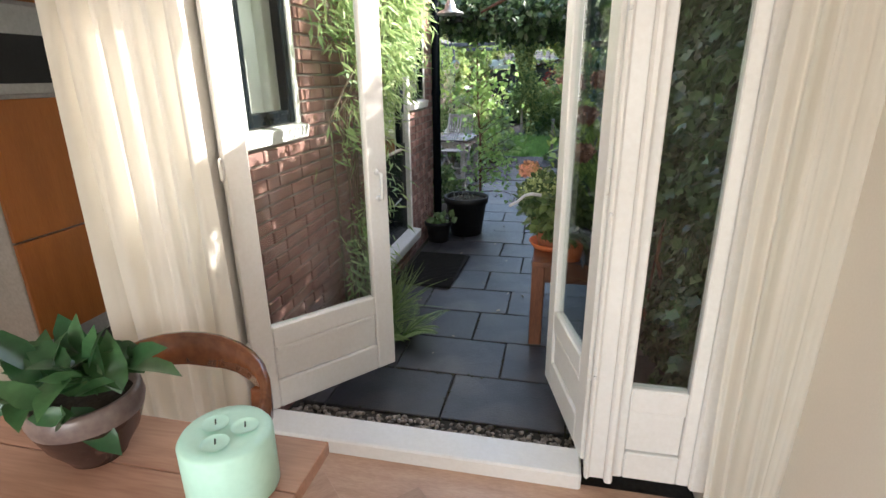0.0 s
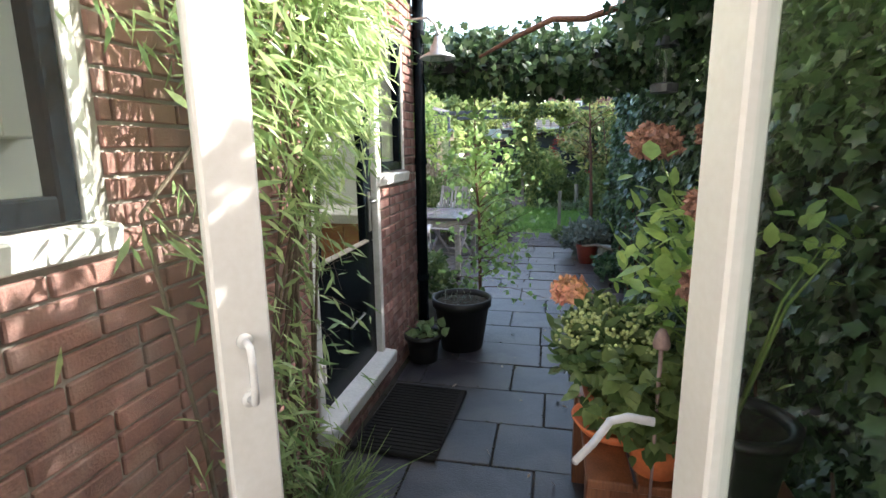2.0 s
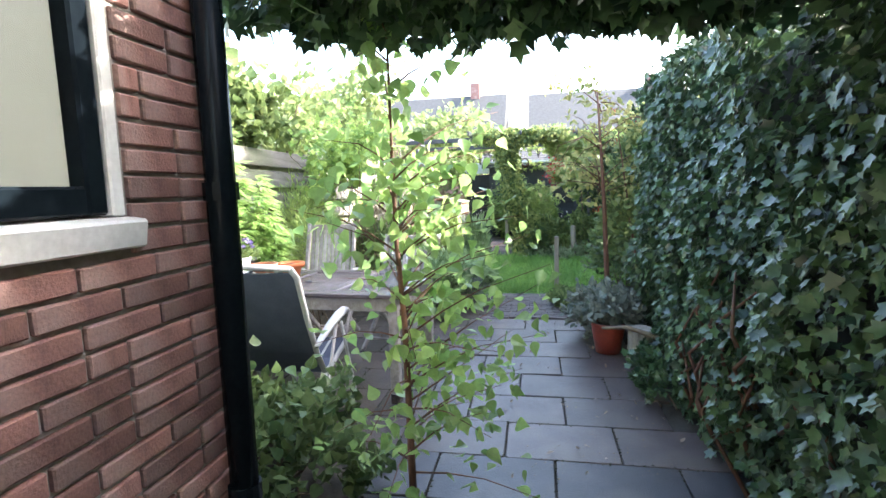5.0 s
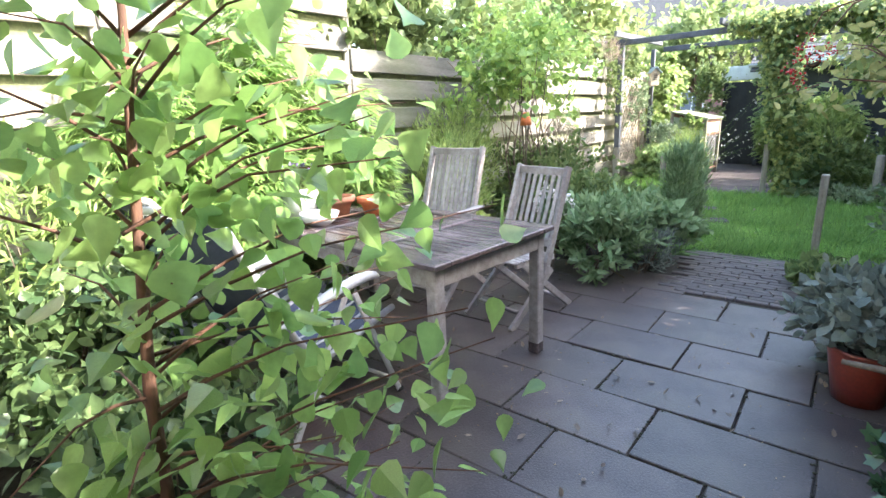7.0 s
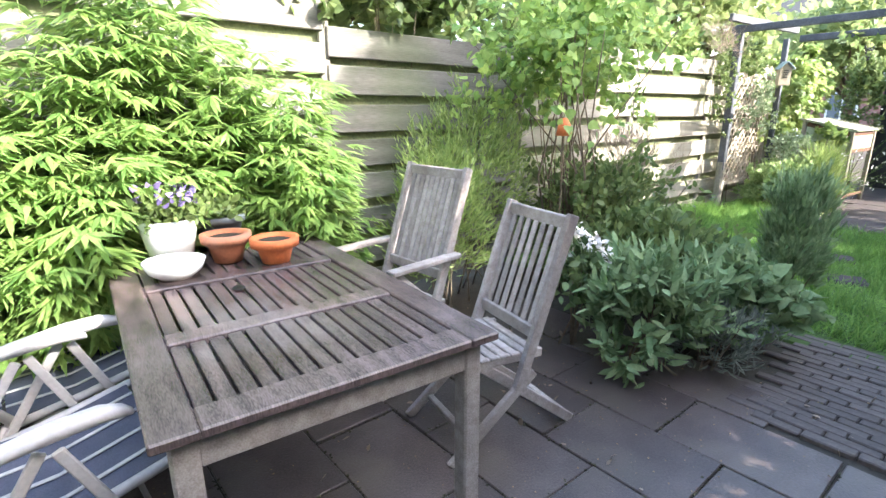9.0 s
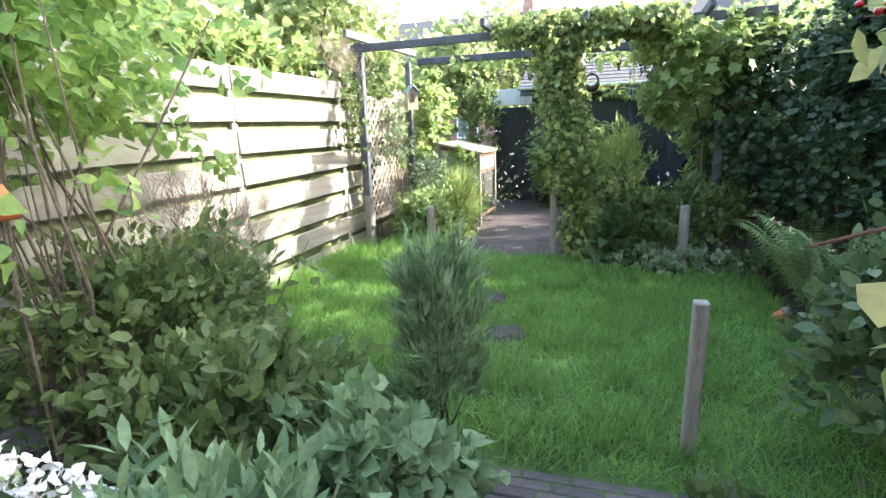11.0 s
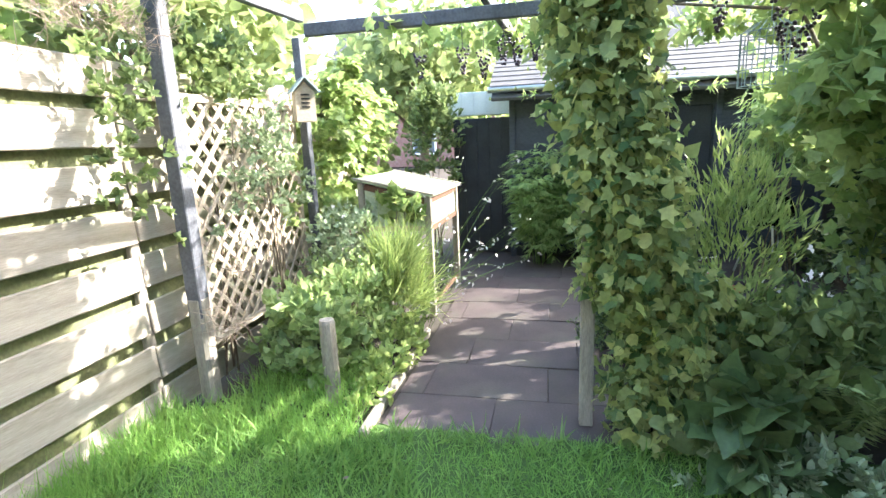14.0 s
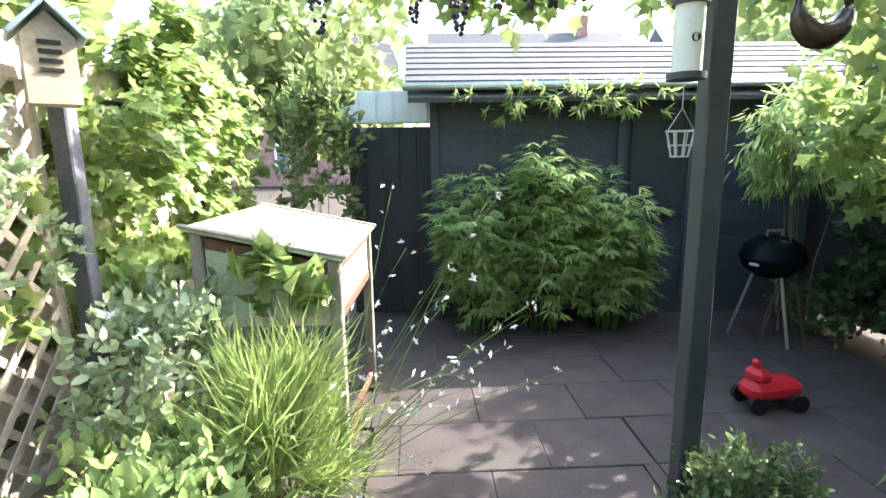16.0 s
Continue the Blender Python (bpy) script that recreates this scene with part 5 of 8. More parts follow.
lathe(b, [(0.115, 0.17), (0, 0.18)], (0.14, 6.86, 0), 20)
part("soil", b, M["soil"], sp)
p1, o1 = blob((0.16, 6.86, 0.22), (0.10, 0.10, 0.06), 30, 0.3, 0.3)
leaves("foliage", p1, o1, 0.08, BROAD, L["sage"], sp, bias=(0, 0, 0.4))

# plant stand by the garden door with pots
ps = thing("plant_bench", "brown stained wooden bench carrying potted plants", "bench", (1.45, 5.2, 0))
b = bmesh.new()
for k in range(4):
    box(b, (1.22 + 0.145 * k, 5.3, 0.535), (0.135, 0.86, 0.03), bevel=0.004)
part("top", b, M["brownwood"], ps)
for x in (1.19, 1.68):
    for y in (4.93, 5.66):
        b = bmesh.new()
        box(b, (x, y, 0.26), (0.075, 0.075, 0.52), bevel=0.005)
        part("leg", b, M["brownwood"], ps)
b = bmesh.new()
box(b, (1.435, 4.93, 0.46), (0.42, 0.03, 0.10), bevel=0.003)
box(b, (1.18, 5.3, 0.46), (0.03, 0.66, 0.10), bevel=0.003)
part("apron", b, M["brownwood"], ps)
S = 0.551


def saucer(at, r, material, label):
    b = bmesh.new()
    lathe(b, [(0, 0), (r * .8, 0), (r, 0.04), (r - .01, 0.04), (r * .78, 0.012), (0, 0.012)], at, 32)
    o = part("saucer", b, M[material], None, smooth=True)
    return tagged(o, label, "saucer")


saucer((1.26, 5.18, S), 0.145, "orangeclay", "orange plastic saucer under a flower pot")
sk = simple_pot("potted_shrub", "terracotta pot with a shrub bearing pale buds", (1.26, 5.18, S + .013), 0.085, 0.12, 0.20, "terracotta", rim=0.03)
p1, o1 = blob((1.24, 5.14, 0.86), (0.18, 0.18, 0.15), 900, 0.4, 0.25, 6)
leaves("foliage", p1, o1, 0.055, OVAL, L["dark"], sk, bias=(0, 0, 0.25), jitter=0.6)
p1, o1 = blob((1.235, 5.12, 0.90), (0.17, 0.17, 0.12), 75, 0.92, 0.15, 6, low=-0.2)
b = bmesh.new()
for c in p1:
    for k in range(7):
        q = Vector(c) + Vector(rng.normal(size=3) * .012)
        bmesh.ops.create_icosphere(b, subdivisions=1, radius=0.0055 + .0025 * rng.random(), matrix=Matrix.Translation(q))
tagged(part("bud_cluster", b, M["bud"], sk, "clusters of pale green buds"), kind="stuff")
tp = simple_pot("potted_plant", "small terracotta pot with trailing green plant", (1.36, 4.97, S), 0.07, 0.09, 0.15, "orangeclay", rim=0.03)
p1, o1 = blob((1.34, 4.93, 0.80), (0.17, 0.14, 0.15), 800, 0.3, 0.3, 9)
leaves("foliage", p1, o1, 0.05, BROAD, L["shrub"], tp, bias=(0, -0.2, -0.2))
hy = simple_pot("hydrangea", "potted hydrangea with large leaves and faded russet flower heads", (1.56, 4.92, S), 0.11, 0.14, 0.22, "blackplastic", rim=0.03, category="hydrangea")
heads = [((1.31, 5.05, 1.535), 0.062, "dryflower"), ((1.47, 5.00, 1.55), 0.053, "dryflower"), ((1.385, 4.72, 1.39), 0.050, "dryflower"), ((1.375, 4.66, 1.215), 0.052, "dryflower"), ((1.10, 5.26, 1.02), 0.060, "pinkflower")]
HB = Vector((1.55, 4.92, 0.76))
lines, lp = [], []
for c, r, m in heads:
    st = [HB, HB.lerp(Vector(c), .5) + Vector((0, 0, .08)), Vector(c)]
    lines.append(st)
    for u in np.linspace(0.2, 0.97, 9):
        q = st[0].lerp(st[2], u) + Vector((0, 0, 0.08 * math.sin(u * 3)))
        lp.append(tuple(q + Vector(rng.normal(size=3) * .05)))
    p1, o1 = blob(c, (r, r, r * .68), 800, 0.6, 0.22, r * 40 + c[1])
    leaves("flower_head", p1, o1, 0.018, BROAD, M[m], hy, "faded russet flower head" if m == "dryflower" else "fading pink flower head", bias=(0, 0, 0.1), jitter=0.6, flat=0.8, kind="")
for i in range(12):
    q = Vector((1.32 + .28 * rng.random(), 5.0 + .40 * rng.random(), 0.98 + .36 * rng.random()))
    lines.append([HB, q.lerp(Vector((1.52, 4.95, 0.9)), .5), q])
    lp += [tuple(q + Vector(rng.normal(size=3) * .06)) for k in range(13)]
for i in range(8):
    a = rng.random() * 6.28
    q = Vector((1.52 + .22 * math.cos(a), 4.95 + .28 * math.sin(a), 1.0 + .38 * rng.random()))
    lines.append([HB, q.lerp(Vector((1.55, 4.92, 0.95)), .5), q])
    lp += [tuple(q + Vector(rng.normal(size=3) * .07)) for k in range(20)]
twigs("stems", lines, 0.007, M["greenstem"], hy, 5)
lp = [q for q in lp if q[0] > 1.2 and q[1] > 4.78 and q[2] < 1.52]
leaves("foliage", lp, (0, -0.2, 0.8), 0.070, OVAL, L["hydrangea"], hy, bias=(-0.25, -0.3, 0.1), jitter=0.75, flat=0.9, vary=0.4)
ms = thing("mushroom_ornament", "small pinkish stone mushroom ornament among the pots", "ornament", (1.32, 4.82, S))
b = bmesh.new()
lathe(b, [(0.0, 0.0), (0.020, 0.0), (0.023, 0.010), (0.017, 0.036), (0.008, 0.052), (0, 0.055)], (1.32, 4.82, 1.0), 18)
part("cap", b, M["pinkstone"], ms, smooth=True)
b = bmesh.new()
tube(b, [(1.32, 4.82, S), (1.32, 4.82, 1.0)], [0.004, 0.006], 8)
part("stem", b, M["pinkstone"], ms, smooth=True)

# ---- patio plants ----


def bush(name, label, at, r, n, size, shape, material, category="shrub", bias=(0, 0, 0.2), jitter=0.7, shell=0.35, lump=0.28, stems=7, flat=0.5, seed=None, low=-0.6):
    w = thing(name, label, category, (at[0], at[1], 0))
    sd = at[0] * 3 + at[1] if seed is None else seed
    pts, o, way = sprigs(at, r, n, shell, lump, sd, low, 7 if n < 700 else 14, np.asarray(bias) * 0.5 + (0, 0, 0.15))
    pts[:, 2] = np.maximum(pts[:, 2], 0.01)
    leaves("foliage", pts, o, size, shape, material, w, bias=bias, jitter=jitter, flat=flat, along=way * 0.5)
    if stems:
        ln = []
        for i in range(stems):
            q = Vector(at) + Vector(rng.normal(size=3)) * 0.4 * min(r)
            ln.append([(at[0] + rng.normal() * r[0] * .2, at[1] + rng.normal() * r[1] * .2, 0), ((at[0] + q.x) / 2, (at[1] + q.y) / 2, q.z * .5), q])
        twigs("stems", ln, 0.008, M["twig"], w, 5)
    return w


def bamboo(label, at, r, height, canes, fans, size, material):
    """Arching canes with fans of narrow drooping leaves at the ends of short side shoots."""
    w = thing("bamboo", label, "bamboo", (at[0], at[1], 0))
    stems, p, o, d = [], [], [], []
    for i in range(canes):
        a, q = rng.random() * 6.28, math.sqrt(rng.random())
        h = height * (0.55 + 0.45 * rng.random()) * (1.05 - 0.35 * q * q)
        base = Vector((at[0] + r[0] * .45 * q * math.cos(a), at[1] + r[1] * .45 * q * math.sin(a), 0))
        tip = Vector((at[0] + r[0] * 1.0 * q * math.cos(a), at[1] + r[1] * 1.0 * q * math.sin(a), h))
        mid = base.lerp(tip, .5) + Vector((0, 0, .12 * h))
        stems.append([base, base.lerp(mid, .6), mid, mid.lerp(tip, .6) + Vector((0, 0, .03)), tip])
        for k in range(fans):
            u = 0.22 + 0.78 * rng.random() ** 0.8
            c = base * (1 - u) ** 2 + mid * 2 * u * (1 - u) + tip * u * u
            b_ = rng.random() * 6.28
            sh = Vector((math.cos(b_) + .8 * math.cos(a) * q, math.sin(b_) + .8 * math.sin(a) * q, 0.25 * rng.normal() + .1)).normalized()
            e = c + sh * (0.08 + 0.16 * rng.random())
            side = sh.cross(Vector((0, 0, 1))).normalized()
            nl = int(rng.integers(5, 9))
            for m_ in range(nl):
                f = (m_ / (nl - 1) - .5) * 2.1
                p.append(tuple(e + sh * rng.normal() * .012))
                d.append(tuple((sh * math.cos(f) + side * math.sin(f) + Vector((0, 0, -.55 - .3 * rng.random()))) * 1.0))
                o.append((sh.x * .4, sh.y * .4, 0.8))
    twigs("cane", stems, 0.006, M["greenstem"], w, 5)
    leaves("foliage", p, np.array(o), size, SLIM, material, w, bias=(0, 0, 0), jitter=0.14, flat=0.9, along=np.array(d), vary=0.3)
    return w


# undergrowth left of the tub
bush("ground_cover", "tangled green undergrowth beside the patio", (-0.25, 8.0, 0.24), (0.5, 0.5, 0.32), 1900, 0.05, BIRCH, L["dark"], "undergrowth")
bush("ground_cover", "tangled green undergrowth beside the fence", (-1.25, 7.95, 0.36), (0.75, 0.55, 0.5), 4200, 0.05, BIRCH, L["dark"], "undergrowth")
bush("leafy_shrub", "light green leafy shrub growing before the fence", (-1.3, 8.0, 0.95), (0.5, 0.45, 0.4), 800, 0.085, SLIM, L["wisp"], "shrub")
# second birch, the one passed close by
BX, BY = 0.43, 7.76
b2 = thing("birch_tree", "slender young birch with large backlit leaves by the patio", "tree", (BX, BY, 0))
trunk = [(0.44, 7.74, 0.0), (0.43, 7.76, 0.45), (0.42, 7.78, 0.9), (0.385, 7.83, 1.23), (0.37, 7.87, 1.54), (0.36, 7.90, 2.15)]
twigs("trunk", [trunk], 0.017, M["bark"], b2, 8)
tips, lines = [], []


def limb(p, q, lift, count, spread=0.05):
    p, q = Vector(p), Vector(q)
    m_ = p.lerp(q, .5) + Vector((0, 0, lift))
    lines.append([p, p.lerp(m_, .5) + Vector((0, 0, lift * .25)), m_, q])
    for j in range(count):
        u = 0.18 + 0.86 * j / count
        tips.append(p * (1 - u) ** 2 + m_ * 2 * u * (1 - u) + q * u * u + Vector(rng.normal(size=3) * spread) + Vector((0, 0, -.03)))


for p, q, lift, count in (((0.42, 7.78, 0.72), (0.92, 8.14, 0.99), 0.02, 20), ((0.43, 7.77, 0.60), (0.82, 8.0, 0.83), 0.0, 18), ((0.43, 7.76, 0.5), (0.78, 7.82, 0.66), 0.03, 14), ((0.37, 7.86, 1.23), (0.70, 8.1, 1.40), 0.03, 16), ((0.38, 7.84, 1.15), (0.86, 7.98, 1.30), 0.05, 18),
                          ((0.37, 7.87, 1.40), (0.76, 8.02, 1.56), 0.05, 16), ((0.37, 7.87, 1.35), (0.16, 7.62, 1.36), 0.03, 12), ((0.37, 7.87, 1.5), (0.75, 8.3, 1.75), 0.05, 16), ((0.40, 7.80, 0.95), (0.62, 8.25, 0.92), 0.03, 16), ((0.43, 7.76, 0.5), (0.85, 8.12, 0.62), 0.04, 20), ((0.42, 7.78, 0.66), (0.95, 8.05, 0.80), 0.05, 20), ((0.42, 7.78, 0.85), (0.97, 8.0, 1.10), 0.04, 20), ((0.40, 7.80, 1.0), (0.88, 8.2, 1.2), 0.04, 18), ((0.43, 7.76, 0.4), (0.72, 8.05, 0.45), 0.04, 18), ((0.42, 7.78, 0.8), (0.7, 7.62, 0.86), 0.03, 12)):
    limb(p, q, lift, count)
for q in ((0.60, 8.30, 1.38), (0.52, 8.42, 1.15), (0.46, 8.38, 0.95), (0.58, 8.33, 0.74), (0.44, 8.36, 0.58), (0.34, 8.3, 1.52), (0.62, 8.22, 1.05), (0.40, 8.45, 1.30)):
    limb((0.41, 7.79, q[2] - .12), q, 0.05, 22, 0.06)
for i in range(34):
    s = 0.12 + 0.88 * (i + rng.random()) / 34
    k = min(int(s * 5), 4)
    p = Vector(trunk[k]).lerp(Vector(trunk[k + 1]), s * 5 - k)
    a = i * 2.4 + rng.normal() * .4
    ln = (0.22 + 0.30 * rng.random()) * (1.2 - 0.6 * s)
    limb(p, p + Vector((math.cos(a) * ln, math.sin(a) * ln, ln * (0.45 - .55 * (s < .4)))), 0.04, 15, 0.055)
twigs("branches", lines, 0.0045, M["bark"], b2, 5)
rng.shuffle(tips)
leaf_pieces(tips, b2, 0.052, 300)
leaves("foliage", [tuple(q) for q in tips[300:]], (0, 0, .4), 0.049, BIRCH, L["birch_mass"], b2, bias=(0, 0, -0.6), jitter=0.8)

# bamboo behind the table
for y, ry, h, canes in ((8.62, 0.34, 1.52, 15), (9.02, 0.36, 1.62, 18), (9.48, 0.34, 2.02, 20), (9.98, 0.36, 1.55, 15)):
    bamboo("bushy yellow-green bamboo before the plank fence", (-1.74, y), (0.36, ry), h * 1.12, canes + 4, 85, 0.12, L["bamboo"])
# climbers and shrubs along the fence
bush("climbing_shrub", "thin leafy climber against the plank fence", (-1.7, 11.5, 0.8), (0.38, 0.7, 0.75), 4200, 0.07, SLIM, L["wisp"], bias=(0, 0, 0.6), jitter=0.5)
bush("climbing_shrub", "thin leafy climber against the plank fence", (-1.45, 11.0, 0.62), (0.34, 0.38, 0.6), 3200, 0.07, SLIM, L["wisp"], bias=(0, 0, 0.6), jitter=0.5)
hb = bush("hydrangea_bush", "loose broad-leaved shrub rising over the fence", (-1.45, 12.2, 1.7), (0.6, 0.9, 0.68), 3200, 0.056, BIRCH, L["hydrangea"], bias=(0, 0, -0.4), jitter=0.8, shell=0.05, lump=0.5)
twigs("branches", [[(-1.3 + rng.normal() * .06, 12.2 + rng.normal() * .1, 0), (-1.3 + rng.normal() * .12, 12.2 + rng.normal() * .15, 0.9), (-1.3 + rng.normal() * .3, 12.2 + rng.normal() * .4, 1.9)] for i in range(14)], 0.012, M["twig"], hb, 6)
bush("mixed_shrub", "dense mixed shrub of the fence border", (-1.25, 12.45, 0.55), (0.65, 0.75, 0.5), 3200, 0.06, OVAL, L["shrub"], bias=(0, 0, 0.3))
bush("mixed_shrub", "low dark leafy border plants", (-0.55, 12.1, 0.35), (0.5, 0.5, 0.35), 2400, 0.07, OVAL, L["shrub"], bias=(0, 0, 0.4))
bush("dry_perennial", "dry brown perennial stems with seed heads", (-1.25, 12.9, 0.8), (0.4, 0.5, 0.45), 1500, 0.14, THIN, L["dry"], bias=(0, 0, 0.7), jitter=0.6)
bush("mixed_shrub", "leafy green border shrub beside the lawn", (-1.6, 13.1, 0.45), (0.4, 0.5, 0.4), 1700, 0.07, OVAL, L["shrub"])
bush("sage_bush", "rounded grey-green sage bush on the patio edge", (-0.20, 11.50, 0.28), (0.38, 0.34, 0.33), 2200, 0.10, SAGE, L["sage"], bias=(0, 0, 0.35), jitter=0.6, flat=0.7)
bush("lavender", "low grey lavender cushion on the patio edge", (0.09, 11.70, 0.17), (0.25, 0.24, 0.21), 2600, 0.05, SLIM, L["grey"], bias=(0, 0, 0.7), jitter=0.6)
bush("mint_plant", "fresh green herb clump by the sage", (0.06, 12.05, 0.28), (0.28, 0.28, 0.28), 1300, 0.075, BROAD, L["sage"], bias=(0, 0, 0.3))
bush("rosemary", "upright feathery rosemary bush by the lawn", (0.10, 12.66, 0.52), (0.19, 0.22, 0.53), 5000, 0.075, SLIM, L["sage"], bias=(0, 0, 1.0), jitter=0.4)
fl = bush("white_phlox", "pale fading flower panicle in the border", (-0.62, 11.35, 0.42), (0.16, 0.18, 0.22), 260, 0.07, OVAL, L["dark"])
for c in ((-0.66, 11.40, 0.66), (-0.56, 11.46, 0.60), (-0.70, 11.34, 0.58), (-0.52, 11.50, 0.52)):
    p1, o1 = blob(c, (0.06, 0.06, 0.07), 90, 0.6, 0.2, c[0])
    leaves("flower_head", p1, o1, 0.028, BROAD, M["petal"], fl, bias=(0, 0, 0.1), kind="")
ob_ = thing("bell_ornament", "small orange clay bell on a stick", "ornament", (-1.14, 11.9, 0))
b = bmesh.new()
lathe(b, [(0.04, 0), (0.055, -0.005), (0.045, 0.06), (0.025, 0.11), (0, 0.115)], (-1.14, 11.85, 1.22), 18)
part("bell", b, M["orangeclay"], ob_, smooth=True)
b = bmesh.new()
tube(b, [(-1.14, 11.85, 0), (-1.14, 11.85, 1.25)], 0.006, 6)
part("stick", b, M["twig"], ob_)

# right border: red pot, log, rowan
rp = simple_pot("plant_pot", "red glazed pot with silvery plants on the patio", (1.50, 10.30, 0), 0.10, 0.145, 0.26, "redpot")
p1, o1 = blob((1.52, 10.35, 0.36), (0.22, 0.22, 0.14), 700, 0.3, 0.3, 2)
leaves("foliage", p1, o1, 0.075, OVAL, L["grey"], rp, bias=(0, 0, 0.4))
lg = thing("log", "old grey log stump with a bare branch", "log", (1.72, 10.1, 0))
b = bmesh.new()
tube(b, [(1.70, 10.02, 0.0), (1.71, 10.03, 0.15), (1.70, 10.02, 0.28)], [0.10, 0.095, 0.09], 14)
part("stump", b, M["postwood"], lg)
b = bmesh.new()
tube(b, [(1.42, 10.05, 0.27), (1.6, 9.98, 0.30), (1.8, 9.9, 0.25), (1.98, 9.8, 0.14)], [0.012, 0.018, 0.022, 0.028], 8)
part("branch", b, M["twig"], lg, smooth=True)
bush("silver_bush", "silvery cushion plants along the patio edge", (1.55, 10.75, 0.22), (0.38, 0.38, 0.26), 1900, 0.07, OVAL, L["grey"], bias=(0, 0, 0.4))
bush("ground_cover", "low ivy spilling over the patio edge", (1.72, 9.45, 0.10), (0.22, 0.6, 0.14), 900, 0.055, LOBED, L["ivy"], "ground cover")
rw = thing("rowan_tree", "slender rowan with red berry clusters and thin foliage", "tree", (1.6, 11.17, 0))
twigs("trunk", [[(1.61, 11.17, 0), (1.60, 11.18, 0.5), (1.57, 11.18, 1.2), (1.54, 11.2, 1.7), (1.50, 11.2, 2.3)]], 0.032, M["bark"], rw, 8)
twigs("side_trunk", [[(1.95, 11.25, 0), (1.88, 11.25, 0.7), (1.80, 11.3, 1.3), (1.7, 11.3, 2.0)]], 0.016, M["bark"], rw, 6)
lines, lp, bc = [], [], []
for i in range(30):
    s = 1.3 + rng.random() * 1.0
    a = rng.random() * 3.5 - 0.2
    p = Vector((1.53, 11.2, s))
    ln = 0.35 + .4 * rng.random()
    q = p + Vector((math.cos(a) * ln, math.sin(a) * ln, 0.25 * rng.normal()))
    lines.append([p, p.lerp(q, .5) + Vector((0, 0, .07)), q])
    for u in np.linspace(0.3, 1, 26):
        lp.append(tuple(p.lerp(q, u) + Vector(rng.normal(size=3) * .06)))
    if i % 2:
        bc.append(q + Vector((0, 0, -.03)))
twigs("branches", lines, 0.006, M["bark"], rw, 5)
leaves("foliage", lp, (0, 0, .5), 0.07, OVAL, L["rowan"], rw, bias=(0, 0, -0.5), jitter=0.8)
bc += [Vector((1.02, 10.88, 1.50)), Vector((1.05, 10.90, 1.565)), Vector((1.075, 10.86, 1.63)), Vector((1.06, 10.87, 1.45))]
for c in bc:
    b = bmesh.new()
    for k in range(22):
        bmesh.ops.create_icosphere(b, subdivisions=2 if c.y < 10.9 else 1, radius=0.0055, matrix=Matrix.Translation(c + Vector(rng.normal(size=3) * .024)))
    tagged(part("berry_cluster", b, M["berry"], rw, "hanging cluster of red berries", smooth=True), kind="stuff")
lines = [[(1.54, 11.2, 1.75), (1.35, 11.0, 1.86), (1.12, 10.93, 1.78), (1.04, 10.89, 1.58)], [(1.35, 11.0, 1.86), (1.24, 10.9, 1.80), (1.15, 10.88, 1.66)]]
twigs("long_branch", lines, 0.008, M["bark"], rw, 5)
leaves("branch_foliage", [tuple(Vector((1.45, 11.1, 1.82)).lerp(Vector((1.16, 10.9, 1.74)), rng.random()) + Vector(rng.normal(size=3) * .06)) for i in range(34)], (0, 0, .5), 0.055, OVAL, L["rowan"], rw, bias=(0, 0, -0.5))
bush("side_shrub", "tall leafy shrub against the boundary hedge", (2.05, 11.9, 1.0), (0.4, 0.9, 1.0), 4200, 0.08, OVAL, L["shrub"])
bush("side_shrub", "dark leafy shrub at the lawn edge", (2.0, 12.9, 0.5), (0.4, 0.6, 0.5), 2200, 0.08, OVAL, L["dark"])
pp = thing("wooden_stake", "weathered square stake at the edge of the lawn", "stake", (1.18, 12.9, 0))
b = bmesh.new()
bar(b, (1.17, 12.88, -0.05), (1.17, 12.86, 0.73), 0.06, 0.06, 0.006, up=(0, 1, 0))
part("stake", b, M["postwood"], pp)

# ---- lawn and back garden ----
n = 95000
gx, gy = rng.uniform(-2.12, 2.15, n), rng.uniform(12.45, 16.25, n)
keep = np.ones(n, bool)
for x, y in ((0.15, 14.05), (-0.1, 14.76), (-0.33, 15.48)):
    keep &= ((gx - x) / 0.125) ** 2 + ((gy - y) / 0.10) ** 2 + rng.normal(size=n) * .3 > 1
keep &= ~((gy < 12.62) & (gx > 0.2) & (gx < 1.2))
keep &= ~((gx > 0.95) & (gy > 15.75))
worn = np.exp(-((gx - (0.15 - (gy - 14.05) * 0.33)) / 0.2) ** 2)
keep &= rng.random(n) > worn * 0.4
gx, gy = gx[keep], gy[keep]
tuft = np.array([noise.noise(Vector((x * 2.6, y * 2.6, 0))) + 0.6 * noise.noise(Vector((x * 9, y * 9, 3))) for x, y in zip(gx, gy)])
gp = np.column_stack([gx, gy, np.zeros(len(gx))])
long_ = tuft > 0.12
lw = leaves("lawn_grass", gp[~long_], (0, 0, 0.2), 0.055, BLADE, L["grass"], None, "soft uneven green lawn grass", bias=(0, 0, 0.9), jitter=0.65, flat=0.1, vary=0.6)
lw2 = leaves("lawn_tufts", gp[long_], (0, 0, 0.2), 0.10, BLADE, L["grass_deep"], None, "longer tufts in the uneven lawn", bias=(0.1, 0.15, 0.75), jitter=0.55, flat=0.1, vary=0.6)
tagged(lw2, category="grass", kind="stuff")
tagged(lw, category="grass", kind="stuff")
n = 7600
ex = np.concatenate([rng.uniform(-2.12, -1.75, 4400), rng.uniform(-1.75, -0.92, 3200)])
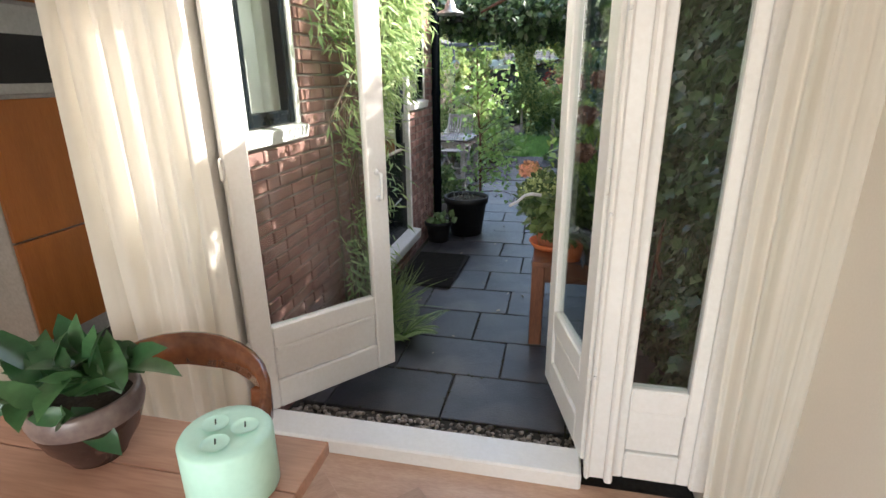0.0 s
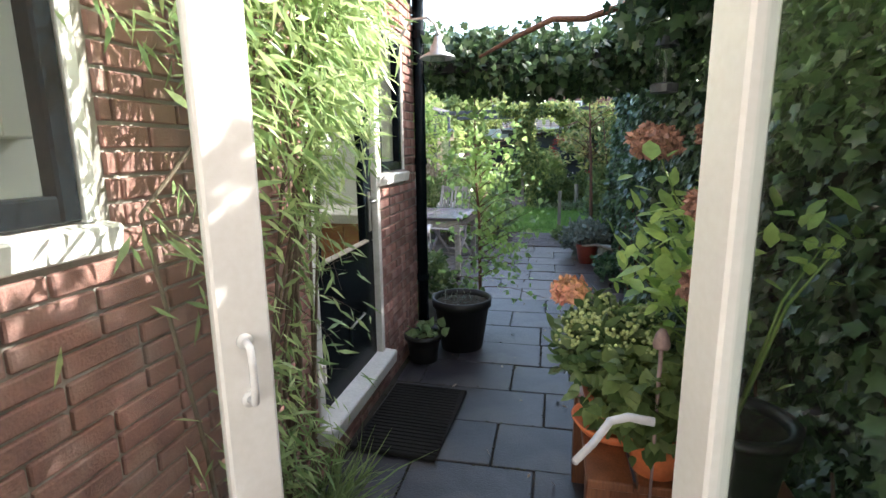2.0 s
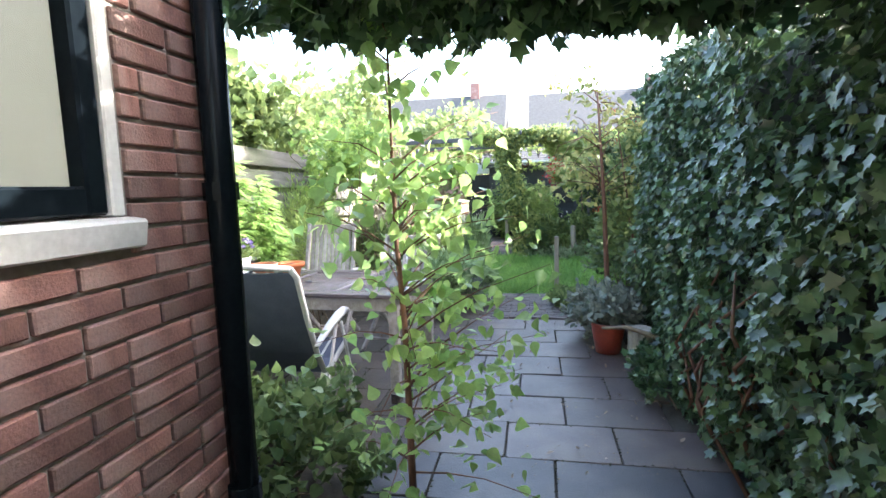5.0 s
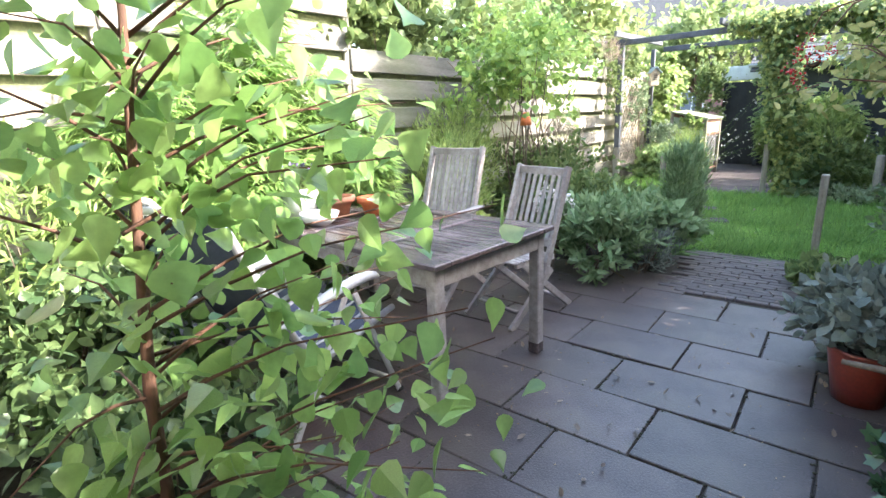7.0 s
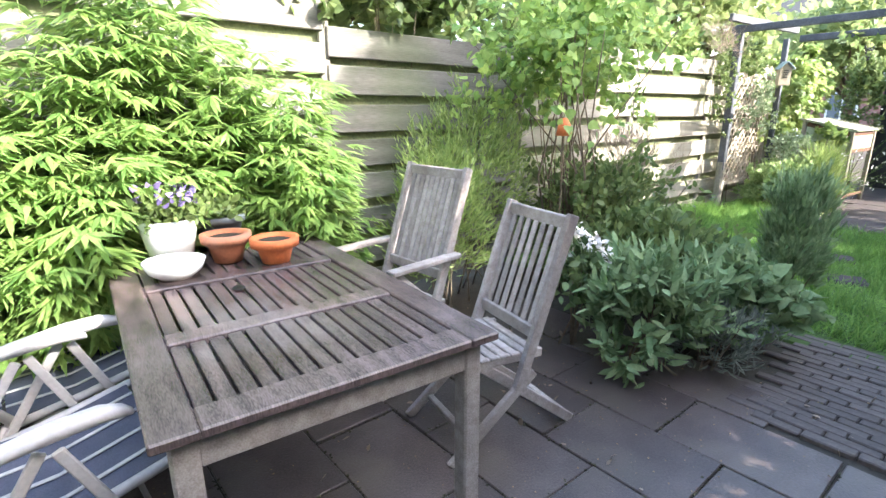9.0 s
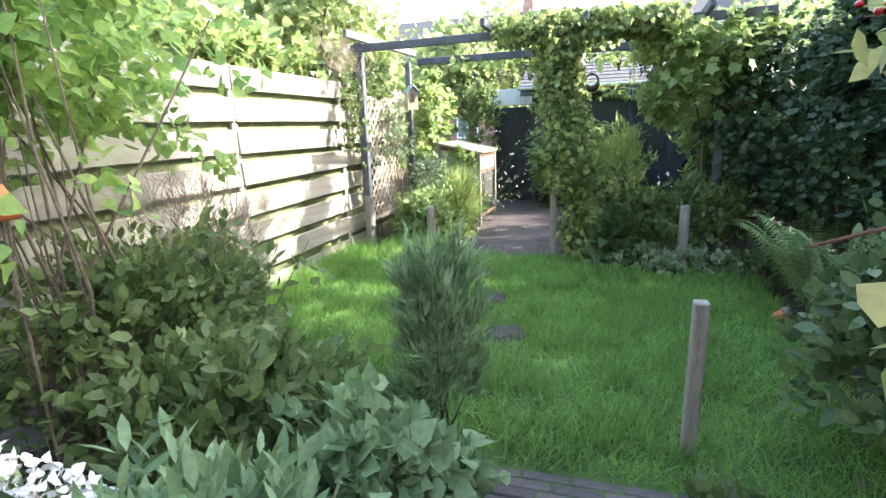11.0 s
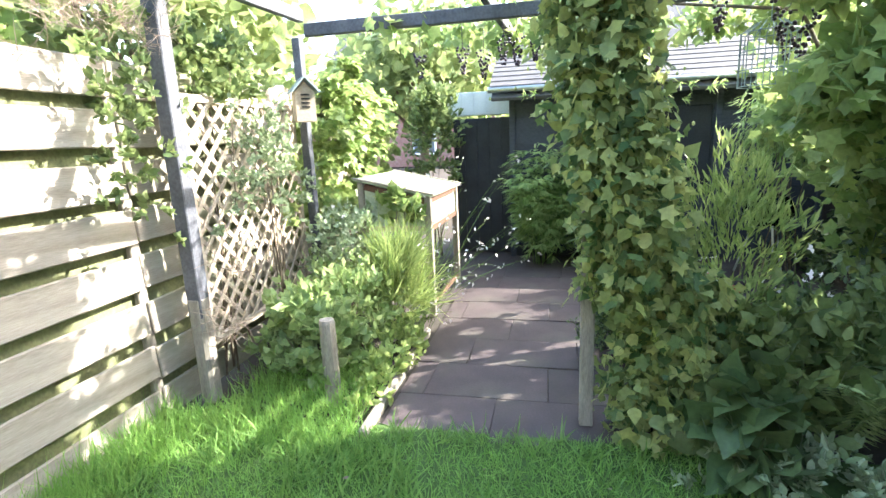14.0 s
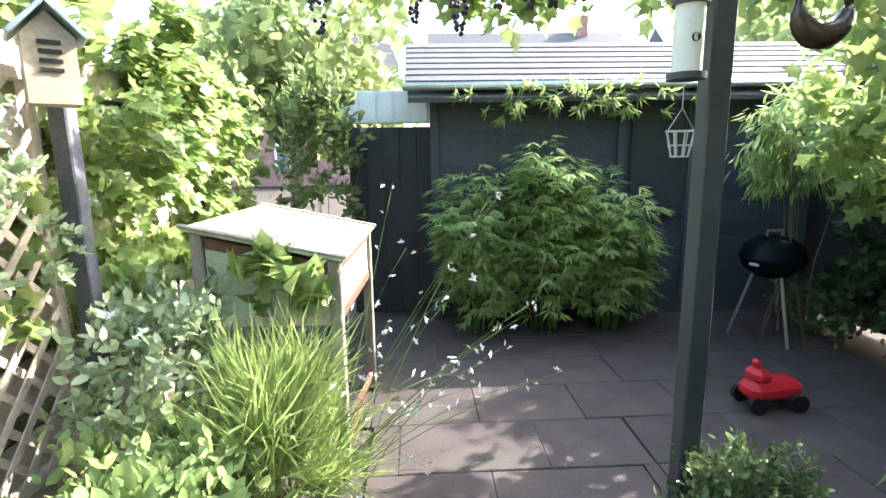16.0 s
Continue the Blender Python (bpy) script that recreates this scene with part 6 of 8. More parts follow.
ey = np.concatenate([rng.uniform(13.2, 16.2, 4400), rng.uniform(16.0, 16.95, 3200)])
tg = leaves("tall_grass", np.column_stack([ex, ey, np.zeros(n)]), (0, 0, 0.2), 0.17, THIN, L["grass"], None, "longer unmown grass along the fence", bias=(0.1, -0.1, 1.2), jitter=0.5, flat=0.1, vary=0.5)
tagged(tg, category="grass", kind="stuff")
for x, y, h in ((-1.17, 16.50, 0.52), (1.60, 16.10, 0.62)):
    w = thing("wooden_stake", "weathered round wooden stake at the lawn edge", "stake", (x, y, 0))
    b = bmesh.new()
    tube(b, [(x, y, -0.05), (x, y, h - .02), (x, y, h)], [0.05, 0.048, 0.042], 12)
    part("stake", b, M["postwood"], w)

# hop column
hop = thing("hop_vine", "hop vine covering a pergola post, with pale cones", "climber", (0.35, 16.4, 0))
pts, outs = [], []
for z in np.arange(0.12, 2.5, 0.12):
    c = (0.42 + 0.10 * math.sin(z * 2.2) + (0.22 if z < 0.8 else 0), 16.38 + 0.05 * math.sin(z * 4), z)
    p1, o1 = blob(c, (0.30 if z < 0.9 else 0.24, 0.25, 0.17), 500, 0.3, 0.35, z)
    pts.append(p1)
    outs.append(o1)
for x in np.arange(-0.2, 1.5, 0.16):
    p1, o1 = blob((x, 16.42, 2.42), (0.2, 0.26, 0.17), 300, 0.3, 0.3, x)
    pts.append(p1)
    outs.append(o1)
hp_, ho_ = np.concatenate(pts), np.concatenate(outs)
leaves("foliage", hp_[::2], ho_[::2], 0.064, LOBED, L["hop"], hop, bias=(0, -0.1, -0.7), jitter=0.7, flat=0.55, vary=0.5)
leaves("small_foliage", hp_[1::2], ho_[1::2], 0.052, BIRCH, L["hop"], hop, bias=(0, -0.1, -0.6), jitter=0.8, flat=0.5, vary=0.5)
b = bmesh.new()
for i in range(120):
    z = 1.3 + 1.2 * rng.random()
    p = Vector((0.42 + rng.normal() * .2 + 0.1 * math.sin(z * 2.2), 16.13 + rng.normal() * .06, z))
    bmesh.ops.create_icosphere(b, subdivisions=1, radius=0.0065, matrix=Matrix.Translation(p) @ Matrix.Diagonal((1, 1, 1.5, 1)))
tagged(part("cones", b, M["bud"], hop, "pale green hop cones", smooth=True), kind="stuff")
# grape vine on the pergola
vine = thing("grape_vine", "yellow-green grape vine with dark grapes on the pergola", "climber", (0.3, 17.6, 2.3))
pts = []
for i in range(30):
    c = (rng.uniform(-1.0, 2.6), rng.uniform(17.0, 18.9), rng.uniform(2.25, 2.55))
    pts.append(blob(c, (0.25, 0.25, 0.14), 60, 0.2, 0.3, i)[0])
for i in range(26):
    c = (rng.uniform(1.7, 2.9), rng.uniform(17.2, 19.0), rng.uniform(1.2, 2.3))
    pts.append(blob(c, (0.2, 0.25, 0.25), 80, 0.2, 0.3, i)[0])
for i in range(20):
    c = (rng.uniform(1.15, 2.3), rng.uniform(16.3, 16.6), rng.uniform(1.5, 2.4))
    pts.append(blob(c, (0.2, 0.2, 0.2), 70, 0.2, 0.3, i)[0])
for i in range(16):
    c = (rng.uniform(1.95, 2.4), rng.uniform(17.2, 17.5), rng.uniform(0.6, 1.9))
    pts.append(blob(c, (0.18, 0.15, 0.2), 60, 0.2, 0.3, i)[0])
leaves("foliage", np.concatenate(pts), (0, -0.3, 0.4), 0.11, LOBED, L["vine"], vine, bias=(0, 0, -0.5), jitter=0.7)
spots = [(-0.52, 17.75, 2.08), (-0.36, 17.7, 2.03), (-0.22, 17.72, 2.12), (-0.12, 17.65, 2.10), (0.0, 17.8, 2.14), (-0.9, 18.0, 2.10), (0.15, 17.9, 2.2), (1.18, 16.75, 2.02), (1.35, 16.8, 2.1), (1.25, 16.7, 1.90), (1.6, 16.7, 2.0), (1.75, 17.7, 1.75), (1.95, 17.75, 1.7), (1.72, 17.6, 1.66), (0.95, 16.9, 2.1), (1.5, 17.5, 2.0)]
for x, y, z in spots:
    b = bmesh.new()
    for k in range(34):
        u = rng.random()
        r = 0.042 * (1 - u) + 0.008
        a = rng.random() * 6.28
        bmesh.ops.create_icosphere(b, subdivisions=1, radius=0.011, matrix=Matrix.Translation((x + r * math.cos(a), y + r * math.sin(a), z + 0.09 - 0.19 * u)))
    tube(b, [(x, y, z + .08), (x, y, z + .25)], 0.003, 4)
    tagged(part("grape_bunch", b, M["grape"], vine, "hanging bunch of dark grapes", smooth=True), kind="stuff")
twigs("vine_stems", [[(2.2, 17.5, 0), (2.1, 17.6, 1.2), (1.6, 17.6, 2.2), (0.5, 17.6, 2.35), (-0.8, 17.8, 2.35)], [(1.9, 16.8, 0), (1.8, 16.7, 1.3), (1.5, 16.6, 2.3)]], 0.02, M["twig"], vine)

# climbers over the lattice and along the left
bush("climber", "sunlit small-leaved climber over the lattice", (-2.05, 16.9, 1.95), (0.2, 0.7, 0.35), 1900, 0.06, OVAL, L["shrub"], "climber", lump=0.4)
bush("climber", "sunlit small-leaved climber on the lattice", (-1.84, 17.2, 1.30), (0.10, 0.65, 0.65), 1600, 0.042, OVAL, L["pale"], "climber", shell=0.1, lump=0.4)
bush("dry_climber", "dry brown tangled stems on the pergola post", (-1.72, 16.45, 0.55), (0.12, 0.16, 0.45), 170, 0.14, THIN, L["dry"], "climber", bias=(0, 0, 0.2), jitter=0.9, shell=0.1, stems=0)
bush("dry_climber", "wispy seed heads above the fence end", (-1.95, 16.0, 2.15), (0.15, 0.55, 0.30), 900, 0.12, THIN, L["dry"], "climber", bias=(0, 0, 0.5), jitter=0.9, shell=0.1, lump=0.5, stems=0)
bush("ivy_screen", "large bright-leaved climber screening the boundary fence", (-2.05, 19.0, 1.35), (0.35, 1.35, 1.05), 6500, 0.085, LOBED, L["vine"], "climber", bias=(0.2, 0, -0.6), jitter=0.5, flat=0.8)
bush("ivy_screen", "bright-leaved climber beside the gate", (-1.35, 20.3, 1.45), (0.35, 0.35, 0.85), 2400, 0.07, OVAL, L["shrub"], "climber")
bush("climber", "thin green climber around the fence end and post", (-1.88, 16.1, 1.5), (0.14, 0.28, 0.8), 700, 0.045, OVAL, L["shrub"], "climber", shell=0.05, lump=0.5, stems=0)
bush("border_herbs", "sunlit green herbs beside the back path", (-1.35, 17.2, 0.34), (0.40, 0.50, 0.36), 2200, 0.055, OVAL, L["fern"], "herbs", bias=(0, 0, 0.6))
bush("border_herbs", "pale leaved herbs before the lattice", (-1.55, 17.75, 0.62), (0.28, 0.45, 0.42), 1700, 0.05, OVAL, L["pale"], "herbs", bias=(0, 0, 0.3))
bush("edge_weeds", "straggling weeds and dry leaves along the path edge", (-0.92, 16.9, 0.10), (0.16, 0.65, 0.16), 1100, 0.055, OVAL, L["wisp"], "weeds", bias=(0, 0, 0.5), stems=0)
bush("border_herbs", "leafy green herbs behind the round stake", (-1.4, 16.75, 0.28), (0.36, 0.30, 0.32), 1700, 0.055, BIRCH, L["fern"], "herbs", bias=(0, 0, 0.5))
bush("grassy_clump", "bright upright grassy clump", (-1.08, 17.6, 0.34), (0.20, 0.36, 0.36), 1500, 0.34, THIN, L["wisp"], "grass", bias=(0, 0, 0.9), jitter=0.65)
# gaura with white flowers
ga = thing("gaura", "airy gaura with long stems and white star flowers", "flower", (-0.98, 17.95, 0))
lines, fp = [], []
for i in range(34):
    a = rng.normal() * .8
    ln = 0.35 + .75 * rng.random()
    low_ = rng.random() < 0.3
    q = Vector((-0.98 + ln * math.cos(a), 17.75 + ln * .6 * math.sin(a), 0.22 + .25 * rng.random() if low_ else 0.55 + .85 * rng.random()))
    r0 = Vector((-0.98 + rng.normal() * .05, 17.75 + rng.normal() * .08, 0.0))
    ctl = r0.lerp(q, .42) + Vector((rng.normal() * .05, rng.normal() * .05, .42 if low_ else .22))
    st = [r0 * (1 - u) ** 2 + ctl * 2 * u * (1 - u) + q * u * u for u in np.linspace(0, 1, 9)]
    lines.append(st)
    fp += [tuple(st[i_] + Vector(rng.normal(size=3) * .014)) for i_ in (6, 7, 8, 8)]
twigs("stems", lines, 0.0032, M["greenstem"], ga, 4)
star = (np.array([(0, 0, 0), (.2, .45, .02), (0, 1, 0), (-.2, .45, .02), (.35, -.2, .02), (1, .25, 0), (-.35, -.2, .02), (-1, .25, 0)]) * .6, [(0, 1, 2, 3), (0, 4, 5, 1), (0, 3, 7, 6)])
leaves("flower", fp, (0.2, -1, 0.2), 0.027, star, M["petal"], ga, bias=(0, 0, 0.4), jitter=0.5, flat=0.9)

# cold frame on legs
cf = thing("cold_frame", "weathered wooden cold frame with clouded glass on legs", "cold frame", (-0.90, 18.03, 0))
X0, X1, Y0, Y1 = -1.50, -0.90, 18.03, 18.96
HW, HE = 1.19, 1.06                      # the lid slopes down to the path
for x, h in ((X0, HW), (X1, HE)):
    for y in (Y0, Y1):
        b = bmesh.new()
        box(b, (x, y, h / 2), (0.055, 0.055, h), bevel=0.005)
        part("leg", b, M["postwood"], cf)
for y in (Y0, Y1):
    b = bmesh.new()
    v = [b.verts.new((x, y + dy, z)) for dy in (-.006, .006) for x, z in ((X0 + .03, 0.80), (X1 - .03, 0.80), (X1 - .03, HE - .02), (X0 + .03, HW - .02))]
    for f in ((0, 1, 2, 3), (7, 6, 5, 4), (0, 4, 5, 1), (1, 5, 6, 2), (2, 6, 7, 3), (3, 7, 4, 0)):
        b.faces.new([v[i] for i in f])
    part("end_pane", b, M["cloudlid"], cf, "clouded end pane")
    for nm, p, q, w_ in (("end_rail", (X0 + .03, y, HW - .045), (X1 - .03, y, HE - .045), 0.05), ("bottom_rail", (X0 + .03, y, 0.78), (X1 - .03, y, 0.78), 0.05)):
        b = bmesh.new()
        bar(b, p, q, 0.03, w_, 0.004)
        part(nm, b, M["bark"] if nm == "end_rail" else M["lattice"], cf)
    b = bmesh.new()
    box(b, ((X0 + X1) / 2, y, 0.94), (0.028, 0.024, 0.28), bevel=0.003)
    part("glazing_bar", b, M["postwood"], cf)
for x, h in ((X0, HW), (X1, HE)):
    b = bmesh.new()
    box(b, (x, (Y0 + Y1) / 2, (0.80 + h) / 2 - .01), (0.012, Y1 - Y0 - .06, h - 0.82))
    part("side_pane", b, M["cloudlid"], cf)
    for z in (h - .04, 0.78):
        b = bmesh.new()
        box(b, (x, (Y0 + Y1) / 2, z), (0.03, Y1 - Y0 - .06, 0.05), bevel=0.004)
        part("side_rail", b, M["bark"], cf)
b = bmesh.new()
box(b, ((X0 + X1) / 2, (Y0 + Y1) / 2, 0.80), (X1 - X0 - .06, Y1 - Y0 - .06, 0.018))
part("floor_board", b, M["lattice"], cf)
b = bmesh.new()
box(b, (X1, (Y0 + Y1) / 2, 0.12), (0.03, Y1 - Y0 - .06, 0.035), bevel=0.004)
part("foot_rail", b, M["bark"], cf)
b = bmesh.new()
bar(b, (X0 - .05, (Y0 + Y1) / 2, HW + .022), (X1 + .05, (Y0 + Y1) / 2, HE + .003), Y1 - Y0 + .10, 0.018, 0.003)
part("lid", b, M["cloudlid"], cf, "clouded lid, streaked with algae")
for y in (Y0 - .04, Y1 + .04):
    b = bmesh.new()
    bar(b, (X0 - .06, y, HW + .035), (X1 + .06, y, HE + .015), 0.035, 0.014, 0.003)
    part("lid_batten", b, M["postwood"], cf)
cf.matrix_basis = Matrix.Translation((X1, Y0, 0)) @ Matrix.Rotation(radians(-3), 4, "Z")

# birdhouse
bh = thing("birdhouse", "pale wooden nest box with grey pitched roof", "birdhouse", (-1.80, 17.74, 1.6))
BHX, BHY, BHZ = -1.78, 17.70, 1.70
b = bmesh.new()
t = bmesh.new()
prof = [(-.075, 0), (.075, 0), (.075, .22), (0, .30), (-.075, .22)]
va = [t.verts.new((x, -.07, z)) for x, z in prof]
vb = [t.verts.new((x, .07, z)) for x, z in prof]
t.faces.new(va)
t.faces.new(vb[::-1])
for i in range(5):
    t.faces.new((va[i], vb[i], vb[(i + 1) % 5], va[(i + 1) % 5]))
bmesh.ops.recalc_face_normals(t, faces=t.faces)
bmesh.ops.transform(t, matrix=pose(BHX, BHY, BHZ, 0, 0, 38), verts=t.verts)
merge(b, t)
part("body", b, M["birdwood"], bh)
for sgn in (-1, 1):
    b = bmesh.new()
    box(b, (sgn * .055, -.01, .272), (0.155, 0.20, 0.014), (0, sgn * 46.8, 0), bevel=0.002)
    bmesh.ops.transform(b, matrix=pose(BHX, BHY, BHZ, 0, 0, 38), verts=b.verts)
    part("roof_panel", b, M["slate_blue"], bh)
for k in range(4):
    b = bmesh.new()
    box(b, (0, -.074, 0.11 + .03 * k), (0.065, 0.006, 0.012))
    bmesh.ops.transform(b, matrix=pose(BHX, BHY, BHZ, 0, 0, 38), verts=b.verts)
    part("slot", b, M["blackplastic"], bh)

# bamboo before the shed, box hedge, barbecue, toy, feeders
for x, y, rx, h in ((0.0, 19.98, 0.25, 1.36), (0.56, 19.95, 0.25, 1.55), (1.10, 19.95, 0.25, 1.30)):
    bamboo("drooping green bamboo before the dark shed", (x, y), (rx, 0.24), h * 1.14, 20, 56, 0.11, L["darkbamboo"])
bush("bamboo", "drooping bamboo leaves hanging over the barbecue", (2.4, 19.5, 1.5), (0.45, 0.4, 0.5), 3300, 0.11, SLIM, L["darkbamboo"], "bamboo", bias=(0, -0.3, -0.9), jitter=0.4, shell=0.3, lump=0.3)
bush("wisteria", "wispy pale tendrils hanging from the shed gutter", (0.9, 20.0, 1.92), (1.1, 0.12, 0.18), 700, 0.09, SLIM, L["wisp"], "climber", bias=(0, -0.2, -0.5), stems=0, shell=0.1, lump=0.5)
bush("box_hedge", "small clipped box bush beside the terrace", (0.60, 17.32, 0.22), (0.30, 0.22, 0.27), 3800, 0.03, OVAL, L["dark"], "hedge", bias=(0, -0.2, 0.4), flat=0.7)
bq = thing("barbecue", "black kettle barbecue with steel handles", "barbecue", (2.28, 19.6, 0))
b = bmesh.new()
lathe(b, [(0, 0.50), (0.12, 0.52), (0.20, 0.58), (0.235, 0.66), (0.24, 0.67), (0.235, 0.68), (0.20, 0.77), (0.12, 0.83), (0, 0.85)], (2.28, 19.6, 0), 32)
part("kettle", b, M["black"], bq, smooth=True)
for a in (0.6, 2.7, 4.7):
    b = bmesh.new()
    tube(b, [(2.28 + .12 * math.cos(a), 19.6 + .12 * math.sin(a), 0.54), (2.28 + .27 * math.cos(a), 19.6 + .27 * math.sin(a), 0.0)], 0.012)
    part("leg", b, M["galv"], bq)
b = bmesh.new()
tube(b, [(2.22, 19.6, 0.84), (2.22, 19.6, 0.88), (2.34, 19.6, 0.88), (2.34, 19.6, 0.84)], 0.011)
part("lid_handle", b, M["postwood"], bq)
b = bmesh.new()
tube(b, [(2.06, 19.45, 0.64), (1.98, 19.42, 0.66), (2.0, 19.36, 0.66)], 0.010)
part("side_handle", b, M["whitemetal"], bq)
ty = thing("toy_car", "red plastic toy car on the terrace", "toy", (1.52, 18.5, 0))
b = bmesh.new()
box(b, (1.54, 18.5, 0.12), (0.34, 0.17, 0.11), (0, 0, 8), bevel=0.035)
box(b, (1.46, 18.5, 0.20), (0.12, 0.13, 0.09), (0, 8, 8), bevel=0.03)
box(b, (1.45, 18.5, 0.26), (0.035, 0.05, 0.09), (0, -18, 8), bevel=0.012)
part("body", b, M["red_toy"], ty, smooth=False)
for dx in (-0.12, 0.12):
    for dy in (-0.085, 0.085):
        b = bmesh.new()
        tube(b, [(1.54 + dx, 18.5 + dy - .015, 0.055), (1.54 + dx, 18.5 + dy + .015, 0.055)], 0.055, 16)
        part("wheel", b, M["blackplastic"], ty)
fd = thing("bird_feeder", "white tube bird feeder hanging on the pergola post", "bird feeder", (0.385, 17.6, 1.72))
b = bmesh.new()
lathe(b, [(0.045, 0.02), (0.045, 0.22)], (0.33, 17.42, 1.73), 20)
lathe(b, [(0, 0.02), (0.045, 0.02)], (0.33, 17.42, 1.73), 20)
part("tube", b, M["whiteglaze"], fd, smooth=True)
for z, r in ((0.0, 0.06), (0.22, 0.055)):
    b = bmesh.new()
    lathe(b, [(0, 0), (r, 0), (r, 0.02), (0, 0.03)], (0.33, 17.42, 1.73 + z), 20)
    part("cap", b, M["darkmetal"], fd)
b = bmesh.new()
lathe(b, [(0, -.002), (0.014, -.002), (0.012, 0.004)], (0.33, 17.374, 1.85), 12)
bmesh.ops.rotate(b, cent=(0.33, 17.374, 1.85), matrix=Matrix.Rotation(radians(90), 3, "X"), verts=b.verts)
tube(b, [(0.33, 17.42, 1.97), (0.33, 17.42, 2.3)], 0.003, 5)
part("seed_hole", b, M["blackplastic"], fd)
bk = thing("wire_basket", "small white wire basket hanging from strings", "basket", (0.43, 17.62, 1.5))
b = bmesh.new()
for k in range(8):
    a = k * math.pi / 4
    tube(b, [(0.43 + .05 * math.cos(a), 17.62 + .05 * math.sin(a), 1.58), (0.43 + .03 * math.cos(a), 17.62 + .03 * math.sin(a), 1.49)], 0.003, 4)
for r, z in ((0.05, 1.58), (0.04, 1.53), (0.03, 1.49)):
    tube(b, [(0.43 + r * math.cos(k * math.pi / 6), 17.62 + r * math.sin(k * math.pi / 6), z) for k in range(13)], 0.003, 4)
tube(b, [(0.38, 17.62, 1.58), (0.43, 17.62, 1.66), (0.48, 17.62, 1.58)], 0.002, 4)
tube(b, [(0.43, 17.62, 1.66), (0.43, 17.62, 2.3)], 0.002, 4)
part("wire", b, M["whitemetal"], bk)
hp = thing("hanging_planter", "dark round ceramic hanging planter with an opening", "planter", (0.66, 17.3, 1.85))
b = bmesh.new()
ring = [(0.66 + 0.075 * math.cos(a), 17.3, 1.92 + 0.085 * math.sin(a)) for a in np.linspace(0, 2 * math.pi, 25)]
tube(b, ring, [0.012 + 0.028 * max(0, -math.sin(a)) ** 0.7 for a in np.linspace(0, 2 * math.pi, 25)], 10)
tube(b, [(0.66, 17.3, 2.0), (0.66, 17.3, 2.35)], 0.002, 4)
part("ring", b, M["darkglaze"], hp, smooth=True)
# wire cage feeder and round nest beside the hop
cg = thing("wire_cage", "green wire cage hanging under the pergola", "cage", (1.19, 16.9, 1.75))
for k in range(14):
    a = k * 2 * math.pi / 14
    b = bmesh.new()
    tube(b, [(1.19 + .13 * math.cos(a), 16.9 + .13 * math.sin(a), 1.72), (1.19 + .13 * math.cos(a), 16.9 + .13 * math.sin(a), 1.98), (1.19 + .06 * math.cos(a), 16.9 + .06 * math.sin(a), 2.03)], 0.003, 4)
    part("wire", b, M["slate_blue"], cg)
for z in (1.72, 1.80, 1.89, 1.98):
    b = bmesh.new()
    tube(b, [(1.19 + .13 * math.cos(k * math.pi / 8), 16.9 + .13 * math.sin(k * math.pi / 8), z) for k in range(17)], 0.003, 4)
    part("ring", b, M["slate_blue"], cg)
b = bmesh.new()
tube(b, [(1.19, 16.9, 2.03), (1.19, 16.9, 2.4)], 0.003, 4)
part("string", b, M["slate_blue"], cg)
nb = thing("nest_ball", "dark round woven nest ball hanging from a beam", "nest box", (1.62, 16.78, 1.8))
b = bmesh.new()
lathe(b, [(0, 0), (0.07, 0.02), (0.10, 0.08), (0.085, 0.15), (0.03, 0.20), (0.02, 0.24), (0.035, 0.26), (0, 0.27)], (1.62, 16.78, 1.64), 18)
tube(b, [(1.62, 16.78, 1.90), (1.62, 16.78, 2.4)], 0.004, 4)
part("ball", b, M["bark"], nb)

hb_ = thing("hanging_basket", "brown woven hanging basket under the pergola", "basket", (2.10, 16.5, 1.52))
b = bmesh.new()
lathe(b, [(0, 0), (0.10, 0.0), (0.155, 0.05), (0.17, 0.10), (0.16, 0.10), (0.14, 0.06), (0, 0.05)], (2.10, 16.5, 1.52), 24)
part("bowl", b, M["bark"], hb_, smooth=True)
for k in range(3):
    a = k * 2.094
    b = bmesh.new()
    tube(b, [(2.10 + .165 * math.cos(a), 16.5 + .165 * math.sin(a), 1.61), (2.10, 16.5, 2.3)], 0.003, 4)
    part("chain", b, M["darkmetal"], hb_)

# right hedge and bed beside the lawn
for c, r, nn in (((3.05, 13.6, 1.2), (0.5, 0.9, 1.3), 5200), ((3.05, 14.7, 1.35), (0.5, 0.9, 1.5), 5600), ((2.80, 15.7, 1.3), (0.5, 0.8, 1.4), 5200), ((2.3, 16.6, 1.2), (0.5, 0.6, 1.3), 3600)):
    bush("evergreen_hedge", "tall dark evergreen hedge beside the lawn", c, r, int(nn * 1.6), 0.066, LOBED if c[1] > 15 else OVAL, L["evergreen"], "hedge", shell=0.5, lump=0.35, bias=(-0.3, 0, -0.2), flat=0.7)
bush("bed_shrub", "dark leafy perennials in the shaded bed", (1.15, 16.35, 0.35), (0.45, 0.3, 0.4), 1700, 0.085, OVAL, L["shrub"], "perennial", bias=(0, 0, 0.4))
bush("bed_shrub", "dark leafy perennials in the shaded bed", (1.85, 16.45, 0.4), (0.5, 0.4, 0.45), 2200, 0.07, OVAL, L["shrub"], "perennial", bias=(0, 0, 0.4))
bush("tall_perennial", "tall thin perennial stems with small leaves", (1.0, 16.6, 0.85), (0.3, 0.25, 0.65), 1700, 0.075, SLIM, L["wisp"], "perennial", bias=(0, 0, 0.9), jitter=0.5)
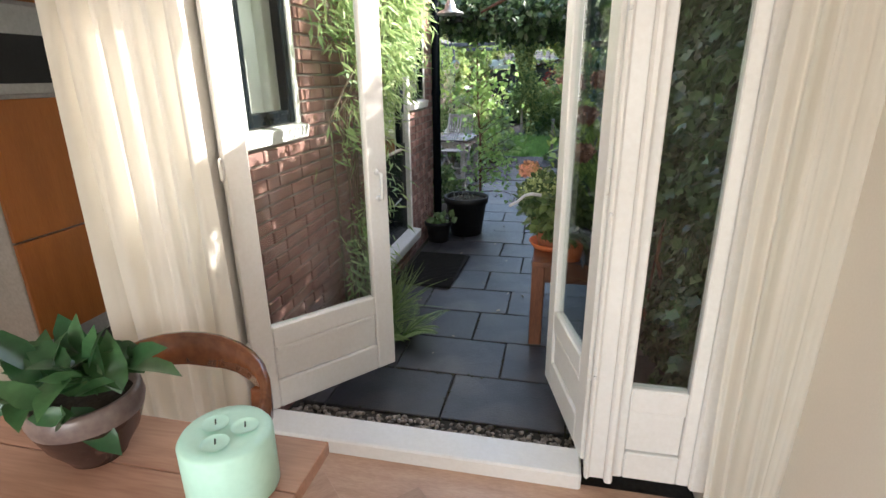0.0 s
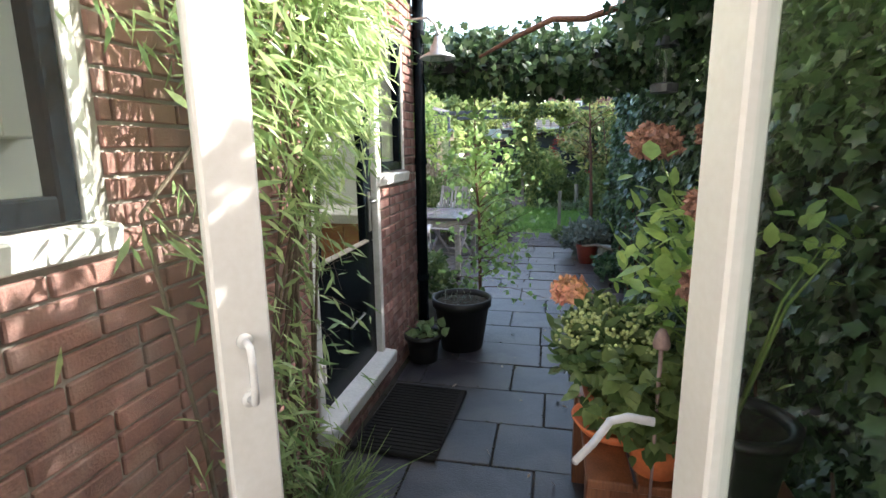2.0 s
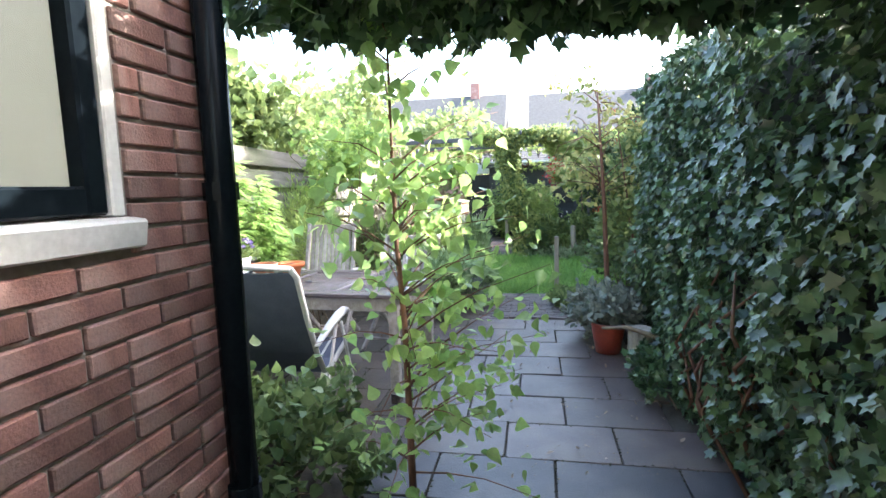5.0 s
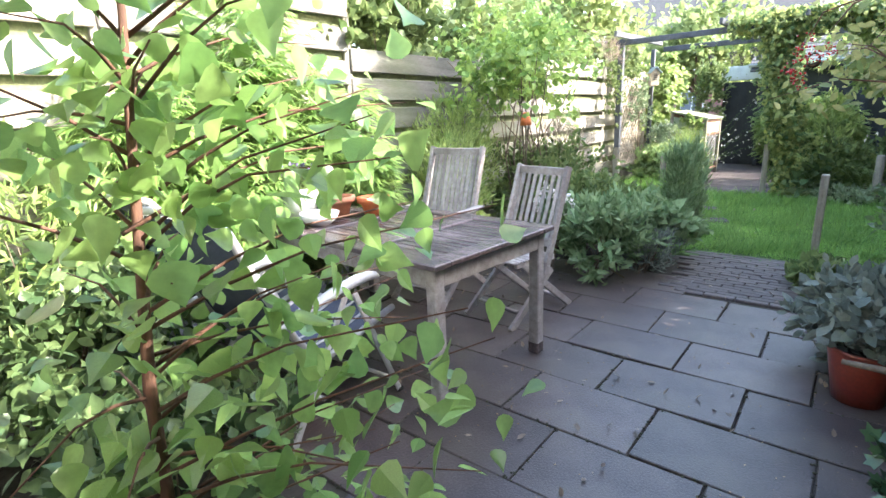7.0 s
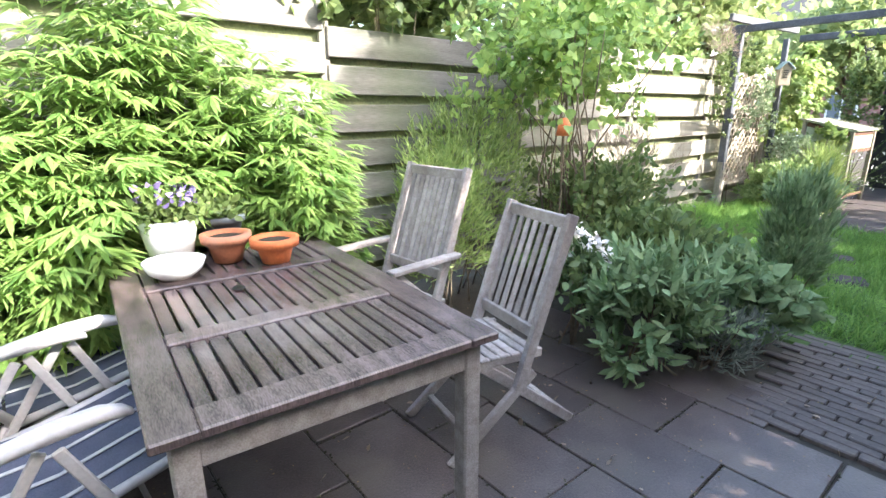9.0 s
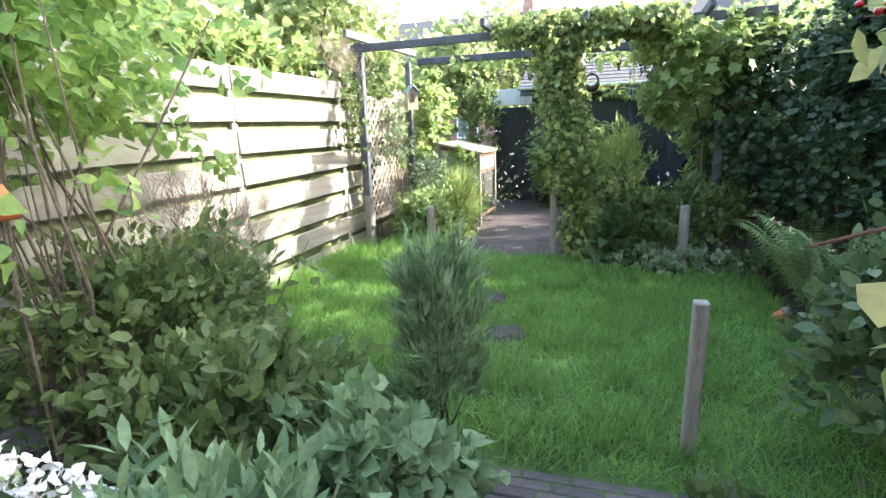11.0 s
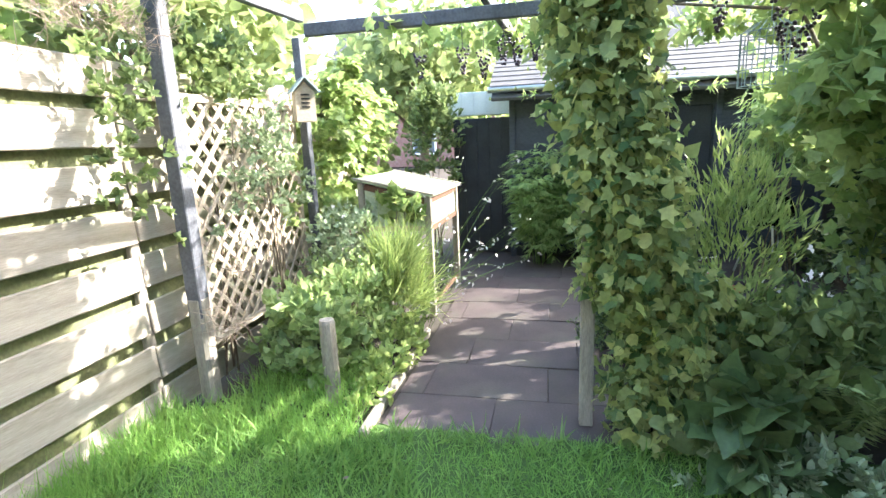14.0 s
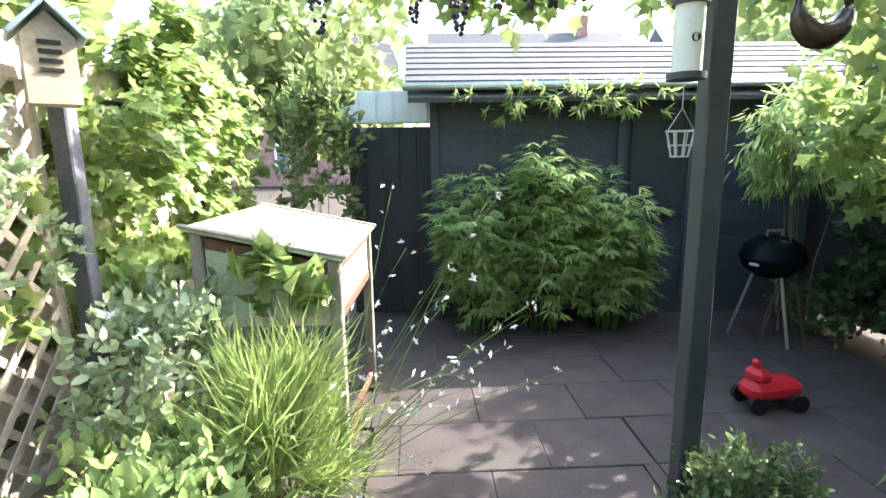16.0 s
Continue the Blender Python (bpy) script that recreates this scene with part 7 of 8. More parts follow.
bush("hosta", "broad-leaved dark green plant in the shaded bed", (0.98, 16.15, 0.22), (0.28, 0.2, 0.24), 130, 0.17, BROAD, L["dark"], "perennial", bias=(0, -0.2, 0.35), jitter=0.6, flat=0.8, stems=5)
bush("low_hedge", "low clipped hedge across the bed", (1.6, 16.85, 0.38), (0.75, 0.18, 0.35), 2600, 0.045, OVAL, L["dark"], "hedge", flat=0.7)
bush("variegated_cover", "low silver-variegated ground cover at the lawn edge", (1.25, 15.95, 0.08), (0.55, 0.22, 0.13), 1300, 0.05, OVAL, L["pale"], "ground cover", bias=(0, -0.3, 0.4), flat=0.7, stems=0)
bush("variegated_cover", "low silver-variegated ground cover by the stake", (1.75, 15.85, 0.10), (0.4, 0.22, 0.13), 800, 0.05, OVAL, L["pale"], "ground cover", bias=(0, -0.3, 0.4), flat=0.7, stems=0)
fern("fern", "large pale green fern at the lawn edge", (2.38, 15.25, 0.0), 11, 0.85, L["fern"], 1.5)
fern("fern", "large pale green fern at the lawn edge", (2.30, 14.75, 0.0), 11, 0.80, L["fern"], 1.9)
fern("fern", "dark green fern in the shaded bed", (1.45, 16.3, 0.05), 11, 0.55, L["fern"], 1.6)
orn = thing("garden_ornament", "small orange and white clay figure under the fern", "ornament", (2.10, 14.72, 0))
b = bmesh.new()
lathe(b, [(0, 0), (0.03, 0.0), (0.045, 0.03), (0.042, 0.06), (0.024, 0.09), (0, 0.095)], (2.10, 14.72, 0), 18)
part("body", b, M["pinkstone"], orn, smooth=True)
b = bmesh.new()
lathe(b, [(0, 0), (0.035, 0.0), (0.045, 0.04), (0, 0.07)], (2.06, 14.70, 0.01), 14)
part("shell", b, M["orangeclay"], orn, smooth=True)
p1 = np.column_stack([rng.uniform(0.75, 2.2, 26), rng.uniform(16.6, 17.2, 26), rng.uniform(0.55, 0.85, 26)])
wf = thing("white_anemone", "white anemones flowering in the bed", "flower", (1.4, 16.8, 0))
twigs("stems", [[(q[0], q[1], 0), (q[0] + .02, q[1], q[2] * .6), tuple(q)] for q in p1], 0.003, M["greenstem"], wf, 4)
leaves("flower", p1, (0, -1, 0.4), 0.05, star, M["petal"], wf, bias=(0, 0, 0.3), flat=0.9)

bush("ground_cover", "dark leafy cover under the hedge", (2.62, 14.2, 0.16), (0.45, 1.1, 0.24), 2600, 0.07, OVAL, L["dark"], "ground cover", stems=0)
bush("ground_cover", "dark leafy cover under the hedge", (2.65, 13.0, 0.2), (0.45, 0.8, 0.3), 2000, 0.07, OVAL, L["dark"], "ground cover", stems=0)
bush("trailing_climber", "broad leaves trailing over the cold frame", (-1.15, 17.94, 0.96), (0.30, 0.09, 0.18), 110, 0.085, BIRCH, L["vine"], "climber", shell=0.1, lump=0.4, stems=3)

bush("ground_cover", "dark leafy cover between hedge and boundary fence", (2.9, 16.1, 0.35), (0.4, 0.6, 0.45), 2000, 0.06, OVAL, L["dark"], "ground cover", stems=0)
bush("ground_cover", "dark leafy cover at the corner of the terrace", (3.0, 19.6, 0.16), (0.36, 0.8, 0.26), 1900, 0.07, OVAL, L["dark"], "ground cover", stems=0)
bush("ground_cover", "dark leafy cover between fern and hedge", (2.25, 15.75, 0.08), (0.4, 0.5, 0.16), 1100, 0.06, OVAL, L["dark"], "ground cover", stems=0)

# ---- beyond the garden: hedges, trees, houses ----


def tree(name, label, at, h, cr, nl, size=0.22):
    t_ = thing(name, label, "tree", (at[0], at[1], 0))
    twigs("trunk", [[(at[0], at[1], -0.05), (at[0] + .1, at[1], h * .4), (at[0], at[1] + .1, h * .75)]], 0.14, M["twig"], t_, 8)
    lns = []
    allp = []
    for i in range(9):
        a = i * 2.4
        c = Vector((at[0] + cr * .55 * math.cos(a), at[1] + cr * .55 * math.sin(a), h * (0.55 + 0.4 * ((i * 7) % 9) / 9)))
        lns.append([(at[0], at[1], h * .4), Vector((at[0], at[1], h * .5)).lerp(c, .5), c])
        allp.append(blob(c, (cr * .55, cr * .55, cr * .45), nl // 9, 0.3, 0.35, i + at[0])[0])
    twigs("limbs", lns, 0.05, M["twig"], t_, 6)
    leaves("crown", np.concatenate(allp), (0, 0, .4), size, BROAD, L["tree"], t_, bias=(0, 0, -0.3))
    return t_


tree("tree", "light green tree behind the plank fence", (-4.2, 11.5, 0), 4.0, 1.6, 3600, 0.16)
tree("tree", "light green tree behind the plank fence", (-4.0, 15.2, 0), 3.3, 1.4, 3000, 0.15)
tree("tree", "light green tree behind the plank fence", (-3.8, 18.6, 0), 4.2, 1.5, 3400, 0.15)
tree("tree", "bright tree beyond the shed", (-2.6, 24.5, 0), 3.9, 2.0, 3600, 0.2)
tree("tree", "bright tree beyond the shed", (5.4, 23.0, 0), 3.7, 1.9, 3000, 0.2)
# four unseen trees on the sun's side, added to cast shade into the garden
tree("tree", "tall leafy tree added out of view to shade the fence", (4.7, 15.0, 0), 8.0, 1.4, 5200, 0.19)
tree("tree", "leafy tree added unseen behind the ivy to shade patio and lawn", (4.9, 11.6, 0), 5.5, 1.2, 3800, 0.17)
tree("tree", "leafy tree added unseen behind the ivy to shade patio and lawn", (4.8, 16.5, 0), 6.2, 1.0, 1300, 0.16)
tree("tree", "leafy tree added unseen behind the ivy to shade patio and lawn", (4.8, 13.7, 0), 5.4, 1.2, 3800, 0.17)
bush("fence_top_climber", "climber leaning over the top of the plank fence", (-2.35, 11.2, 2.2), (0.35, 1.3, 0.45), 1900, 0.10, BROAD, L["shrub"], "climber", lump=0.5)
bush("fence_top_climber", "vine leaves along the top of the fence", (-2.45, 15.0, 2.15), (0.25, 1.4, 0.25), 1100, 0.10, LOBED, L["vine"], "climber", lump=0.5)


def terrace_house(at, w, label):
    h = thing("terraced_house", label, "house", at)
    x, y, z = at
    b = bmesh.new()
    box(b, (x, y, 2.6), (w, 7, 5.2))
    part("wall", b, M["brick"], h)
    b = bmesh.new()
    v = [b.verts.new(q) for q in ((x - w / 2 - .2, y - 3.8, 5.2), (x + w / 2 + .2, y - 3.8, 5.2), (x + w / 2 + .2, y, 8.4), (x - w / 2 - .2, y, 8.4), (x - w / 2 - .2, y + 3.8, 5.2), (x + w / 2 + .2, y + 3.8, 5.2))]
    for f in ((0, 1, 2, 3), (3, 2, 5, 4), (0, 3, 4), (1, 5, 2), (0, 4, 5, 1)):
        b.faces.new([v[i] for i in f])
    rf = part("roof", b, M["roof"], h, "grey tiled pitched roof")
    b = bmesh.new()
    box(b, (x + w * .3, y, 8.6), (0.7, 0.7, 1.4), bevel=0.03)
    part("chimney", b, M["brick"], rf)
    for i in range(3):
        for zz in (1.4, 4.0):
            xx = x - w / 2 + w * (i + .5) / 3
            wd = bmesh.new()
            box(wd, (xx, y - 3.52, zz), (1.4, 0.08, 1.5), bevel=0.02)
            wo = part("window", wd, M["white_out"], h)
            for dx in (-0.32, 0.32):
                wd = bmesh.new()
                box(wd, (xx + dx, y - 3.57, zz), (0.54, 0.02, 1.28))
                part("pane", wd, M["greypot"], wo)
    return h


terrace_house((-7, 46, 0), 11, "terraced brick house with grey roof beyond the gardens")
terrace_house((6, 47, 0), 11, "terraced brick house with grey roof beyond the gardens")
terrace_house((19, 46, 0), 11, "terraced brick house with grey roof beyond the gardens")

# ---- the room ----


def curtain(name, label, x0, x1, y, zt, zb, folds, depth, gather=1.0):
    c = thing(name, label, "curtain", ((x0 + x1) / 2, y, zb))
    nx, nz = folds * 10, 14
    verts, faces = [], []
    for j in range(nz + 1):
        v = j / nz
        z = zt + (zb - zt) * v
        for i in range(nx + 1):
            u = i / nx
            ph = u * folds * 2 * math.pi
            sag = gather * (0.06 * math.sin(v * 3.0) * (u - .5))
            verts.append((x0 + (x1 - x0) * (u + 0.012 * math.sin(ph * .37 + v * 2)) + sag, y + depth * (0.6 + .4 * math.sin(ph * .21)) * (math.sin(ph + 0.7 * math.sin(v * 2.5 + u * 5)) + 0.38 * math.sin(2.3 * ph + 1.3 + 0.9 * v) + 0.15 * math.sin(4.1 * ph)) * (0.65 + 0.45 * v), z))
    k = (nx + 1)
    for j in range(nz):
        for i in range(nx):
            a = j * k + i
            faces.append((a, a + 1, a + k + 1, a + k))
    raw("cloth", verts, faces, M["curtain"], c, smooth=True)
    b = bmesh.new()
    tube(b, [(x0 - .1, y, zt + .02), (x1 + .1, y, zt + .02)], 0.012)
    part("rail", b, M["whitemetal"], c)
    return c


curtain("curtain", "long cream linen curtain drawn aside in folds", -0.40, 0.09, 3.54, 2.5, 0.1, 6, 0.055)
curtain("curtain", "long cream linen curtain drawn aside in folds", 1.83, 2.035, 3.60, 2.5, 0.08, 4, 0.034)
curtain("curtain", "cream curtain beside the kitchen opening", -1.55, -0.95, 3.45, 2.5, 0.1, 6, 0.05)

# dining table with plant and candle
DT = 0.80
dt = thing("dining_table", "reddish oak dining table with a square edge", "table", (0.1, 2.3, FL))
for k in range(7):
    b = bmesh.new()
    box(b, (-0.02, 1.92 + 0.155 * k, DT - .016), (1.61, 0.153, 0.032), bevel=0.002)
    part("top_board", b, M["tabletop"], dt)
for x in (-0.7, 0.66):
    for y in (1.95, 2.8):
        b = bmesh.new()
        box(b, (x, y, (DT + FL) / 2 - .02), (0.07, 0.07, DT - FL - .035), bevel=0.005)
        part("leg", b, M["tabletop"], dt)
cn = thing("candle", "thick mint-green three-wick candle on the table", "candle", (0.655, 2.765, DT))
CX, CY = 0.655, 2.765
b = bmesh.new()
lathe(b, [(0, 0), (0.083, 0), (0.088, 0.006), (0.088, 0.125), (0.082, 0.134), (0.06, 0.132), (0, 0.130)], (CX, CY, DT), 44)
part("wax", b, M["candle"], cn, smooth=True)
for k in range(3):
    a = 0.6 + k * 2.094
    wx, wy = CX + .036 * math.cos(a), CY + .036 * math.sin(a)
    b = bmesh.new()
    lathe(b, [(0.026, 0.1335), (0.024, 0.1318), (0.012, 0.1312), (0, 0.131)], (wx, wy, DT + .002), 22)
    part("wick_hollow", b, M["candle"], cn, smooth=True)
    b = bmesh.new()
    tube(b, [(wx, wy, DT + .131), (wx + .002, wy, DT + .145)], 0.0016, 5)
    part("wick", b, M["blackplastic"], cn)
pl = thing("potted_peace_lily", "glossy-leaved house plant in a brown glazed pot", "house plant", (0.27, 2.80, DT))
PX, PY = 0.30, 2.795
b = bmesh.new()
lathe(b, [(0, 0), (0.055, 0), (0.06, 0.012), (0.088, 0.055), (0.106, 0.105)], (PX, PY, DT), 40)
part("pot_base", b, M["darkglaze"], pl, "dark brown glaze with drips", smooth=True)
b = bmesh.new()
lathe(b, [(0.106, 0.105), (0.111, 0.125), (0.108, 0.148), (0.103, 0.155), (0.094, 0.155), (0.09, 0.135)], (PX, PY, DT), 40)
part("pot_rim", b, M["rimglaze"], pl, "grey-brown unglazed rim", smooth=True)
b = bmesh.new()
lathe(b, [(0.092, 0.135), (0, 0.14)], (PX, PY, DT), 20)
part("soil", b, M["soil"], pl)
LL = (np.array([(0, 0, 0), (.16, .18, .05), (.21, .42, .06), (.15, .72, .03), (0, 1, -.10), (-.15, .72, .03), (-.21, .42, .06), (-.16, .18, .05), (0, .4, 0), (0, .7, -.02)]), [(0, 1, 2, 8), (8, 2, 3, 9), (9, 3, 4), (9, 4, 5), (8, 9, 5, 6), (0, 8, 6, 7)])
p1 = np.column_stack([PX + rng.normal(size=52) * .045, PY + rng.normal(size=52) * .045, DT + .14 + rng.random(52) * .09])
leaves("foliage", p1, (0, -0.2, 0.6), 0.115, LL, L["lily"], pl, bias=(-0.1, -0.1, 0.25), jitter=0.75, flat=0.8, vary=0.35)
leaves("tall_leaf", [(PX + .03, PY + .02, DT + .17)], (0, -1, 0.2), 0.14, LL, L["lily"], pl, bias=(0.3, 0.1, 3.0), jitter=0.05, flat=1, vary=0, kind="")
# chair at the table
dc = thing("dining_chair", "polished cherry wood chair with a curved back rail", "chair", (0.3, 3.1, FL))
b = bmesh.new()
NB = 14
ring = []
for i in range(NB + 1):
    u = i / NB
    a = math.pi * (1 - u)
    x = 0.30 + 0.27 * math.cos(a)
    y = 3.0 + 0.17 * math.sin(a)
    top = 0.885 - 0.10 * (2 * u - 1) ** 2 * 0.9 + 0.012 * math.sin(a)
    h = 0.105 - 0.035 * abs(2 * u - 1)
    nx_, ny_ = math.cos(a) * 0.013, math.sin(a) * 0.013
    ring.append([b.verts.new((x - nx_, y - ny_, top)), b.verts.new((x + nx_, y + ny_, top)), b.verts.new((x + nx_, y + ny_, top - h)), b.verts.new((x - nx_, y - ny_, top - h))])
for p, q in zip(ring, ring[1:]):
    for k in range(4):
        b.faces.new((p[k], p[(k + 1) % 4], q[(k + 1) % 4], q[k]))
b.faces.new(ring[0])
b.faces.new(ring[-1][::-1])
bmesh.ops.recalc_face_normals(b, faces=b.faces)
bmesh.ops.bevel(b, geom=[e for e in b.edges if e.calc_face_angle(0) > 0.9], offset=0.006, segments=2, affect="EDGES")
part("back_rail", b, M["chairwood"], dc, "broad bent top rail", smooth=True)
for x in (0.075, 0.50):
    b = bmesh.new()
    bar(b, (x, 3.06, 0.50), (x - .015 * (1 if x < .3 else -1), 3.085, 0.80), 0.045, 0.024, 0.005, up=(0, 1, 0))
    part("back_post", b, M["chairwood"], dc)
for x, y in ((0.08, 3.04), (0.49, 3.04), (0.09, 2.66), (0.48, 2.66)):
    b = bmesh.new()
    box(b, (x, y, (0.50 + FL) / 2), (0.04, 0.04, 0.50 - FL), bevel=0.005)
    part("leg", b, M["chairwood"], dc)
b = bmesh.new()
box(b, (0.285, 2.86, 0.505), (0.45, 0.43, 0.03), bevel=0.012)
part("seat", b, M["chairwood"], dc)

# kitchen fittings
tc_ = thing("oven_cabinet", "tall beech cabinet with a built-in oven", "cabinet", (-1.5, 4.15, KF))
b = bmesh.new()
box(b, (-1.56, 4.19, 1.15), (0.55, 0.62, 1.92), bevel=0.004)
part("body", b, M["whitemetal"], tc_)
for z0, z1, m, nm in ((0.30, 0.83, "cabwood", "door"), (0.84, 1.50, "cabwood", "door"), (1.52, 1.92, "steel", "oven_front"), (1.94, 2.10, "cabwood", "door")):
    b = bmesh.new()
    box(b, (-1.272, 4.19, (z0 + z1) / 2), (0.022, 0.61, z1 - z0), bevel=0.003)
    dd = part(nm, b, M[m], tc_)
    b = bmesh.new()
    zz = z1 - .07 if nm == "door" else z1 - .05
    tube(b, [(-1.262, 4.30, zz), (-1.235, 4.30, zz), (-1.235, 4.42, zz), (-1.262, 4.42, zz)], 0.008)
    part("handle", b, M["steel"], dd)
b = bmesh.new()
box(b, (-1.258, 4.19, 1.68), (0.008, 0.46, 0.22), bevel=0.003)
part("oven_window", b, M["blackplastic"], tc_)
ku = thing("kitchen_unit", "beech kitchen base cabinet with drawers", "cabinet", (-1.0, 6.9, KF))
b = bmesh.new()
box(b, (-0.97, 6.91, 0.62), (1.68, 0.52, 0.84))
part("body", b, M["cabwood"], ku)
for x0, x1 in ((-1.78, -1.255), (-1.25, -0.80), (-0.795, -0.345), (-0.34, -0.15)):
    b = bmesh.new()
    box(b, ((x0 + x1) / 2, 6.638, 0.63), (x1 - x0 - .003, 0.02, 0.78), bevel=0.002)
    dd = part("door", b, M["cabwood"], ku)
    b = bmesh.new()
    xm = (x0 + x1) / 2
    if x1 - x0 > 0.3:
        box(b, (xm, 6.607, 0.955), (0.15, 0.012, 0.022), bevel=0.004)
        for dx in (-.06, .06):
            box(b, (xm + dx, 6.62, 0.955), (0.012, 0.022, 0.012))
        part("handle", b, M["steel"], dd, "brushed steel bar handle")
wt = bmesh.new()
box(wt, (-0.97, 6.90, 1.0655), (1.70, 0.58, 0.062), bevel=0.006)
tagged(part("worktop", wt, M["plaster"]), "pale stone-coloured kitchen worktop", "worktop")
sn = thing("kitchen_sink", "stainless steel sink with a curved tap", "sink", (-1.05, 6.95, 1.10))
b = bmesh.new()
lathe(b, [(0.19, 0.004), (0.18, 0.007), (0.165, 0.003), (0.15, 0.001), (0, 0.0005)], (-1.05, 6.90, 1.098), 32)
part("basin", b, M["steel"], sn, smooth=True)
b = bmesh.new()
tube(b, [(-0.98, 7.10, 1.098), (-0.98, 7.10, 1.30), (-0.98, 7.08, 1.37), (-0.99, 7.02, 1.40), (-1.0, 6.95, 1.38), (-1.0, 6.93, 1.33)], 0.0095)
for s in (-1, 1):
    tube(b, [(-0.98, 7.10, 1.14), (-0.98 + .07 * s, 7.10, 1.14), (-0.98 + .07 * s, 7.07, 1.17)], 0.010)
part("tap", b, M["steel"], sn, smooth=True)
kt = thing("kettle", "black and steel electric kettle", "kettle", (-1.27, 6.90, 1.10))
b = bmesh.new()
lathe(b, [(0, 0), (0.085, 0), (0.08, 0.08), (0.062, 0.18), (0.05, 0.205), (0, 0.215)], (-1.27, 6.90, 1.098), 24)
part("body", b, M["blackplastic"], kt, smooth=True)
b = bmesh.new()
tube(b, [(-1.22, 6.90, 1.30), (-1.16, 6.90, 1.285), (-1.145, 6.90, 1.22), (-1.175, 6.90, 1.15)], 0.012)
part("handle", b, M["blackplastic"], kt)
b = bmesh.new()
box(b, (-0.95, KY1 - .106, 1.28), (1.7, 0.008, 0.35))
tagged(part("trim_tiles", b, M["tile"]), "white glazed splashback above the worktop", "tiles", kind="structure")
hw = thing("wall_cupboard", "white wall cupboard in the kitchen", "cupboard", (-1.6, 5.2, 1.7))
b = bmesh.new()
box(b, (-1.66, 5.2, 1.95), (0.34, 1.2, 0.7), bevel=0.004)
part("body", b, M["white"], hw)
for k in range(3):
    b = bmesh.new()
    box(b, (-1.48, 4.8 + .4 * k, 1.95), (0.02, 0.395, 0.69), bevel=0.003)
    part("door", b, M["white"], hw)

# fallen leaves
fx = np.concatenate([rng.uniform(-1.2, 1.7, 150), rng.uniform(-2.0, 2.1, 40), rng.uniform(0.1, 1.7, 40)])
fy = np.concatenate([rng.uniform(8.5, 12.2, 150), rng.uniform(12.6, 16.0, 40), rng.uniform(4.3, 8.4, 40)])
fz = np.concatenate([np.full(150, 0.004), np.full(40, 0.05), np.full(40, 0.004)])
fl_ = leaves("fallen_leaf_litter", np.column_stack([fx, fy, fz]), (0, 0, 1), 0.035, OVAL, L["dry"], None, "small fallen leaves and crumbs on paving and lawn", bias=(0, 0, 0), jitter=0.6, flat=1.1)
tagged(fl_, category="leaf litter", kind="stuff")
bush("terrace_shrub", "leafy shrub closing the corner of the terrace", (2.92, 18.7, 0.75), (0.35, 1.2, 0.85), 4200, 0.08, LOBED, L["ivy"], "shrub", bias=(-0.3, 0, -0.3))

# ---- pieces: paving, bricks ----


def flag_mesh(name, material, sx=1.0, sy=1.0):
    b = bmesh.new()
    box(b, (0, 0, -0.02), (0.594, 0.394, 0.04), bevel=0.004)
    me = bpy.data.meshes.new(name)
    b.to_mesh(me)
    b.free()
    me.materials.append(material)
    return me


paving = tagged(new("pavement_patio"), "dark bluestone flags laid in staggered rows", "pavement", kind="structure")
fm = flag_mesh("flag", M["flag"])
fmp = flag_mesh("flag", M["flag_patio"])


joints = []


def lay(parent, mesh, x0, x1, y0, rows, pitch, offset, width, keep, name="flag", tilt=0.4, zed=0.0, gap=0.008):
    for k in range(rows):
        y = y0 + pitch * (k + .5)
        x = x0 - width + (offset[k % len(offset)] - x0) % width
        while x < x1:
            a, c = max(x, x0), min(x + width, x1)
            if c - a > 0.05 and keep((a + c) / 2, y):
                m = pose((a + c) / 2, y, zed + rng.normal() * .0018, rng.normal() * tilt, rng.normal() * tilt, rng.normal() * .45)
                piece(name, mesh, parent, m @ Matrix.Diagonal(((c - a - gap) / .594, (pitch - gap) / .394, 1, 1)))
                joints.append((a, c, y - pitch / 2, pitch))
            x += width


lay(paving, fm, 0.04, 1.92, 4.08, 8, 0.4, (0.77, 1.02, 0.80, 0.98), 0.6, lambda x, y: True)
lay(paving, fm, 0.04, 1.92, 7.28, 3, 0.4, (0.97, 0.70, 1.0), 0.6, lambda x, y: True)
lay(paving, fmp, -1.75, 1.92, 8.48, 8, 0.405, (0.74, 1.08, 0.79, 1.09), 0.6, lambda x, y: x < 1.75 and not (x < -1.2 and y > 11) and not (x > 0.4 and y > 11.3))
cr = []
for a, c, y, pitch in joints:
    n = int((c - a) * 60)
    cr += [(rng.uniform(a, c), y + rng.normal() * .008, rng.uniform(-.007, .001)) for i in range(n)]
    cr += [(a + rng.normal() * .008, y + rng.random() * pitch, rng.uniform(-.007, .001)) for i in range(int(pitch * 60))]
joint_points = np.array(cr)
bstrip = tagged(new("pavement_bricks"), "narrow dark clinkers laid in rows at the lawn", "pavement", kind="structure")
b = bmesh.new()
box(b, (0, 0, -0.02), (0.200, 0.0585, 0.05), bevel=0.006)
cm = bpy.data.meshes.new("clinker")
b.to_mesh(cm)
b.free()
cm.materials.append(M["paver"])
for k in range(20):
    y = 11.40 + 0.062 * k
    for j in range(-1, 7):
        x = 0.30 + 0.205 * j + (0.07 * (k % 3))
        if x > 1.22 or x < 0.36 - 0.1 * (k > 10):
            continue
        piece("clinker", cm, bstrip, pose(x, y, rng.normal() * .003, rng.normal() * 1.0, rng.normal() * .8, rng.normal() * .8))
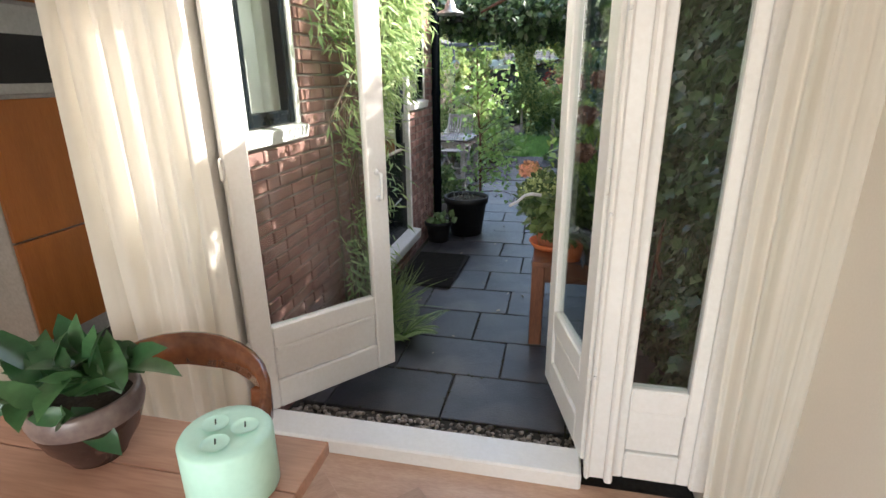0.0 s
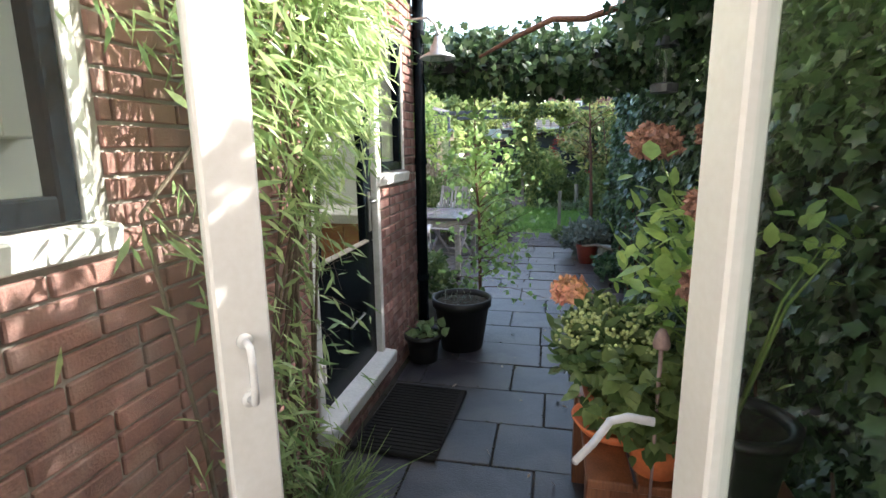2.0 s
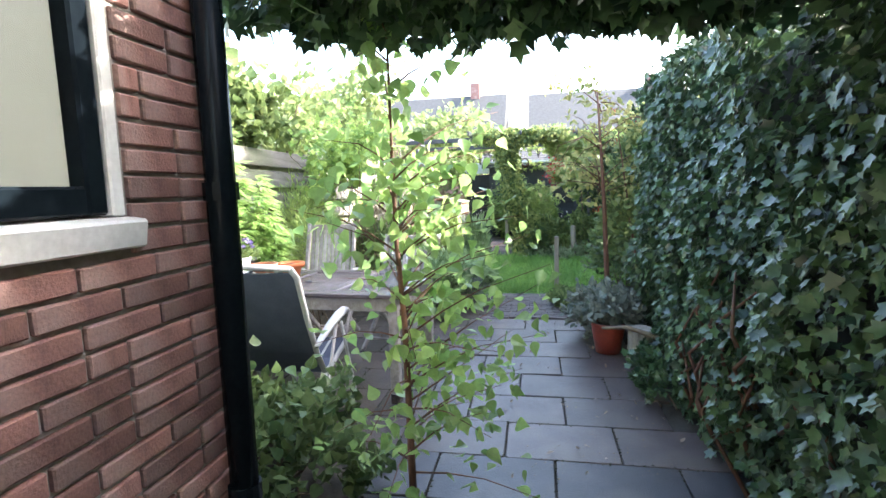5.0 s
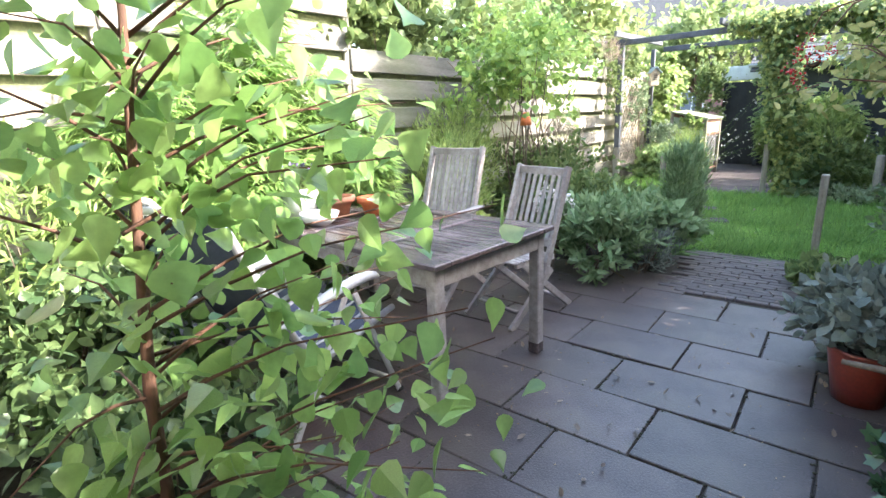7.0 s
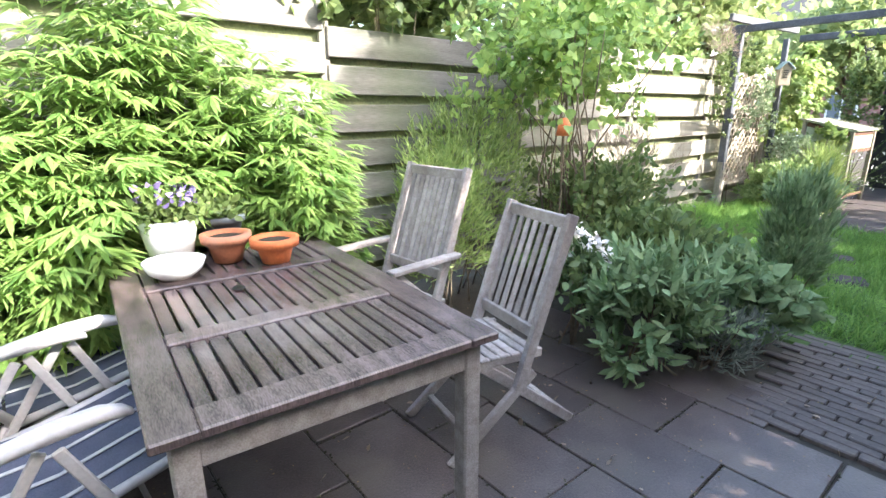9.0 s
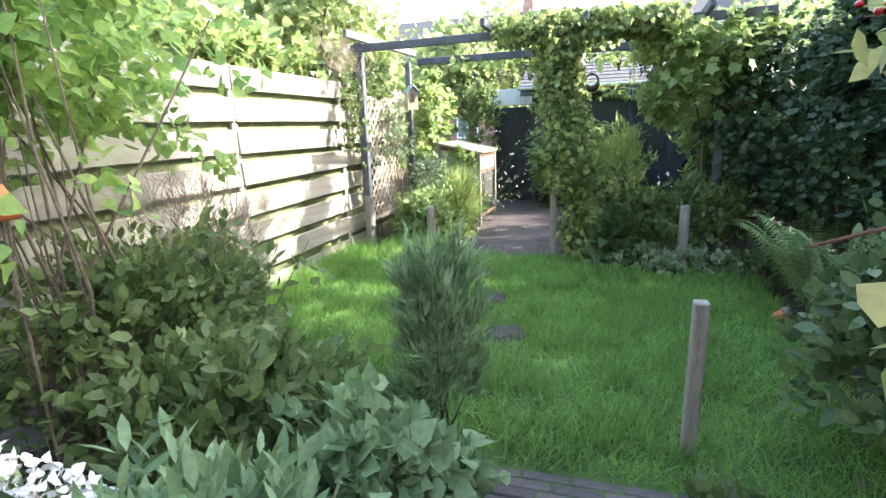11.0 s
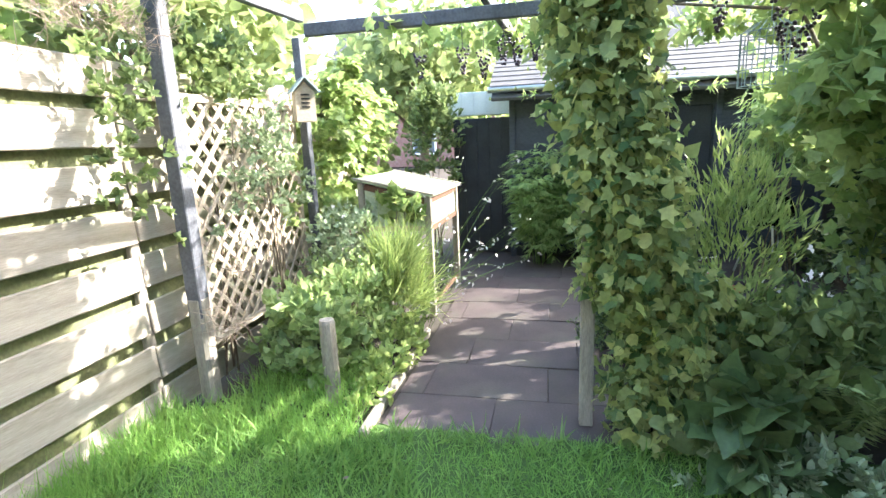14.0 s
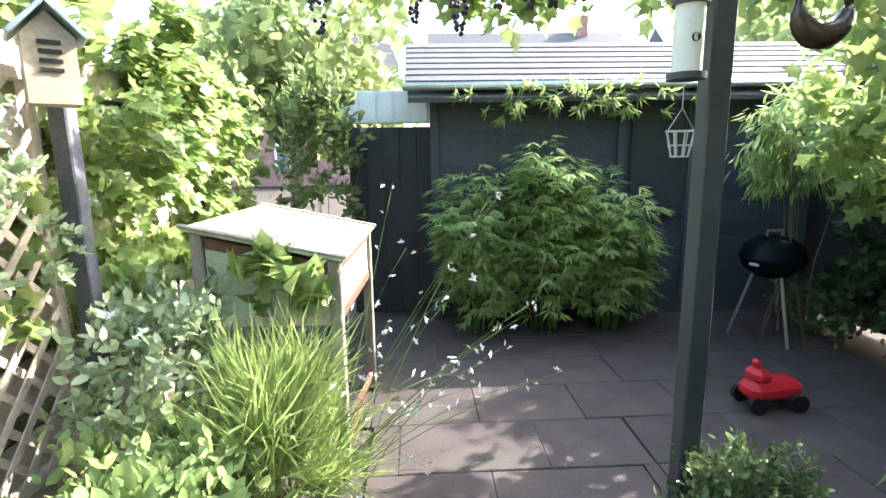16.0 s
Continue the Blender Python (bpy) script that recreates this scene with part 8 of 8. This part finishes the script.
terrace = tagged(new("pavement_terrace"), "purple-grey paving of the back path and terrace", "pavement", kind="structure")
tm = flag_mesh("paver", M["pathstone"])
lay(terrace, tm, -0.80, 0.62, 16.2, 5, 0.45, (-0.2, 0.1, -0.45), 0.75, lambda x, y: True, "paver", 0.25, gap=0.002)
lay(terrace, tm, -1.0, 2.7, 18.45, 5, 0.45, (-0.2, 0.2, -0.4), 0.62, lambda x, y: True, "paver", 0.25, gap=0.002)
lay(terrace, tm, 0.63, 2.7, 17.55, 2, 0.45, (0.9, 1.2), 0.62, lambda x, y: True, "paver", 0.25, gap=0.002)
steps = [(0.15, 14.05), (-0.1, 14.76), (-0.33, 15.48)]
for x, y in steps:
    st = thing("stepping_stone", "sunken grey stepping stone in the lawn", "stepping stone", (x, y, 0), "stepping stones across the lawn")
    b = bmesh.new()
    box(b, (x, y, 0.0), (0.30, 0.25, 0.05), (0, 0, 17 + 40 * x), bevel=0.03)
    part("stone", b, M["pathstone"], st)
b = bmesh.new()
box(b, (-0.86, 16.9, -0.005), (0.05, 1.5, 0.10), bevel=0.015)
tagged(part("edging_board", b, M["postwood"]), "rotten timber edging of the back path", "edging")

# gravel strip at the threshold
p1 = np.column_stack([rng.uniform(0.02, 1.5, 900), rng.uniform(3.88, 4.07, 900), rng.uniform(-0.025, -0.002, 900)])
t = bmesh.new()
bmesh.ops.create_icosphere(t, subdivisions=1, radius=1)
base = np.array([v.co[:] for v in t.verts])
tri = np.array([[v.index for v in f.verts] for f in t.faces])
t.free()
vs, fs = [], []
for i, c in enumerate(p1):
    s = np.array([1, 0.75, 0.6]) * (0.008 + .012 * rng.random())
    a = rng.random() * 6.28
    rot = np.array([[math.cos(a), -math.sin(a), 0], [math.sin(a), math.cos(a), 0], [0, 0, 1]])
    vs.append((base * s) @ rot.T + c)
    fs.append(tri + i * len(base))
tagged(raw("gravel", np.concatenate(vs).tolist(), np.concatenate(fs).tolist(), M["pebble"], kind="stuff", smooth=True), "mixed river pebbles along the threshold", "gravel")

# crumbs of soil and moss in the joints of the flags
vs, fs = [], []
for i, c in enumerate(joint_points):
    s = np.array([1, 0.8, 0.5]) * (0.003 + .007 * rng.random() ** 2)
    a = rng.random() * 6.28
    rot = np.array([[math.cos(a), -math.sin(a), 0], [math.sin(a), math.cos(a), 0], [0, 0, 1]])
    vs.append((base * s) @ rot.T + c)
    fs.append(tri + i * len(base))
tagged(raw("joint_crumbs", np.concatenate(vs).tolist(), np.concatenate(fs).tolist(), M["crumb"], kind="stuff"), "dark soil crumbs and moss in the paving joints", "soil")

# pale seeds, bud scales and crumbs strewn over the paving
vs, fs = [], []
spots_ = np.column_stack([rng.uniform(-1.5, 1.7, 2600), rng.uniform(8.3, 12.5, 2600), np.full(2600, 0.003)])
spots_ = spots_[[noise.noise(Vector((q[0] * 1.7, q[1] * 1.7, 5))) + 0.25 * rng.normal() > -0.05 for q in spots_]]
for i, c in enumerate(spots_):
    sz = np.array([1, 0.6, 0.3]) * (0.002 + .0045 * rng.random() ** 2)
    a = rng.random() * 6.28
    rot = np.array([[math.cos(a), -math.sin(a), 0], [math.sin(a), math.cos(a), 0], [0, 0, 1]])
    vs.append((base * sz) @ rot.T + c)
    fs.append(tri + i * len(base))
tagged(raw("paving_litter", np.concatenate(vs).tolist(), np.concatenate(fs).tolist(), M["seedhead"], kind="stuff"), "pale seeds and crumbs strewn over the patio", "litter")

# bricks of the kitchen wall
b = bmesh.new()
box(b, (0, 0, 0), (0.05, 0.208, 0.052), bevel=0.004)
bm1 = bpy.data.meshes.new("brick")
b.to_mesh(bm1)
b.free()
bm1.materials.append(M["brick"])
count = 0
rest_v, rest_f = [], []
cube = np.array([v.co[:] for v in bm1.vertices])
cpoly = [tuple(p.vertices) for p in bm1.polygons]
openings = [(U0 - .06, U1 + .04, 1.29, 2.25), (DY0, DY1, 0.16, 2.26), (V0 - .1, V1 + .02, 1.30, 2.26)]


def add_brick(y0, y1, z, h=0.052):
    global count
    m = Matrix.LocRotScale(Vector((-0.024 + rng.normal() * .0015, (y0 + y1) / 2, z)), Euler((rng.normal() * .006, rng.normal() * .01, rng.normal() * .008)), Vector((1, (y1 - y0) / 0.208, h / 0.052)))
    if z < 2.0 and count < 300 and (y0 > 4.9):
        piece("brick", bm1, brick_wall, m)
        count += 1
    else:
        n0 = sum(len(v) for v in rest_v)
        rest_v.append(np.array([(m @ Vector(q))[:] for q in cube]))
        rest_f.extend(tuple(i + n0 for i in f) for f in cpoly)


def cut(a, c, z):
    spans = [(a, c)]
    for y0, y1, z0, z1 in openings:
        if z0 - .02 < z < z1 + .02:
            spans = [s for p, q in spans for s in ((p, min(q, y0)), (max(p, y1), q)) if s[1] - s[0] > 0.025]
    return spans


k = 0
z = 0.0
while z < 2.56:
    if 0.69 < z < 0.74:
        y = KY0 + .01
        while y < KY1 - .05:
            for p, q in cut(y, y + 0.052, z + 0.02):
                add_brick(p, q, z + 0.023, 0.10)
            y += 0.062
        z += 0.11
        k += 1
        continue
    y = KY0 + .005 - (0.11 if k % 2 else 0)
    while y < KY1:
        ln = 0.208 if rng.random() > 0.25 else 0.098
        for p, q in cut(max(y, KY0 + .004), min(y + ln, KY1 - .002), z):
            add_brick(p, q, z)
        y += ln + 0.011
    z += 0.0625
    k += 1
raw("bricks_joined", np.concatenate(rest_v).tolist(), rest_f, M["brick"], brick_wall, kind="stuff")

# blocks of the room floor
b = bmesh.new()
box(b, (0, 0, 0), (0.279, 0.279, 0.012), bevel=0.0015)
fb = bpy.data.meshes.new("floor_block")
b.to_mesh(fb)
b.free()
fb.materials.append(M["floor"])
for i in range(-8, 9):
    for j in range(-8, 9):
        x, y = 0.6 + (i - j) * 0.198, 2.4 + (i + j) * 0.198
        if -1.2 < x < 1.85 and 1.5 < y < 3.48:
            piece("floor_block", fb, floor_room, pose(x, y, FL - .0135, 0, 0, 45))

bush("edge_plants", "low weeds and grass along the clinker edge", (1.22, 12.1, 0.05), (0.16, 0.5, 0.10), 900, 0.06, BIRCH, L["shrub"], "weeds", bias=(0, 0, 0.4), stems=0)
